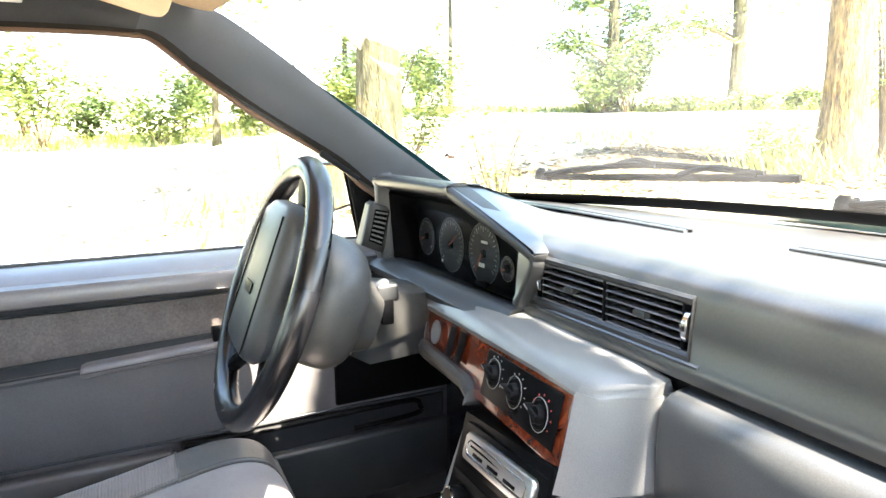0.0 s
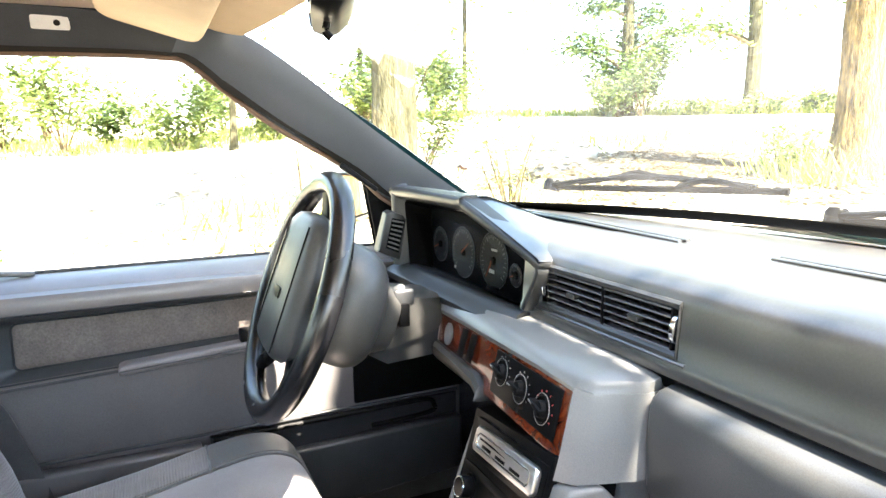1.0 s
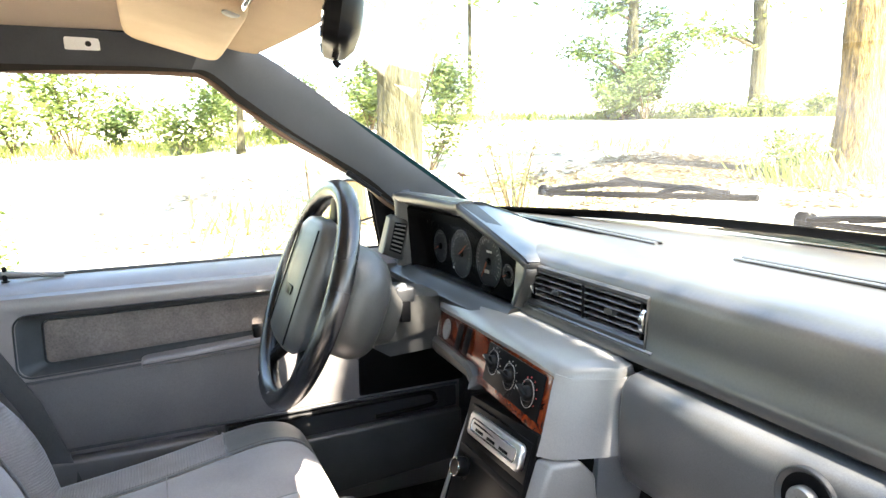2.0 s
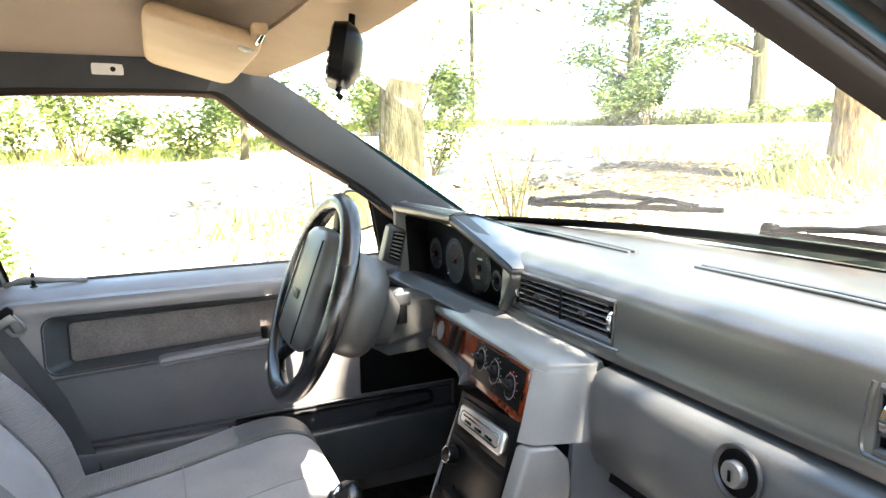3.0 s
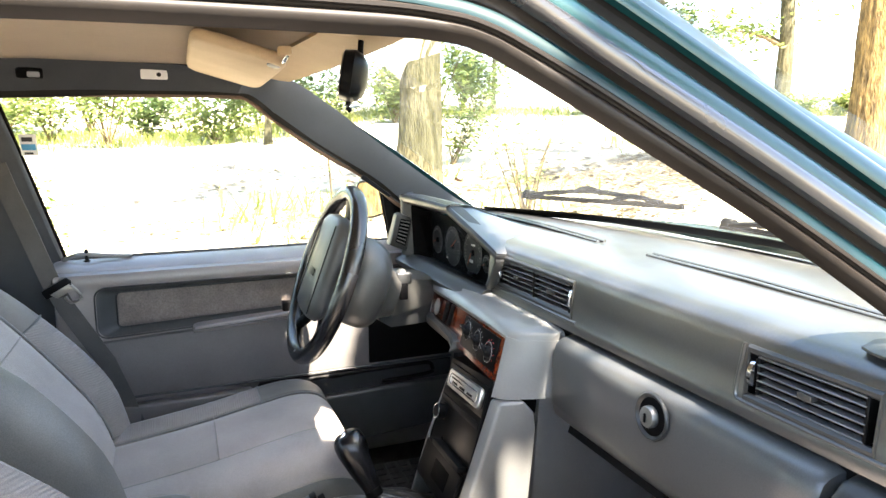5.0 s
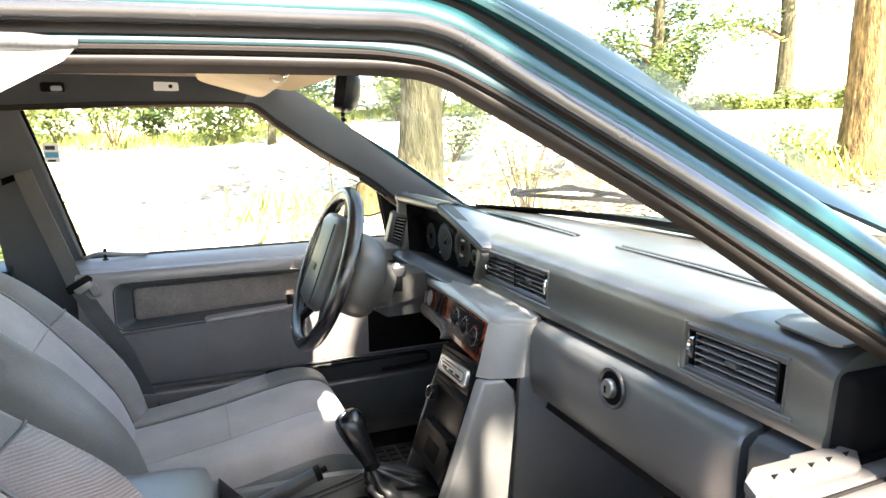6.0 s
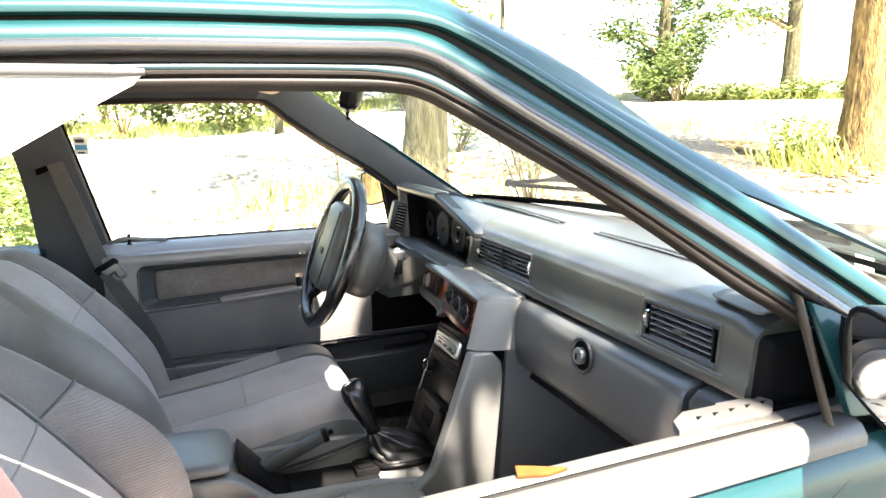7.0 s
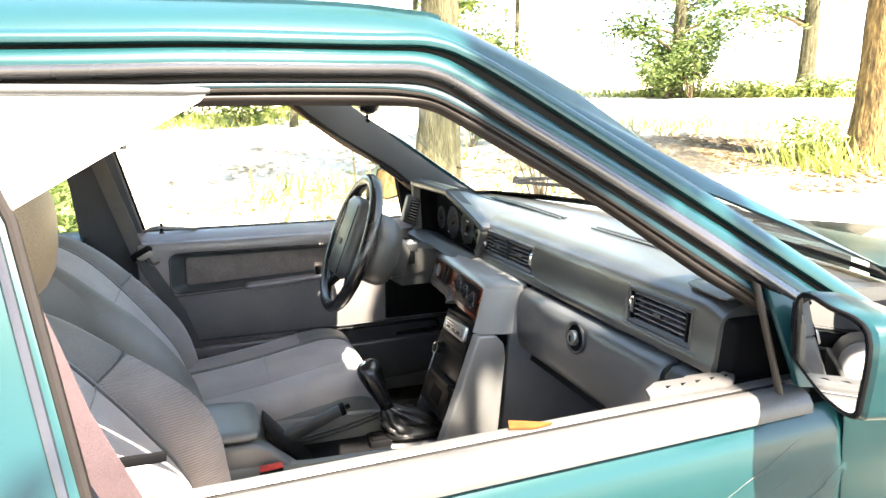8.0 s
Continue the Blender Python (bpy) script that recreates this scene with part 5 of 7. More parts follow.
prism(bm, [V(0.668, 0.02, 0.868), V(0.668, -0.012, 0.862), V(0.668, -0.028, 0.845), V(0.668, -0.03, 0.6), V(0.668, 0.1, 0.6), V(0.668, 0.1, 0.868)], (0.07, 0.012, 0), 0.014, 3)
part("end_panel", bm, M_DASH, dash)
bm = B()
rows = [[V(x, 0.02, 0.71), V(x, 0.01, 0.68), V(x, 0.05, 0.66), V(x, 0.5, 0.64), V(x, 0.5, 0.70)] for x in (0.135, 0.4, 0.66, 0.77)]
loft(bm, rows)
part("underside", bm, M_BLACK, dash)
bm = B()
rows = [[V(x, 0.01, 0.866), V(x, 0.09, 0.866), V(x, 0.09, 0.70), V(x, 0.03, 0.70)] for x in (-0.40, 0.3, 0.77)]
loft(bm, rows)
part("inner_core", bm, M_BLACK, dash)

# ---- steering wheel and column ----
W_C = V(-0.341, -0.3255, 0.9035)
W_A = V(0, -0.937, 0.349).normalized()
W_U = V(0, 0.349, 0.937).normalized()
W_R = V(1, 0, 0)
sw = thing("steering_wheel", W_C, "black leather steering wheel with large padded hub", "steering wheel")
bm = B()
pts = [W_C + W_R * (0.1855 * math.cos(a)) + W_U * (0.1855 * math.sin(a)) for a in [2 * math.pi * k / 64 for k in range(64)]]
tube(bm, pts, 0.0185, 16, loop=True, up=W_A)
part("rim", bm, M_LEATHER, sw, "black leather rim with stitched grips")
for a in (35, 145, 215, 325):
    bm = B()
    aa = radians(a)
    d = W_R * math.cos(aa) + W_U * math.sin(aa)
    tg = W_U * math.cos(aa) - W_R * math.sin(aa)
    c = W_C + d * 0.1855
    pp = ring(c, d, W_A, 0.0175, 0.0175, 2, 16)
    tube(bm, pp, 0.0009, 5, loop=True, up=tg)
    part("rim_seam", bm, M_BLACK, sw)
# stitches along the inner grip
bm = B()
for k in range(90):
    a = radians(110 + k * 140 / 90)
    d = W_R * math.cos(a) + W_U * math.sin(a)
    tg = W_U * math.cos(a) - W_R * math.sin(a)
    c = W_C + d * 0.1735 + W_A * 0.0095
    tube(bm, [c - tg * 0.0015, c + tg * 0.0015 + d * 0.001], 0.0009, 5)
tagged(part("grip_stitching", bm, M_GREY, sw), kind="stuff")
hub = B()
rings = []
for h, a, b, p in ((-0.055, 0.05, 0.06, 2.5), (-0.03, 0.075, 0.085, 3), (-0.006, 0.095, 0.108, 4), (0.012, 0.1, 0.117, 4.5), (0.026, 0.096, 0.113, 4.5), (0.034, 0.086, 0.103, 4.5), (0.036, 0.03, 0.03, 4)):
    rings.append(ring(W_C + W_A * (h - 0.008) + W_U * 0.016, W_R, W_U, a, b, p, 32))
loft(hub, rings)
hb = part("hub_pad", hub, M_HUB, sw, "grey-black padded hub cover")
for xx in (-0.066, 0.066):
    t = B()
    tube(t, [W_C + W_A * 0.0275 + W_R * xx + W_U * 0.11, W_C + W_A * 0.0275 + W_R * xx * 1.05 - W_U * 0.085], 0.0014, 6)
    part("hub_seam", t, M_BLACK, hb)
t = B()
prism(t, [W_C + W_A * 0.0285 + W_R * x + W_U * u for x, u in ((-0.022, 0.006), (0.022, 0.006), (0.022, -0.01), (-0.022, -0.01))], W_A * 0.002, 0.001)
part("emblem", t, M_SATIN, hb, "plain dark emblem")
for nm, a, r0 in (("spoke", 12, 0.09), ("spoke", 168, 0.09), ("spoke", 238, 0.09), ("spoke", 302, 0.09), ("spoke", 90, 0.075)):
    aa = radians(a)
    d = W_R * math.cos(aa) + W_U * math.sin(aa)
    q = W_A.cross(d)
    wide = 0.026 if a in (12, 168, 90) else 0.016
    t = B()
    loft(t, [ring(W_C - W_A * 0.018 + d * r0 * 0.8, q, W_A, wide * 1.2, 0.012, 3, 16), ring(W_C - W_A * 0.016 + d * 0.13, q, W_A, wide, 0.011, 3, 16), ring(W_C - W_A * 0.006 + d * 0.165, q, W_A, wide * 0.8, 0.010, 3, 16), ring(W_C + d * 0.182, q, W_A, wide * 0.75, 0.009, 3, 16)])
    part(nm, t, M_SATIN, sw)
col = thing("steering_column", (-0.366, -0.1, 0.8), "grey plastic steering column shroud with ignition switch", "steering column")
t = B()
cb = W_C - W_A * 0.05 + V(-0.016, 0, 0.006)
ax = -W_A
loft(t, [ring(cb + ax * h + V(0, 0, dz), W_R, W_U, a, b, 2.5, 36) for h, a, b, dz in ((-0.01, 0.07, 0.08, 0.0), (0.0, 0.084, 0.092, 0.0), (0.015, 0.093, 0.101, 0.0), (0.035, 0.097, 0.102, -0.002), (0.055, 0.095, 0.1, -0.005), (0.07, 0.089, 0.093, -0.008), (0.08, 0.078, 0.082, -0.01), (0.086, 0.06, 0.065, -0.012), (0.12, 0.045, 0.05, -0.014))])
part("column_collar", t, M_COLUMN, col, "dusty grey round collar behind the wheel")
t = B()
loft(t, [[V(x0 - 0.4 * kx * (y + 0.2), y, z + dz) for y, z in ((-0.215, 0.872), (-0.13, 0.878), (-0.055, 0.866), (-0.05, 0.845), (-0.065, 0.832), (-0.17, 0.822), (-0.215, 0.828))] for x0, dz, kx in ((-0.50, -0.008, 0), (-0.48, 0.0, 0), (-0.36, 0.0, 0.6), (-0.336, -0.006, 0.9), (-0.326, -0.03, 1.0))])
soften(t, 0.008, 3)
part("column_shroud", t, M_COLUMN, col, "dusty grey column shroud")
# lower half darker than the shroud, underside shade put into the colour
t = B()
loft(t, [[V(x0 - 0.4 * kx * (y + 0.2), y, z) for y, z in ((-0.21, 0.83), (-0.058, 0.838), (-0.045, 0.785), (-0.06, 0.755), (-0.17, 0.762), (-0.205, 0.785))] for x0, kx in ((-0.50, 0), (-0.48, 0), (-0.36, 0.6), (-0.34, 0.9))])
soften(t, 0.008, 3)
part("lower_cowl", t, M_DASH, col, "lower half of the column shroud, coloured darker for shade")
t = B()
box(t, (-0.36, -0.165, 0.868), (-0.322, -0.128, 0.896), 0.006, 3)
part("lock_housing", t, M_DASH, col)
t = B()
turned(t, (-0.337, -0.15, 0.893), (0.35, -0.5, 0.8), [(0, 0.0105), (0.004, 0.0105), (0.006, 0.008), (0.0065, 0)], 18)
part("ignition_lock", t, M_LOCK, col, "bright ignition lock cap")
t = B()
box(t, (-0.345, -0.158, 0.832), (-0.320, -0.138, 0.872), 0.004)
part("switch_stem", t, M_SATIN, col, "black stem below the lock")


# ---- floor and centre console ----
bm = B()
rows = []
for y in (-1.2, -0.6, -0.3, 0.0, 0.15, 0.35, 0.5):
    lift = 0.0 if y < 0.15 else (y - 0.15) * 0.75
    rows.append([V(x, y, 0.235 + lift + dz) for x, dz in ((-0.78, 0.03), (-0.7, 0.0), (-0.2, 0.0), (-0.16, 0.03), (0.16, 0.03), (0.2, 0.0), (0.7, 0.0), (0.78, 0.03))])
loft(bm, rows, closed=False)
bmesh.ops.solidify(bm, geom=bm.faces[:], thickness=0.02)
whole("floor", bm, M_CARPET, "dark carpeted car floor", "floor", kind="structure")
fm = thing("floor_mat", (-0.42, 0.0, 0.24), "black ribbed rubber mat in the footwell", "floor mat")
bm = B()
box(bm, (-0.66, -0.30, 0.256), (-0.2, 0.16, 0.262), 0.002)
part("mat_base", bm, M_MAT, fm)
bm = B()
for i in range(14):
    for j in range(12):
        box(bm, (-0.645 + i * 0.0315, -0.285 + j * 0.036, 0.262), (-0.645 + i * 0.0315 + 0.024, -0.285 + j * 0.036 + 0.026, 0.266), 0)
tagged(part("mat_ribs", bm, M_MAT, fm), kind="stuff")

con = thing("centre_console", (0, -0.5, 0.3), "dark grey plastic console between the seats with padded lid", "centre console")
# tunnel shell
bm = B()
rows = []
for y, zl, zr, zf in ((-1.0, 0.50, 0.50, 0.48), (-0.66, 0.50, 0.50, 0.48), (-0.6, 0.503, 0.495, 0.45), (-0.52, 0.503, 0.485, 0.425), (-0.42, 0.503, 0.483, 0.425), (-0.33, 0.50, 0.48, 0.43), (-0.28, 0.49, 0.47, 0.44), (-0.16, 0.462, 0.455, 0.442), (-0.06, 0.455, 0.455, 0.442)):
    rows.append([V(-0.125, y, 0.24), V(-0.118, y, zl - 0.02), V(-0.112, y, zl - 0.004), V(-0.104, y, zl), V(-0.097, y, zl - 0.006), V(-0.09, y, zf), V(0.066, y, zf), V(0.074, y, zr - 0.008), V(0.082, y, zr), V(0.094, y, zr - 0.003), V(0.106, y, zr - 0.02), V(0.125, y, 0.24)])
loft(bm, rows)
part("console_shell", bm, M_GREY, con)
bm = B()
prism(bm, [V(-0.1, -1.0, 0.34), V(-0.1, -0.56, 0.34), V(-0.1, -0.52, 0.455), V(-0.1, -0.60, 0.528), V(-0.1, -0.635, 0.546), V(-0.1, -1.0, 0.556)], (0.195, 0, 0), 0.010, 3)
part("storage_box", bm, M_GREY, con, "grey storage box")
bm = B()
loft(bm, [ring(V(-0.003, y, z), (1, 0, 0), (0, 0, 1), a, b, 4, 28) for y, z, a, b in ((-1.02, 0.572, 0.09, 0.012), (-0.9, 0.571, 0.099, 0.014), (-0.69, 0.565, 0.099, 0.014), (-0.65, 0.563, 0.097, 0.0135), (-0.628, 0.561, 0.09, 0.011), (-0.619, 0.56, 0.06, 0.006))])
part("padded_lid", bm, M_GREY, con, "grey padded armrest lid")
bm = B()
prism(bm, [V(-0.06, -0.605, 0.56), V(-0.06, -0.535, 0.475), V(-0.06, -0.495, 0.435), V(-0.06, -0.50, 0.43), V(-0.06, -0.56, 0.46), V(-0.06, -0.61, 0.54)], (0.12, 0, 0), 0.004)
part("brake_slot_trim", bm, M_SATIN, con)
bm = B()
box(bm, (-0.07, -0.352, 0.42), (-0.01, -0.296, 0.452), 0.006)
box(bm, (-0.062, -0.345, 0.45), (-0.046, -0.31, 0.457), 0.002)
box(bm, (-0.034, -0.345, 0.45), (-0.018, -0.31, 0.457), 0.002)
part("switch_block", bm, M_SATIN, con, "black switch block")
bm = B()
box(bm, (-0.0885, -0.545, 0.40), (0.064, -0.30, 0.437), 0.004)
part("tray", bm, M_BLACK, con, "black tray")
for up, r in ((0.0, 0.0042), (0.011, 0.003)):
    bm = B()
    tube(bm, spline([V(-0.084, -0.522, 0.443 + up), V(-0.0885, -0.42, 0.458 + up), V(-0.094, -0.31, 0.480 + up)], 6), r, 8)
    part("tray_rim", bm, M_HUB, con, "grey raised rim of the tray")

hb = thing("handbrake", (-0.02, -0.6, 0.47), "black handbrake lever with grey grip", "handbrake")
bm = B()
d0, d1 = V(-0.03, -0.58, 0.48), V(-0.03, -0.41, 0.548)
loft(bm, [ring(d0.lerp(d1, t), (1, 0, 0), (0, -0.3, 0.95), a, b, 3.5, 18) for t, a, b in ((0, 0.014, 0.017), (0.3, 0.013, 0.015), (0.8, 0.012, 0.0135), (0.93, 0.012, 0.013))])
part("lever", bm, M_HUB, hb)
bm = B()
loft(bm, [ring(d0.lerp(d1, t), (1, 0, 0), (0, -0.3, 0.95), a, b, 3.5, 18) for t, a, b in ((0.925, 0.0135, 0.015), (0.99, 0.0135, 0.015), (1.0, 0.009, 0.011))])
turned(bm, d1, d1 - d0, [(0, 0.006), (0.012, 0.006), (0.013, 0.0)], 12)
part("grip_end", bm, M_BLACK, hb)

gear = thing("gear_lever", (-0.04, -0.28, 0.44), "black gear lever with leather gaiter", "gear lever")
K0, K1 = V(-0.065, -0.30, 0.53), V(-0.102, -0.34, 0.622)
gx = (K1 - K0).normalized()
gu = V(1, 0, 0.2).normalized()
gv = gx.cross(gu).normalized()
bm = B()
loft(bm, [ring(K0.lerp(K1, t) + gv * k, gu, gv, a, b, 2.2, 22) for t, a, b, k in ((0.0, 0.017, 0.017, 0), (0.12, 0.019, 0.019, 0), (0.3, 0.023, 0.023, 0), (0.55, 0.027, 0.027, 0.0), (0.78, 0.030, 0.031, 0.001), (0.93, 0.030, 0.031, 0.002), (1.03, 0.026, 0.027, 0.003), (1.09, 0.017, 0.019, 0.003), (1.11, 0.004, 0.004, 0.003))])
kn = part("gear_knob", bm, M_LEATHER, gear, "black grip knob")
bm = B()
turned(bm, K1 + gx * 0.0075 - gv * 0.004, (gx - gv * 0.35).normalized(), [(0, 0.014), (0.003, 0.014), (0.0045, 0.011), (0.005, 0)], 22)
part("knob_badge", bm, M_CHROME, kn, "bright round shift plate")
bm = B()
turned(bm, K0 - gx * 0.018, gx, [(0, 0.0165), (0.004, 0.018), (0.018, 0.017), (0.022, 0.0155)], 20)
part("collar", bm, M_SATIN, gear)
bm = B()
rows = []
base = V(-0.066, -0.2, 0.452)
topc = K0 - gx * 0.012
for i in range(17):
    t = i / 16
    c = topc.lerp(base, t) + V(0, 0, -0.004 * math.sin(math.pi * t))
    a = 0.0175 + (0.058 - 0.0175) * t ** 1.05
    b = 0.0175 + (0.092 - 0.0175) * t ** 1.0
    rr = ring(c, V(1, 0, 0), V(0, 1, 0.25 * (1 - t)).normalized(), a, b, 2.2 + 1.6 * t, 72)
    row = []
    for k, p in enumerate(rr):
        d = (p - c).normalized()
        ph = 2 * math.pi * k / 72
        pleat = 0.018 * math.sin(math.pi * min(1.0, t * 1.15)) * (abs(math.sin(4.5 * ph + 0.7 * math.sin(3 * t))) - 0.5)
        crease = 0.011 * noise.noise((math.cos(ph) * 2.2, math.sin(ph) * 2.2, t * 5.0)) * math.sin(math.pi * t)
        row.append(p + d * (pleat + crease) + V(0, 0, 0.004 * noise.noise((math.cos(ph) * 3, math.sin(ph) * 3, t * 4 + 9)) * math.sin(math.pi * t)))
    rows.append(row)
loft(bm, rows)
part("gaiter", bm, M_GAITER, gear, "creased black leather gaiter")
bm = B()
tube(bm, ring(base + V(0, 0, 0.0), V(1, 0, 0), V(0, 1, 0), 0.064, 0.101, 4, 32), 0.006, 8, loop=True)
part("gaiter_rim", bm, M_SATIN, gear)

# ---- seats ----


def seat(name, cx, dy, label, head, hy, hz, sink=0.0, plump=1.0):
    t = thing(name, (cx, -0.6 + dy, 0.24), label, "car seat", "front seats")

    def P(x, y, z):
        return V(cx + x, y + dy, z)

    # cushion: centre panel, two bolsters, front roll
    line = [(y, z - sink) for y, z in ((-0.80, 0.50), (-0.70, 0.512), (-0.55, 0.535), (-0.42, 0.562), (-0.34, 0.575), (-0.285, 0.565), (-0.255, 0.53), (-0.25, 0.47), (-0.26, 0.40))]

    def cush(x0, x1, lift, crown, bottom, n=13, trim=0.0):
        rows = []
        pts = spline([V(0, y, z) for y, z in line], 4)
        for q in pts:
            row = []
            for k in range(n):
                f = k / (n - 1)
                x = x0 + (x1 - x0) * f
                row.append(P(x, q.y, q.z + lift + crown * (1 - (2 * f - 1) ** 4) - crown))
            row += [P(x1, q.y - (0.02 if q.z < 0.5 else 0), min(bottom, q.z - 0.04)), P(x0, q.y - (0.02 if q.z < 0.5 else 0), min(bottom, q.z - 0.04))]
            rows.append(row)
        return loft(B(), rows)

    for s in (-1, 1):
        rows = []
        for q in spline([V(0, y, z) for y, z in line[:-2]], 4):
            rows.append([P(s * 0.2, q.y + 0.004, q.z - 0.16), P(s * 0.2, q.y + 0.004, q.z - 0.05), P(s * 0.248, q.y + 0.003, q.z - 0.042), P(s * 0.256, q.y + 0.003, q.z - 0.055), P(s * 0.257, q.y + 0.003, q.z - 0.1), P(s * 0.255, q.y + 0.003, max(0.27, q.z - 0.24))])
        part("side_skirt", loft(B(), rows), M_SKIRT, t, "dark vinyl side of the seat")
    bm = B()
    prism(bm, [P(-0.25, -0.252, 0.505 - sink), P(0.25, -0.252, 0.505 - sink), P(0.25, -0.262, 0.3), P(-0.25, -0.262, 0.3)], (0, 0.016, 0), 0.006, 3)
    part("front_skirt", bm, M_SKIRT, t, "dark vinyl front of the seat")
    part("cushion_centre", cush(-0.112, 0.112, 0.012, 0.010, 0.40), M_CLOTH, t, "light grey velour centre panel")
    for s in (-1, 1):
        rows = []
        pts = spline([V(0, y, z) for y, z in line], 4)
        for i, q in enumerate(pts):
            h = 0.03 if q.y < -0.4 else 0.03 - 0.02 * min(1, (q.y + 0.4) / 0.15)
            prof = [(0.107, -0.002), (0.118, 0.009), (0.15, 0.010), (0.18, 0.008 + h * 0.3), (0.205, h * 0.4), (0.228, h * 0.4 - 0.014), (0.245, -0.038), (0.252, -0.08), (0.25, -0.16), (0.14, -0.16)]
            if s > 0:
                prof = [(0.107, -0.002), (0.118, 0.009), (0.15, 0.012), (0.18, 0.012), (0.205, 0.007), (0.228, -0.006), (0.243, -0.03), (0.25, -0.07), (0.248, -0.16), (0.14, -0.16)]
            rows.append([P(s * x, q.y, max(q.z + z, 0.33)) for x, z in prof])
        if s > 0:
            part("cushion_bolster", loft(B(), rows), M_CLOTH, t, "grey side bolster")
        else:
            cut = min(range(len(pts)), key=lambda k: abs(pts[k].y + 0.425))
            part("cushion_bolster", loft(B(), rows[:cut + 1]), M_RIB_FLAT, t, "dark ribbed side bolster")
            part("bolster_nose", loft(B(), rows[cut:]), M_BOLSTER, t, "smooth grey nose of the bolster")
            bm = B()
            tube(bm, spline([p + V(0, 0, 0.0005) for p in rows[cut][:8]], 3), 0.0024, 6)
            part("nose_seam", bm, M_VINYL, t)
    for s in (-1, 1):
        bm = B()
        tube(bm, [P(s * 0.113, q.y, q.z + 0.006) for q in spline([V(0, y, z) for y, z in line[:-1]], 4)], 0.0022, 8)
        part("seam_piping", bm, M_VINYL, t)
    bm = B()
    tube(bm, [P(-0.11, -0.53, 0.5475 - sink), P(-0.05, -0.53, 0.5525 - sink), P(0.05, -0.53, 0.5525 - sink), P(0.11, -0.53, 0.5475 - sink)], 0.0012, 6)
    part("cross_seam", bm, M_RIB, t)
    bm = B()
    box(bm, P(-0.24, -0.8, 0.25), P(0.24, -0.28, 0.44), 0.02, 3)
    part("seat_base", bm, M_BLACK, t, "black plastic seat base")
    # backrest
    bl = [(-0.715, 0.45), (-0.755, 0.585), (-0.82, 0.69), (-0.895, 0.79), (-0.96, 0.865), (-1.02, 0.915), (-1.06, 0.93), (-1.1, 0.915), (-1.12, 0.87)]
    pts = spline([V(0, y, z) for y, z in bl], 4)
    nrm = []
    for i, q in enumerate(pts):
        a, b = pts[max(0, i - 1)], pts[min(len(pts) - 1, i + 1)]
        d = (b - a).normalized()
        nrm.append(V(0, d.z, -d.y))

    def wid(q):
        return 1.0 if q.z < 0.8 else 1.0 - 0.2 * ((q.z - 0.8) / 0.13) ** 2

    rows = []
    for q, nn in zip(pts, nrm):
        w = 0.14 * wid(q)
        row = [P(w * f, 0, 0) + q + nn * (-0.02 + 0.016 * (1 - f ** 4)) for f in (-1, -0.85, -0.6, -0.3, 0, 0.3, 0.6, 0.85, 1)]
        row += [P(w, 0, 0) + q - nn * 0.06, P(-w, 0, 0) + q - nn * 0.06]
        rows.append(row)
    part("backrest_centre", loft(B(), rows), M_CLOTH, t, "light grey velour back panel")
    for s in (-1, 1):
        rows = []
        for q, nn in zip(pts, nrm):
            k = wid(q)
            h = (plump if s < 0 else 1.0) * (0.04 + (0.035 if s < 0 else 0.008) * math.exp(-((q.z - 0.66) / 0.1) ** 2)) * (1 - 0.75 * min(1.0, max(0.0, (q.z - 0.76) / 0.16)))
            prof = [(0.136, -0.026), (0.15, -0.008 + h * 0.2), (0.175, h * 0.75), (0.2, h), (0.225, h * 0.8), (0.245, h * 0.2), (0.252, -0.05), (0.24, -0.1), (0.14, -0.1)]
            rows.append([P(s * x * k, 0, 0) + q + nn * z for x, z in prof])
        if s > 0:
            part("backrest_bolster", loft(B(), rows), M_BOLSTER, t, "smooth grey back bolster")
        else:
            cut = min(range(len(pts)), key=lambda k: abs(pts[k].z - 0.80))
            part("backrest_bolster", loft(B(), rows[:cut + 1]), M_RIB, t, "dark grey ribbed back bolster")
            part("bolster_shoulder", loft(B(), rows[cut:]), M_SHOULDER, t, "smooth grey shoulder above the ribbed bolster")
            bm = B()
            tube(bm, spline([p + nrm[cut] * 0.0004 for p in rows[cut][:8]], 3), 0.0026, 6)
            part("shoulder_seam", bm, M_SKIRT, t)
        bm = B()
        tube(bm, [P(s * 0.138 * wid(q), 0, 0) + q - nn * 0.014 for q, nn in zip(pts[:-8], nrm)], 0.0024, 8)
        part("seam_piping", bm, M_VINYL, t)
    rows = []
    for q, nn in zip(pts, nrm):
        k = wid(q)
        rows.append([P(0.24 * k * f, 0, 0) + q - nn * (0.075 + 0.03 * (1 - f * f)) for f in (-1, -0.6, 0, 0.6, 1)] + [P(0.22 * k, 0, 0) + q - nn * 0.05, P(-0.22 * k, 0, 0) + q - nn * 0.05])
    part("backrest_shell", loft(B(), rows), M_VINYL, t)
    bm = B()
    for zc in (0.80,):
        i = min(range(len(pts)), key=lambda k: abs(pts[k].z - zc))
        q, nn = pts[i], nrm[i]
        tube(bm, [P(0.14 * wid(q) * f, 0, 0) + q + nn * (-0.0198 + 0.016 * (1 - f ** 4)) for f in (-0.97, -0.85, -0.6, -0.3, 0, 0.3, 0.6, 0.85, 0.97)], 0.0016, 6)
    part("cross_seam", bm, M_RIB, t)
    # headrest
    for s in (-1, 1):
        bm = B()
        tube(bm, [P(s * 0.06, -1.045 + hy * 0.5, 0.88), P(s * 0.06, -1.01 + hy, 1.0)], 0.006, 8)
        part("headrest_post", bm, M_CHROME, t)
    bm = B()
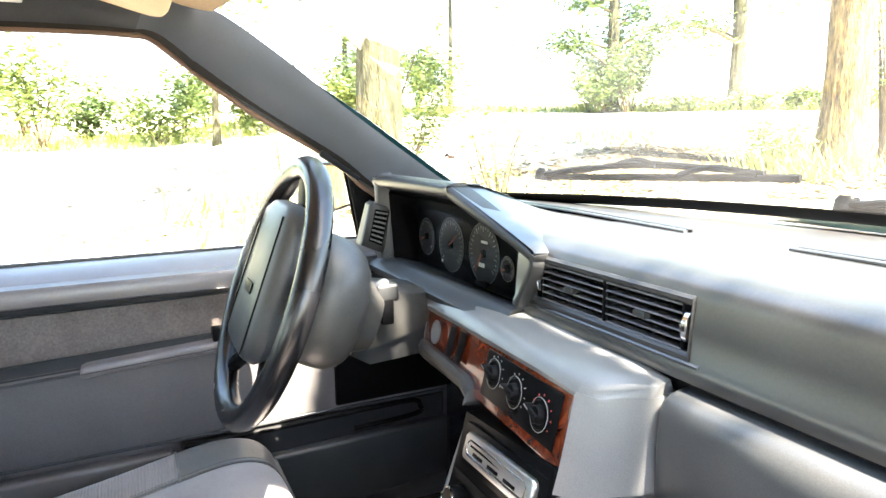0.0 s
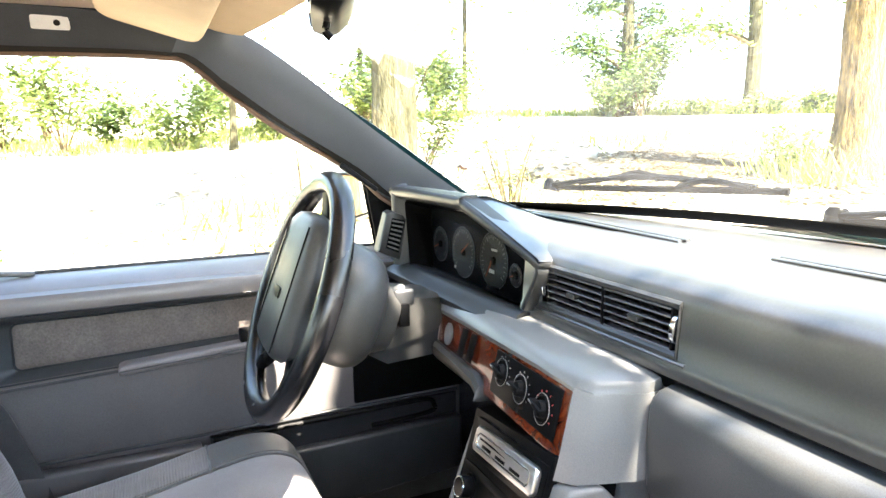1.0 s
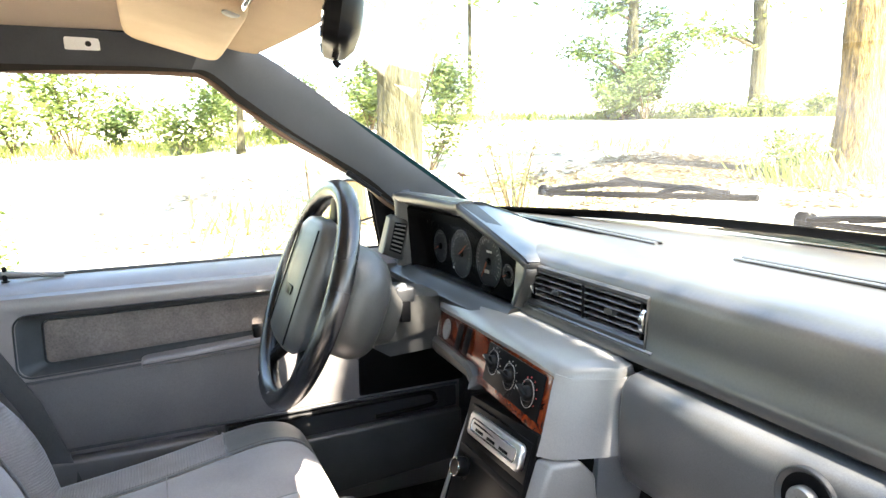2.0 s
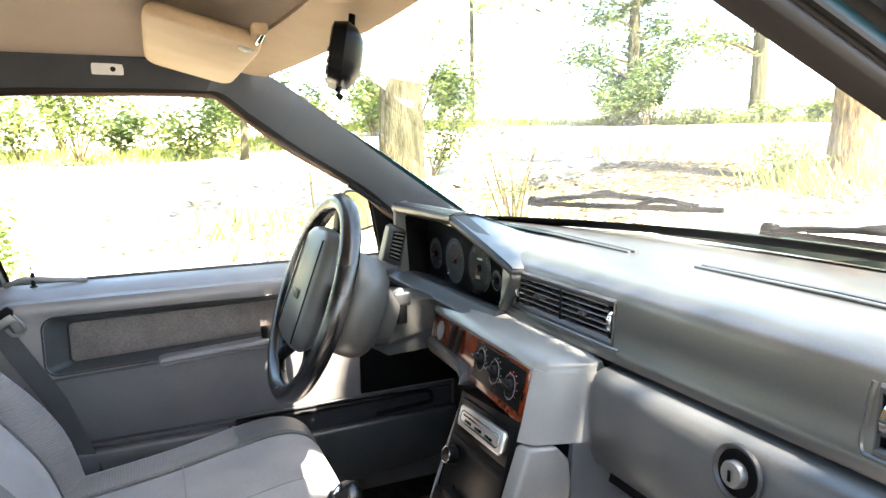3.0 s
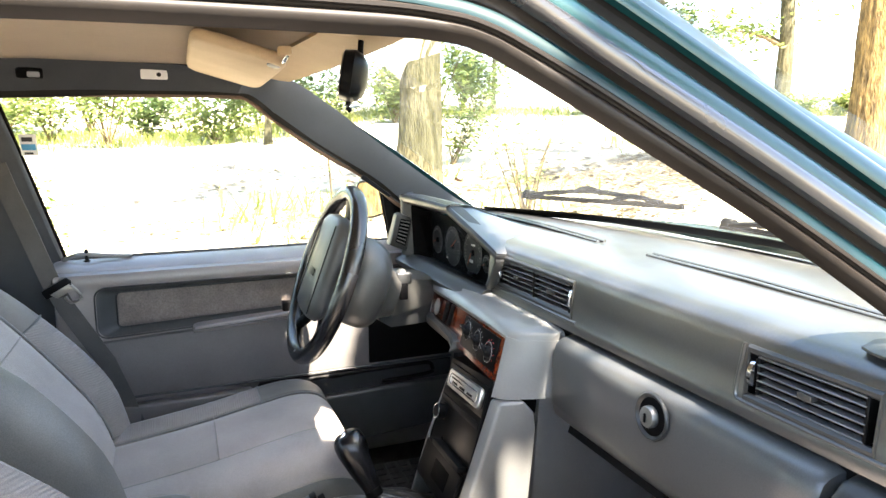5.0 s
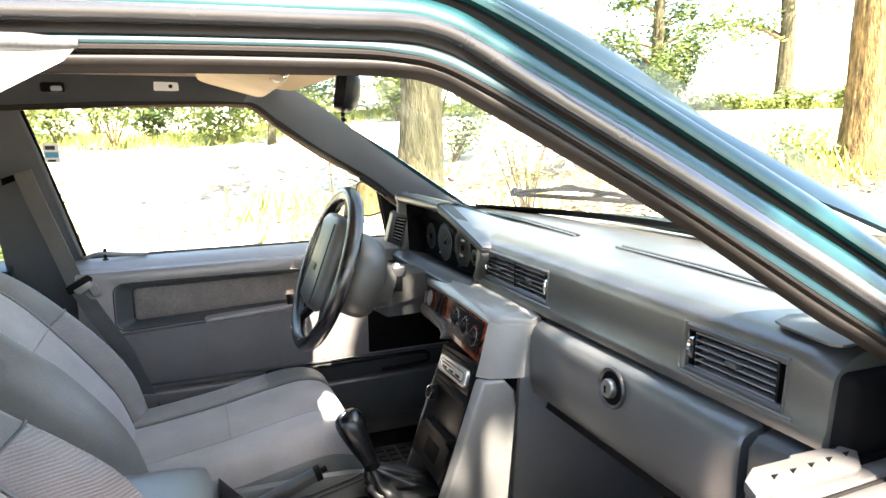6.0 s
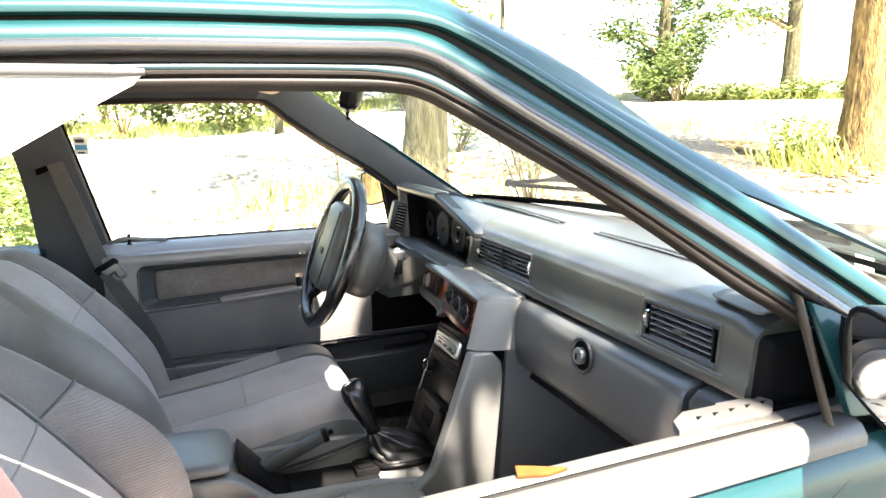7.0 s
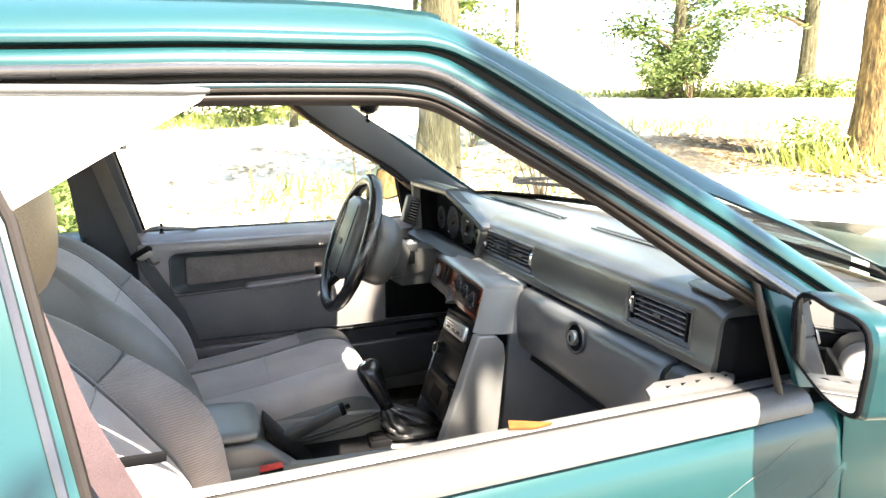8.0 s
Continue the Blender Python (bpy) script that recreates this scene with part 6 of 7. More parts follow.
    rings_ = []
    for h, a, b in ((0.022, 0.06, 0.012), (0.028, 0.09, 0.024), (0.045, 0.108, 0.036), (0.075, 0.12, 0.046), (0.11, 0.126, 0.052), (0.14, 0.124, 0.052), (0.165, 0.114, 0.043), (0.18, 0.092, 0.026), (0.184, 0.04, 0.008)):
        rings_.append(ring(P(0, -1.005 + hy - 0.1 * h, 0.955 + hz + h * 1.15), (1, 0, 0), (0, 1, 0.1), a, b, 2.2, 32))
    loft(bm, rings_)
    part("headrest", bm, head, t, "padded headrest")
    return t


seat("driver_seat", -0.37, -0.04, "grey cloth driver's seat with ribbed dark bolsters", M_HEAD_GREY, -0.085, 0.0, plump=0.4)
seat("passenger_seat", 0.385, 0.0, "grey cloth passenger seat partly lit by the sun", M_HEAD_GREY, 0.045, 0.005, 0.06)

# seat belts
bel = thing("seat_belt", (-0.68, -0.9, 0.5), "dark grey seat belt with bright metal tongue on the pillar", "seat belt")
bm = B()


def ribbon(bm, pts, width, thick=0.0015, side=(0, 1, 0)):
    rings = []
    pts = [Vector(p) for p in pts]
    for i, p in enumerate(pts):
        d = (pts[min(i + 1, len(pts) - 1)] - pts[max(i - 1, 0)]).normalized()
        w = (Vector(side) - d * Vector(side).dot(d)).normalized()
        n = d.cross(w)
        rings.append([p + w * width / 2 + n * thick, p - w * width / 2 + n * thick, p - w * width / 2 - n * thick, p + w * width / 2 - n * thick])
    loft(bm, rings)


ribbon(bm, [V(-0.712, -1.005, 1.135), V(-0.71, -0.988, 1.077), V(-0.71, -0.952, 0.966), V(-0.706, -0.915, 0.85), V(-0.69, -0.885, 0.79), V(-0.685, -0.807, 0.648), V(-0.68, -0.766, 0.535), V(-0.675, -0.733, 0.419)], 0.042, side=(0.1, 1, 0.35))
part("webbing", bm, M_BELT, bel)
bm = B()
prism(bm, [V(-0.692, -0.935, 0.836), V(-0.69, -0.88, 0.868), V(-0.69, -0.868, 0.858), V(-0.69, -0.872, 0.84), V(-0.692, -0.925, 0.815)], (0.012, 0, 0), 0.004)
part("tongue_grip", bm, M_SATIN, bel, "black grip of the belt tongue")
bm = B()
prism(bm, [V(-0.682, -0.915, 0.828), V(-0.682, -0.874, 0.852), V(-0.682, -0.866, 0.838), V(-0.682, -0.9, 0.818)], (0.006, 0, 0), 0.0015)
tube(bm, spline([V(-0.68, -0.87, 0.848), V(-0.68, -0.853, 0.826), V(-0.68, -0.852, 0.812), V(-0.68, -0.872, 0.806), V(-0.68, -0.884, 0.82)], 3), 0.006, 8, flat=0.6)
part("tongue_plate", bm, M_TONGUE, bel, "bright metal tongue")
bm = B()
prism(bm, [S(-1.055, 1.118, -0.022, -1), S(-0.985, 1.142, -0.022, -1), S(-0.985, 1.128, -0.022, -1), S(-1.055, 1.1, -0.022, -1)], (0.006, 0, 0), 0.002)
part("belt_slot", bm, M_DIAL, bel, "dark belt slot in the pillar")
bel2 = thing("seat_belt", (0.72, -0.88, 0.5), "faded red-brown seat belt hanging in the sun", "seat belt")
bm = B()
ribbon(bm, [V(0.70, -0.94, 1.18), V(0.70, -0.885, 1.0), V(0.70, -0.86, 0.912), V(0.695, -0.827, 0.825), V(0.68, -0.79, 0.72), V(0.66, -0.75, 0.5)], 0.041, side=(0.1, 1, 0.2))
part("webbing", bm, M_BELT_RED, bel2)
bm = B()
box(bm, (0.685, -0.865, 0.838), (0.695, -0.765, 0.85), 0.003)
part("tongue_plate", bm, M_SATIN, bel2, "dark belt tongue")
bk = thing("belt_buckle", (0.11, -0.6, 0.4), "black seat belt buckle with a red button", "belt buckle")
bm = B()
prism(bm, [V(0.105, -0.63, 0.36), V(0.105, -0.575, 0.36), V(0.105, -0.578, 0.50), V(0.105, -0.628, 0.495)], (0.022, 0, 0), 0.005, 3)
part("buckle_body", bm, M_SATIN, bk)
bm = B()
prism(bm, [V(0.107, -0.578, 0.498), V(0.107, -0.628, 0.493), V(0.107, -0.628, 0.502), V(0.107, -0.580, 0.506)], (0.018, 0, 0), 0.003)
part("release_button", bm, M_RED, bk, "red release button")

# ---- roof fittings ----


def visor(name, x0, x1, yb, zb, yf, zf, label, mtl, droop=0.0):
    t = thing(name, ((x0 + x1) / 2, yf, zf), label, "sun visor", "sun visors")
    u = V(1, 0, droop)
    a, b = V((x0 + x1) / 2, yb, zb), V((x0 + x1) / 2, yf, zf)
    d = (b - a)
    c = (a + b) / 2
    n = u.cross(d).normalized()
    bm = B()
    hw, hd = abs(x1 - x0) / 2, d.length / 2
    loft(bm, [ring(c + n * h, u, d.normalized(), hw - k, hd - k, 9, 48) for h, k in ((-0.011, 0.008), (-0.009, 0.003), (-0.004, 0.0), (0.004, 0.0), (0.009, 0.003), (0.011, 0.008))])
    part("visor_pad", bm, mtl, t)
    bm = B()
    e = b + V(hw + 0.012, -0.012, 0.004)
    tube(bm, [e + V(-0.05, 0, 0), e, e + V(0.004, 0.01, 0.02)], 0.0045, 8)
    part("pivot_rod", bm, M_CHROME, t, "bright pivot rod")
    bm = B()
    box(bm, e + V(-0.016, -0.01, 0.008), e + V(0.016, 0.012, 0.024), 0.004)
    part("pivot_clip", bm, M_VISOR, t)
    return t, b, n


vt, vb, vn = visor("sun_visor", -0.60, -0.13, -0.585, 1.372, -0.42, 1.328, "beige padded sun visor folded near the roof", M_VISOR, 0.02)
bm = B()
turned(bm, V(-0.16, -0.445, 1.328), (0.2, -0.2, -1), [(0, 0.012), (0.002, 0.012), (0.003, 0.0)], 18)
part("visor_button", bm, M_DASH, vt)
visor("sun_visor", 0.08, 0.5, -0.51, 1.376, -0.35, 1.352, "beige padded sun visor folded flat against the roof", M_VISOR, -0.02)
mir = thing("rear_view_mirror", (-0.02, -0.34, 1.3), "black rear-view mirror hanging from the windscreen header", "mirror")
mc = V(-0.02, -0.335, 1.298)
mu, mv = V(0.97, -0.245, -0.03).normalized(), V(0.05, 0.16, 0.98).normalized()
mn = mu.cross(mv).normalized()
bm = B()
loft(bm, [ring(mc - mn * h, mu, mv, a, b, 4, 30) for h, a, b in ((-0.018, 0.115, 0.033), (-0.016, 0.121, 0.038), (0.0, 0.123, 0.041), (0.012, 0.115, 0.036), (0.022, 0.09, 0.025), (0.026, 0.04, 0.01))])
part("housing", bm, M_SATIN, mir)
bm = B()
loft(bm, [ring(mc + mn * h, mu, mv, 0.114, 0.034, 4, 30) for h in (0.0165, 0.0195)])
part("mirror_glass", bm, M_MIRROR, mir)
bm = B()
tube(bm, spline([mc - mn * 0.02, V(-0.03, -0.318, 1.335), V(-0.035, -0.315, 1.37)], 4), 0.005, 10)
part("stem", bm, M_SATIN, mir)
bm = B()
tube(bm, spline([mc - mv * 0.04 + mu * 0.05, mc - mv * 0.05 + mu * 0.05, mc - mv * 0.055 + mu * 0.05 - mn * 0.006], 3), 0.004, 8)
part("dip_lever", bm, M_SATIN, mir)
pl = thing("rail_plate", (-0.62, -0.655, 1.345), "white plastic blanking plate with a screw on the roof rail", "cover plate")
bm = B()
RX, RZ = V(0, 1, 0), V(0.42, 0, 0.9).normalized()
pc = V(-0.622, -0.655, 1.345)
pnn = V(0.9, 0, -0.42)
loft(bm, [ring(pc + pnn * h, RX, RZ, 0.029 - k, 0.0125 - k, 12, 32) for h, k in ((0, 0), (0.005, 0), (0.0065, 0.0015))])
part("plate", bm, M_WHITE, pl)
bm = B()
turned(bm, pc + RX * 0.01 + pnn * 0.006, pnn, [(0, 0.0055), (0.0015, 0.005), (0.002, 0.0)], 14)
part("screw", bm, M_BROWN, pl, "brown screw head")
hk = thing("coat_hook", (-0.62, -0.91, 1.34), "small dark hook plate with a bright insert on the roof rail", "coat hook")
bm = B()
pc2 = V(-0.622, -0.905, 1.338)
loft(bm, [ring(pc2 + pnn * h, RX, RZ, 0.026 - k, 0.012 - k, 6, 28) for h, k in ((0, 0), (0.008, 0), (0.01, 0.002))])
part("plate", bm, M_SATIN, hk)
bm = B()
loft(bm, [ring(pc2 + RX * 0.008 + pnn * h, RX, RZ, 0.012, 0.006, 6, 20) for h in (0.008, 0.013)])
part("insert", bm, M_ALU, hk)
bm = B()
tube(bm, [V(-0.608, -0.5395, 1.362), V(-0.645, -0.5395, 1.335), V(-0.676, -0.5395, 1.298)], 0.0022, 6)
whole("trim_joint", bm, M_BLACK, "dark joint in the roof rail trim", "trim", kind="structure")
# grip on the driver's pillar foot
bm = B()
prism(bm, [V(-0.742, -0.14, 1.088), V(-0.732, -0.06, 1.032), V(-0.732, -0.052, 1.04), V(-0.742, -0.132, 1.1)], (0.02, -0.004, 0), 0.005)
whole("pillar_clip", bm, M_BLACK, "dark plastic clip on the windscreen pillar", "clip")

# ---- wipers ----


def wiper(root, tip, label):
    t = thing("windscreen_wiper", root, label, "wiper", "windscreen wipers")
    root, tip = Vector(root), Vector(tip)
    mid = root.lerp(tip, 0.45) + V(0, 0.008, 0.016)
    bm = B()
    tube(bm, spline([root, root.lerp(mid, 0.5) + V(0, 0, 0.006), mid], 5), [0.012, 0.012, 0.011, 0.011, 0.01, 0.009, 0.009, 0.008, 0.008, 0.007, 0.007], 8, flat=0.6)
    part("wiper_arm", bm, M_BLACK, t)
    a, b = root.lerp(tip, 0.02), tip
    bm = B()
    tube(bm, spline([a.lerp(b, 0.15) + V(0, 0, 0.006), mid + V(0, 0, 0.004), a.lerp(b, 0.9) + V(0, 0, 0.004)], 6), [0.004, 0.005, 0.006, 0.006, 0.007, 0.008, 0.009, 0.008, 0.007, 0.006, 0.006, 0.005, 0.004], 8, flat=0.9)
    tube(bm, spline([mid + V(-0.05, 0, 0.004), mid + V(0.0, 0, 0.011), mid + V(0.05, 0, 0.002)], 4), 0.006, 8)
    tube(bm, spline([a.lerp(b, 0.62) + V(0, 0, 0.001), a.lerp(b, 0.74) + V(0, 0, 0.013), a.lerp(b, 0.88)], 4), 0.0055, 8)
    part("wiper_bow", bm, M_BLACK, t)
    bm = B()
    tube(bm, [a + V(0, 0, -0.004), a.lerp(b, 0.5) + V(0, 0.004, -0.004), b + V(0, 0, -0.004)], 0.0042, 6, flat=1.5)
    part("rubber_blade", bm, M_SEAL, t)
    bm = B()
    turned(bm, root + V(0, 0, -0.012), (0, 0.2, 1), [(0, 0.02), (0.018, 0.02), (0.026, 0.015), (0.028, 0)], 18)
    part("pivot_cap", bm, M_SATIN, t)


wiper((-0.594, 0.317, 1.04), (-0.02, 0.373, 1.062), "black windscreen wiper parked along the glass foot")
wiper((-0.06, 0.54, 1.008), (0.52, 0.45, 1.018), "black windscreen wiper parked along the glass foot")
# dry leaf lying on the windscreen
bm = B()
q = screen_pt(-0.985, 0.195, 0.006)
loft(bm, [[q + V(-0.018 + 0.036 * i / 6, 0.01 * math.sin(i * 0.7) + w * 0.009 * math.sin(math.pi * (i + 0.3) / 6.6), 0.002 * (w * w) + 0.003 * math.sin(i) - 0.4 * w * 0.009 * math.sin(math.pi * (i + 0.3) / 6.6)) for w in (-1, 0, 1)] for i in range(7)], closed=False)
whole("dry_leaf", bm, M_AMBER, "small dry brown leaf stuck to the windscreen", "leaf")


# ---- outdoors ----
M_SOIL = mat("pale_trodden_soil", (0.43, 0.395, 0.33), 0.95, scale=0.9, grain=0.3, grain_scale=60, color2=(0.31, 0.27, 0.2))
M_BARK = mat("furrowed_bark", (0.22, 0.145, 0.055), 0.95, scale=22, grain=0.9, grain_scale=60, color2=(0.05, 0.036, 0.018), aniso=(1, 1, 0.22), depth=0.045)
M_BARK_GREY = mat("grey_green_bark", (0.088, 0.08, 0.048), 0.95, scale=16, grain=0.9, grain_scale=60, color2=(0.035, 0.032, 0.015), aniso=(1, 1, 0.22), depth=0.03)
M_TWIG = mat("twig_bark", (0.12, 0.09, 0.05), 0.9, scale=20)


def leafy(name, a, b):
    """Leaves: two greens chosen leaf by leaf, letting some light through."""
    m = bpy.data.materials.new(name)
    m.use_nodes = True
    n, l = m.node_tree.nodes, m.node_tree.links
    p = n["Principled BSDF"]
    geo, mx = n.new("ShaderNodeNewGeometry"), n.new("ShaderNodeMix")
    mx.data_type = "RGBA"
    mx.inputs["A"].default_value, mx.inputs["B"].default_value = (*a, 1), (*b, 1)
    l.new(geo.outputs["Random Per Island"], mx.inputs["Factor"])
    l.new(mx.outputs["Result"], p.inputs["Base Color"])
    p.inputs["Roughness"].default_value = 0.55
    tr, ms = n.new("ShaderNodeBsdfTranslucent"), n.new("ShaderNodeMixShader")
    l.new(mx.outputs["Result"], tr.inputs["Color"])
    ms.inputs["Fac"].default_value = 0.35
    l.new(p.outputs["BSDF"], ms.inputs[1])
    l.new(tr.outputs["BSDF"], ms.inputs[2])
    l.new(ms.outputs["Shader"], n["Material Output"].inputs["Surface"])
    return m


M_LEAF = leafy("broad_leaves", (0.075, 0.12, 0.03), (0.19, 0.23, 0.06))
M_LEAF_DARK = leafy("shrub_leaves", (0.06, 0.105, 0.03), (0.15, 0.2, 0.06))
M_GRASS = leafy("grass_blades", (0.17, 0.23, 0.04), (0.36, 0.35, 0.1))
M_LITTER = leafy("leaf_litter", (0.14, 0.105, 0.065), (0.33, 0.26, 0.16))
UP = (-math.cos(radians(35)), math.sin(radians(35)))


def land(x, y):
    u = UP[0] * x + UP[1] * y
    k = u - 2.0
    soft = k if k > 3 else (0 if k < -3 else (k + 3) ** 2 / 12)
    ahead = 0.085 * min(5.5, max(0.0, y - 0.8))
    return 0.08 * max(0.0, soft) + ahead - 0.06 + 0.03 * noise.noise((x * 0.4, y * 0.4, 0))


bm = B()
rows = []
grid_x = [-400, -200, -120, -80, -60] + [-45 + i * 0.9 for i in range(60)] + [12, 20, 40, 100, 300]
grid_y = [-300, -100, -50, -30] + [-20 + i * 0.9 for i in range(80)] + [58, 70, 90, 150, 400]
for y in grid_y:
    rows.append([V(x, y, land(x, y) if abs(x) < 70 and abs(y) < 95 else land(max(-60, min(60, x)), max(-60, min(80, y)))) for x in grid_x])
loft(bm, rows, closed=False)
whole("ground", bm, M_SOIL, "pale sunlit dirt ground rising away from the car", "ground", kind="structure")
rng = random.Random(7)


def leaf_cloud(pts, size, flat=0.35, seed=1):
    """Many small pointed leaves, one island each."""
    r = random.Random(seed)
    vs, fs = [], []
    for p in pts:
        s = size * r.uniform(0.6, 1.4)
        a, b = r.uniform(0, 6.283), r.uniform(-1.0, 1.0)
        u = Vector((math.cos(a), math.sin(a), b * 0.7)).normalized()
        w = u.cross(Vector((r.uniform(-1, 1), r.uniform(-1, 1), 1.2))).normalized()
        k = len(vs)
        n = u.cross(w) * s * 0.12
        p = Vector(p)
        vs += [p - u * s, p - w * s * 0.45 + n, p + u * s, p + w * s * 0.45 + n]
        fs.append((k, k + 1, k + 2, k + 3))
    return vs, fs


def cloud_object(name, pts, size, mtl, parent, label="", seed=1):
    vs, fs = leaf_cloud(pts, size, seed=seed)
    me = bpy.data.meshes.new(name)
    at = Vector((0, 0, 0)) if not parent else parent.location
    me.from_pydata([v - at for v in vs], [], fs)
    me.materials.append(mtl)
    ob = new(name, me)
    if parent:
        ob.parent = parent
    return tagged(ob, label)


def tree(x, y, r, h, label, crown_from=3.0, spread=2.6, leaves=2600, leaf=0.09, mtl=None, limbs=7, seed=1, lean=(0, 0), name="tree", bark=None):
    rr = random.Random(seed)
    z0 = land(x, y) - 0.1
    t = thing(name, (x, y, z0), label, "tree", "trees")
    bm = B()
    rows = []
    steps = 60 if r * 12 > math.hypot(x, y) * 0.4 else 26
    for i in range(steps + 1):
        f = i / steps
        z = z0 + h * f
        rad = r * (1.0 - 0.62 * f) * (1 + 0.45 * math.exp(-f * h * 3.5))
        c = V(x + lean[0] * f * h + 0.08 * noise.noise((seed, f * 3, 0)), y + lean[1] * f * h + 0.08 * noise.noise((seed, f * 3, 5)), z)
        row = []
        for k in range(64):
            a = 2 * math.pi * k / 64
            ridge = 1 + 0.09 * noise.noise((math.cos(a) * 4.5, math.sin(a) * 4.5, z * 1.1 + seed)) - 0.1 * abs(noise.noise((math.cos(a) * 9, math.sin(a) * 9, z * 2.4 + seed))) + 0.04 * noise.noise((math.cos(a) * 20, math.sin(a) * 20, z * 6 + seed))
            row.append(c + V(math.cos(a), math.sin(a), 0) * rad * ridge)
        rows.append(row)
    loft(bm, rows)
    part("trunk", bm, bark or M_BARK, t, "furrowed bark trunk", 80)
    ends = []
    for i in range(limbs):
        bm = B()
        a = 2 * math.pi * i / limbs + rr.uniform(-0.4, 0.4)
        f = rr.uniform(min(0.95, crown_from / h), 0.95)
        b0 = V(x + lean[0] * f * h, y + lean[1] * f * h, z0 + h * f)
        ln = spread * rr.uniform(0.6, 1.1) * (1.1 - 0.5 * f)
        e = b0 + V(math.cos(a) * ln, math.sin(a) * ln, ln * rr.uniform(0.1, 0.6))
        m = b0.lerp(e, 0.5) + V(rr.uniform(-0.1, 0.1), rr.uniform(-0.1, 0.1), 0.15)
        r0 = r * 0.28
        tube(bm, spline([b0, m, e], 4), [r0 * (1 - 0.85 * k / 8) for k in range(9)], 7)
        ends += [m, e, m.lerp(e, 0.5)]
        part("limb", bm, M_TWIG, t)
    pts = []
    for i in range(leaves):
        c = rr.choice(ends)
        g = V(rr.gauss(0, 1), rr.gauss(0, 1), rr.gauss(0, 0.8)) * spread * 0.2
        # clumps with gaps
        if noise.noise(((c + g) * 1.3)[:]) < -0.12:
            g *= 0.45
        pts.append(c + g)
    cloud_object("crown", pts, leaf, mtl or M_LEAF, t, "loose green crown", seed)
    return t


def shrub(x, y, h, w, label, stems=7, leaves=500, leaf=0.045, mtl=None, seed=1, name="shrub"):
    rr = random.Random(seed)
    z0 = land(x, y)
    t = thing(name, (x, y, z0), label, "shrub", "shrubs")
    pts = []
    for i in range(stems):
        bm = B()
        a = rr.uniform(0, 6.283)
        e = V(x + math.cos(a) * w * rr.uniform(0.3, 1), y + math.sin(a) * w * rr.uniform(0.3, 1), z0 + h * rr.uniform(0.65, 1.05))
        b0 = V(x + rr.uniform(-0.05, 0.05), y + rr.uniform(-0.05, 0.05), z0 - 0.05)
        m = b0.lerp(e, 0.5) + V(rr.uniform(-0.05, 0.05), rr.uniform(-0.05, 0.05), 0.08 * h)
        line = spline([b0, m, e], 4)
        tube(bm, line, [max(0.003, 0.012 * h * (1 - k / 9)) for k in range(9)], 5)
        part("stem", bm, M_TWIG, t)
        for k in range(leaves // stems):
            q = line[rr.randrange(3, 9)]
            pts.append(q + V(rr.gauss(0, 1), rr.gauss(0, 1), rr.gauss(0, 1)) * w * 0.18)
    cloud_object("foliage", pts, leaf, mtl or M_LEAF, t, "", seed)
    return t


# unseen roadside tree whose low bough shades the windscreen
rr = random.Random(77)
shady = thing("tree", (4.6, -3.6, land(4.6, -3.6) - 0.1), "unseen roadside tree whose low leafy bough shades the car", "tree", "trees")
bm = B()
base = V(4.6, -3.6, land(4.6, -3.6) - 0.1)
tube(bm, spline([base, base + V(0.05, 0.05, 2.0), base + V(-0.1, 0.15, 4.2), base + V(-0.2, 0.3, 7.0)], 6), [0.24 - 0.008 * k for k in range(19)], 18)
part("trunk", bm, M_BARK, shady, "furrowed bark trunk")
bough = spline([base + V(-0.1, 0.13, 3.6), V(4.0, -1.0, 3.95), V(3.3, 0.4, 3.9), V(2.4, 0.36, 3.72), V(1.9, 0.22, 3.65), V(1.1, 0.2, 3.6)], 6)
bm = B()
tube(bm, bough, [0.08 - 0.0024 * k for k in range(31)], 10)
part("limb", bm, M_TWIG, shady)
pts = []
# the bough's leaf sprays, set along sun rays to shade chosen car parts
for n, xa, xb, ya, yb, spread in ((1380, -1.1, -0.285, -0.31, -0.145, 0.06), (420, -1.3, -0.95, -0.215, 0.1, 0.08), (200, -1.0, -0.74, -0.42, -0.3, 0.06), (190, -0.5, -0.34, -0.48, -0.31, 0.06), (230, -0.22, 0.03, -0.5, -0.26, 0.1), (620, -1.42, -1.22, -0.5, 0.0, 0.05), (110, -0.12, 0.04, -0.3, -0.17, 0.08), (45, 0.19, 0.245, -0.1, -0.055, 0.06)):
    for i in range(n):
        x0, y0 = rr.uniform(xa, xb), rr.uniform(ya, yb)
        z = 3.6 + rr.gauss(0, spread)
        if -1.21 < x0 < -0.97 and y0 < -0.215 or -0.93 < x0 < -0.80 and -0.3 < y0 < -0.16:
            continue
        pts.append(V(x0 + 0.6 * z, y0 + 0.12 * z, z))
# loose high leaves, added for dappled shade on the centre stack
for i in range(22):
    x0, y0, z = rr.uniform(-0.34, -0.08), rr.uniform(-0.32, -0.1), 8.4 + rr.gauss(0, 0.3)
    pts.append(V(x0 + 0.6 * z, y0 + 0.12 * z, z))
for i in range(900):
    q = rr.choice(bough[4:10])
    pts.append(q + V(rr.gauss(0, 0.3), rr.gauss(0, 0.25), rr.gauss(0.1, 0.25)))
for i in range(3000):
    pts.append(base + V(-0.2 + rr.gauss(0, 0.9), 0.3 + rr.gauss(0, 0.9), 7.2 + rr.gauss(0, 0.8)))
cloud_object("crown", pts, 0.055, M_LEAF, shady, "loose green crown", 77)
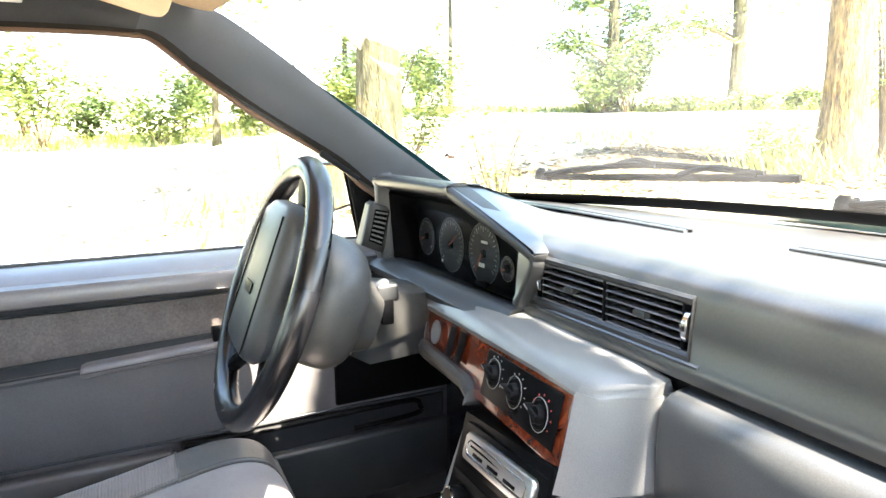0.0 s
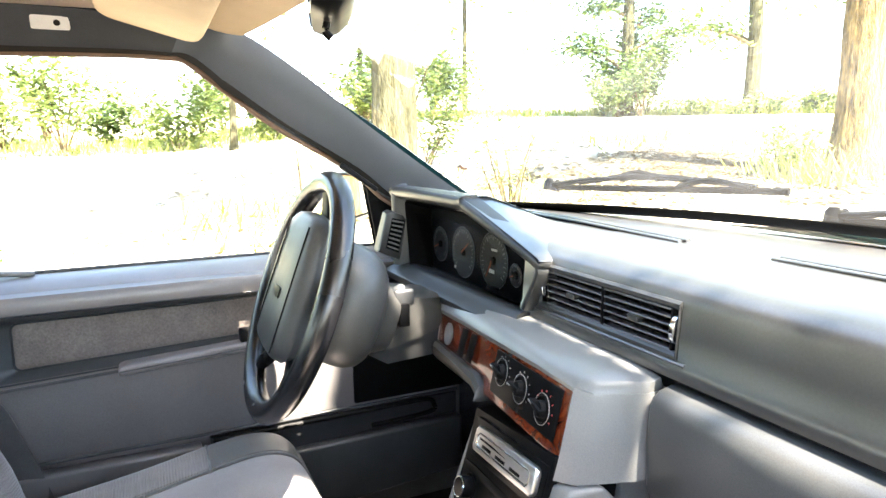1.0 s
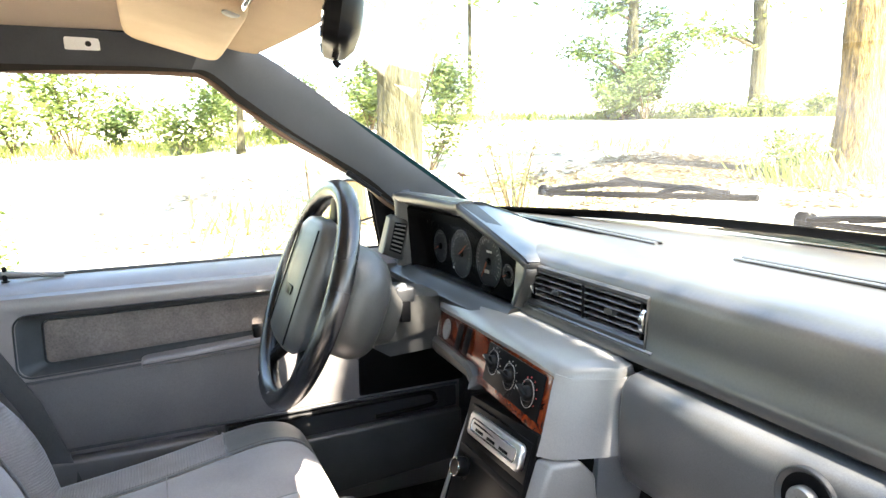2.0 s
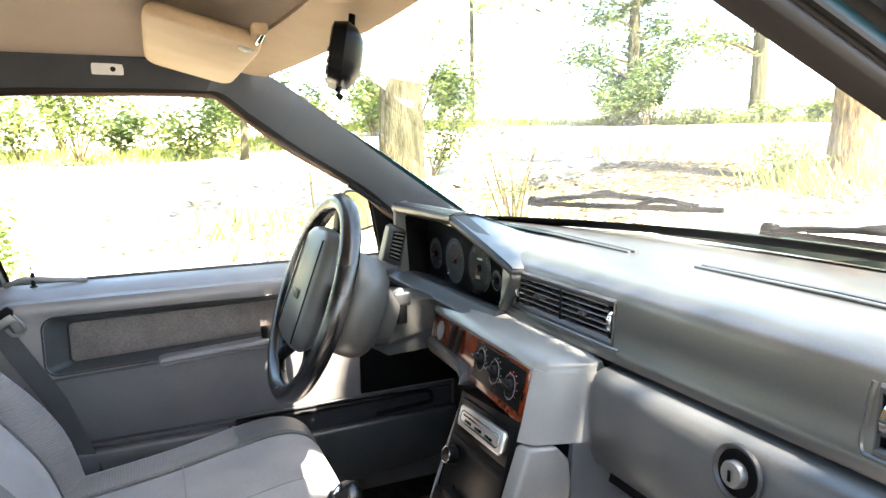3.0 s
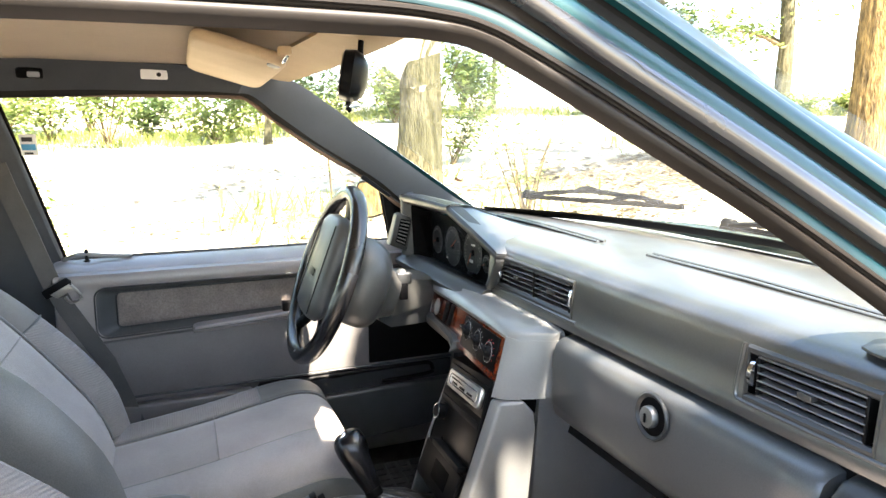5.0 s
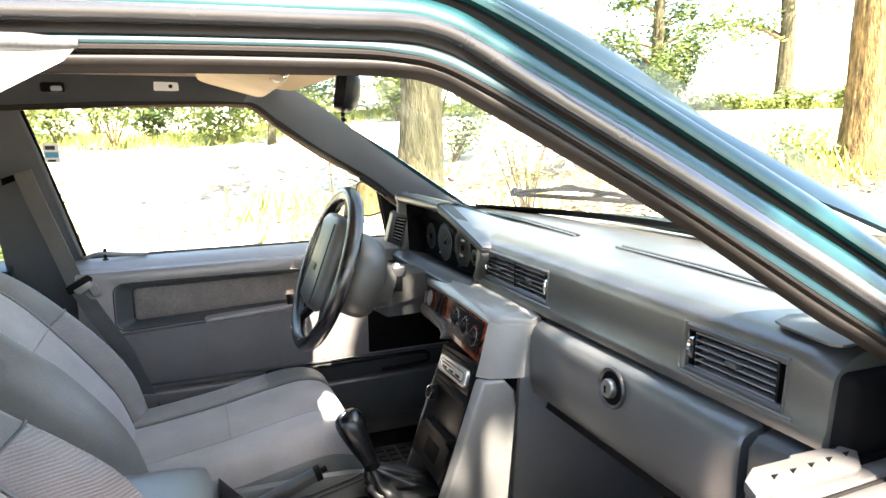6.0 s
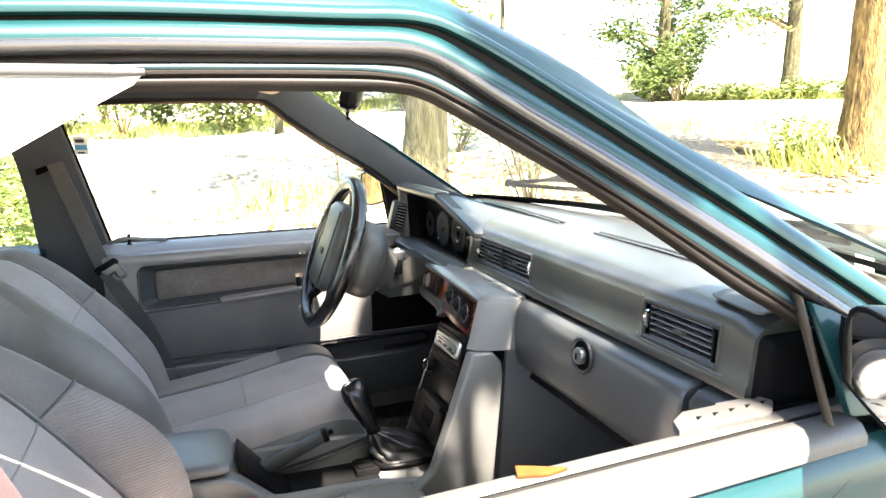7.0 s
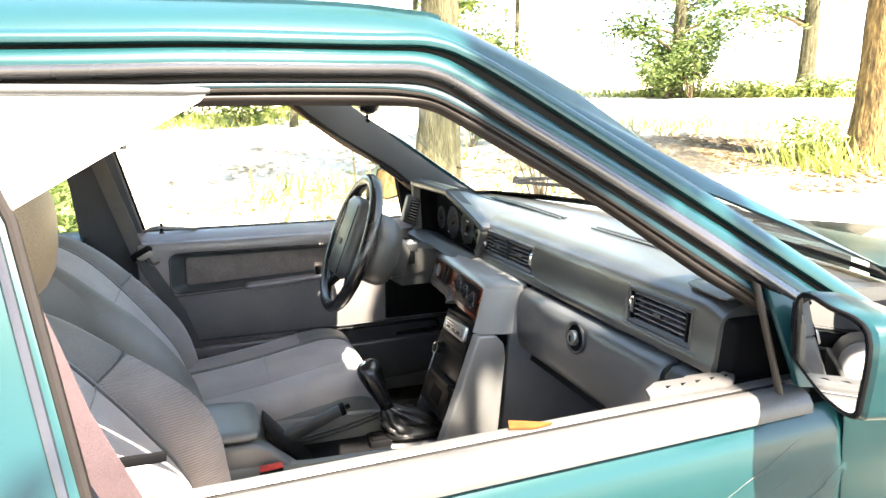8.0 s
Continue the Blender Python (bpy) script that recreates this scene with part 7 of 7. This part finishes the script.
# trees that the place shows, near to far
tree(-6.3, 1.98, 0.27, 9.0, "broad old tree with furrowed grey-brown bark", 3.2, 3.4, 3600, 0.1, seed=3, limbs=9, bark=M_BARK_GREY)
tree(-4.05, 6.33, 0.235, 10.0, "tall tree with orange-brown furrowed bark in sunlight", 4.2, 2.8, 3200, 0.09, seed=5, limbs=9)
tree(-16.6, 13.5, 0.22, 8.0, "slender tree wrapped in dense dark green leaves", 0.5, 2.0, 20000, 0.085, M_LEAF_DARK, 30, seed=8, bark=M_BARK_GREY)
tree(-14.5, 16.5, 0.25, 10.0, "dark-trunked tree at the edge of a clearing", 1.6, 2.2, 3600, 0.11, M_LEAF, 14, seed=11, bark=M_BARK_GREY)
tree(-17.0, 1.6, 0.09, 8.0, "thin tree among bushes beyond the clearing", 2.2, 2.8, 3000, 0.13, M_LEAF, 9, seed=13, bark=M_BARK_GREY)
tree(-30.0, 9.0, 0.15, 12.0, "loose light green tree at the clearing edge", 2.0, 5.0, 5200, 0.22, M_LEAF, 12, seed=17, bark=M_BARK_GREY)
tree(-24.0, -6.0, 0.12, 10.0, "loose light green tree at the clearing edge", 2.0, 4.5, 5200, 0.2, M_LEAF, 12, seed=19, bark=M_BARK_GREY)
tree(-30.0, -14.0, 0.14, 11.0, "loose light green tree at the clearing edge", 2.0, 5.0, 5200, 0.22, M_LEAF, 12, seed=23, bark=M_BARK_GREY)
tree(-20.0, 30.0, 0.16, 12.0, "loose light green tree at the clearing edge", 3.5, 5.0, 4200, 0.22, M_LEAF, 10, seed=29, bark=M_BARK_GREY)
tree(-9.0, -9.5, 0.2, 7.0, "leafy young tree at the roadside", 1.0, 2.6, 4200, 0.1, M_LEAF, 14, seed=31)
tree(-6.5, 12.0, 0.15, 7.0, "slim leafy tree beside the big trunk", 2.0, 2.0, 2200, 0.09, M_LEAF, 9, seed=37, bark=M_BARK_GREY)
tree(-21.0, 10.0, 0.09, 11.0, "loose light green tree at the clearing edge", 2.2, 4.6, 4200, 0.17, M_LEAF, 14, seed=51, bark=M_BARK_GREY)
tree(-18.0, 6.0, 0.08, 10.0, "loose light green tree at the clearing edge", 2.6, 3.6, 3000, 0.15, M_LEAF, 12, seed=53, bark=M_BARK_GREY)
for i in range(5):
    shrub(-16.6 + 0.7 * math.cos(i * 1.3), 13.5 + 0.7 * math.sin(i * 1.3), 1.9 - 0.2 * i, 0.9, "dense green growth round a tree's foot", 8, 1500, 0.075, seed=120 + i, mtl=M_LEAF_DARK)
shrub(-4.77, 2.6, 1.15, 0.5, "young light green sapling growing from the dirt", 11, 420, 0.028, seed=2)
shrub(-9.2, 3.6, 1.1, 0.7, "light green shrub beside a tree trunk", 8, 700, 0.05, seed=4)
shrub(-3.72, 6.62, 2.6, 0.4, "slim leafy sapling against the big trunk", 6, 700, 0.042, seed=12)
shrub(-4.55, 5.85, 0.5, 0.45, "low shrub at the foot of a tree", 8, 600, 0.035, seed=6)
shrub(-10.5, 3.6, 2.6, 0.9, "leafy sapling beyond the old trunk", 7, 600, 0.08, seed=9)
for i in range(26):
    a = i / 25
    bx, by = -21.5 - 3 * math.sin(i * 2.1), -12 + a * 22
    shrub(bx, by, rng.uniform(1.0, 2.6), rng.uniform(0.9, 1.7), "bright green bush at the clearing's edge", 7, 1000, 0.1, seed=40 + i, mtl=M_LEAF_DARK if i % 6 == 0 else None)
for i in range(9):
    shrub(-15.6 + i * 0.6, 14.6 + i * 0.7, rng.uniform(0.3, 0.7), rng.uniform(0.5, 0.9), "low bright green bush at the clearing's edge", 8, 800, 0.07, seed=80 + i)
# growth beside the car's tail; unseen broad tree added to shade passenger-side ground
tree(-5.6, -6.6, 0.32, 8.0, "young tree with orange-brown bark near the car's tail", 2.6, 2.6, 3000, 0.1, seed=61)
for i in range(7):
    shrub(-3.6 - 0.8 * i, -1.75 - 0.17 * i + 0.15 * math.sin(i * 2.3), 0.75 + 0.1 * (i % 3), 0.45, "bright green bush near the car's tail", 8, 900, 0.04, seed=200 + i)
rr = random.Random(91)
base = V(9.5, 2.5, land(9.5, 2.5) - 0.1)
wide = thing("tree", base, "unseen broad tree, added to shade the ground beside the car", "tree", "trees")
bm = B()
tube(bm, spline([base, base + V(-0.1, 0, 2.2), base + V(-0.3, -0.1, 4.4), base + V(-0.6, -0.2, 6.6)], 6), [0.3 - 0.01 * k for k in range(19)], 18)
part("trunk", bm, M_BARK, wide, "furrowed bark trunk")
for k in range(9):
    e = V(5.6 + 0.9 * (k % 3), -4.0 + 1.0 * k, 5.9 + 0.3 * (k % 2))
    bm = B()
    tube(bm, spline([base + V(-0.35, -0.1, 4.6), e.lerp(base + V(-0.4, -0.1, 5.2), 0.5) + V(0, 0, 0.4), e], 4), [0.1 - 0.009 * j for j in range(9)], 8)
    part("limb", bm, M_TWIG, wide)
pts = []
for i in range(9000):
    x0, y0, z = rr.uniform(1.3, 7.0), rr.uniform(-5.5, 4.5), 5.9 + rr.gauss(0, 0.45)
    if noise.noise((x0 * 0.9, y0 * 0.9, 3.0)) > -0.28:
        pts.append(V(x0 + 0.6 * z, y0 + 0.12 * z, z))
cloud_object("crown", pts, 0.13, M_LEAF, wide, "broad green crown", 91)
# leafy sprig hanging by the driver's window
sprig = thing("leafy_sprig", (-1.6, -0.05, 1.1), "small bright green sprig beside the window", "sprig")
bm = B()
tube(bm, spline([V(-1.75, 0.1, 0.0), V(-1.66, 0.0, 0.7), V(-1.6, -0.05, 1.12)], 4), [0.004] * 9, 5)
part("stem", bm, M_TWIG, sprig)
cloud_object("foliage", [V(-1.6 + 0.05 * math.sin(k * 2.1), -0.05 + 0.055 * math.cos(k * 1.7), 1.06 + 0.014 * k) for k in range(8)], 0.032, M_LEAF, sprig, "", 95)
# grass tufts and litter as stuff


def scatter(name, label, category, mtl, spots, blade):
    vs, fs = [], []
    r = random.Random(5)
    for (x, y, rad, n) in spots:
        for i in range(n):
            a, q = r.uniform(0, 6.283), rad * math.sqrt(r.random())
            px, py = x + math.cos(a) * q, y + math.sin(a) * q
            z = land(px, py)
            blade(vs, fs, r, px, py, z)
    me = bpy.data.meshes.new(name)
    me.from_pydata(vs, [], fs)
    me.materials.append(mtl)
    return tagged(new(name, me), label, category, kind="stuff")


def blade(vs, fs, r, x, y, z):
    h = r.uniform(0.12, 0.4)
    a = r.uniform(0, 6.283)
    w = V(math.cos(a), math.sin(a), 0) * 0.012 * (1 + h)
    t = V(r.gauss(0, 0.12), r.gauss(0, 0.12), h)
    k = len(vs)
    p = V(x, y, z - 0.02)
    vs += [p - w, p + w, p + t * 0.6 + w * 0.6, p + t, p + t * 0.6 - w * 0.6]
    fs.append((k, k + 1, k + 2, k + 3, k + 4))


def dead_leaf(vs, fs, r, x, y, z):
    s = r.uniform(0.025, 0.07)
    a = r.uniform(0, 6.283)
    u = V(math.cos(a), math.sin(a), r.uniform(-0.25, 0.25)) * s
    w = V(-math.sin(a), math.cos(a), r.uniform(-0.3, 0.3)) * s * 0.55
    k = len(vs)
    p = V(x, y, z + 0.02)
    vs += [p - u, p - w, p + u, p + w]
    fs.append((k, k + 1, k + 2, k + 3))


spots = [(-22 + rng.uniform(-3, 3), -14 + i * 0.6, 2.0, 260) for i in range(44)]
spots += [(-18.5 + i * 0.6, 12.8 + i * 0.62, 1.2, 260) for i in range(14)]
spots += [(-6.2 + rng.uniform(-1.6, 1.2), rng.uniform(0.0, 3.4), 0.6, 22) for i in range(16)]
spots += [(-4.1 + rng.uniform(-0.6, 0.6), 6.1 + rng.uniform(-0.5, 0.7), 0.4, 50) for i in range(10)]
spots += [(rng.uniform(-9, -6), rng.uniform(6.2, 9.0), 0.8, 26) for i in range(14)]
scatter("grass", "bright yellow-green grass tufts on the dirt", "grass", M_GRASS, spots, blade)
spots = [(-5.6 + rng.uniform(-1.8, 1.2), rng.uniform(-0.6, 5.0), 0.7, 170) for i in range(26)]
spots += [(-5.2 + rng.uniform(-1.0, 1.0), 5.2 + rng.uniform(-0.6, 0.8), 0.6, 200) for i in range(14)]
spots += [(-6.2 + rng.uniform(-0.9, 0.9), 6.0 + rng.uniform(-0.6, 0.6), 0.5, 200) for i in range(12)]
spots += [(-3.6 + rng.uniform(-0.5, 0.4), 5.4 + rng.uniform(-0.4, 0.5), 0.4, 160) for i in range(5)]
spots += [(rng.uniform(-13, -5), rng.uniform(-3.5, 7.0), 0.5, 34) for i in range(90)]
scatter("leaf_litter", "brown fallen leaves scattered on the dirt", "leaf litter", M_LITTER, spots, dead_leaf)
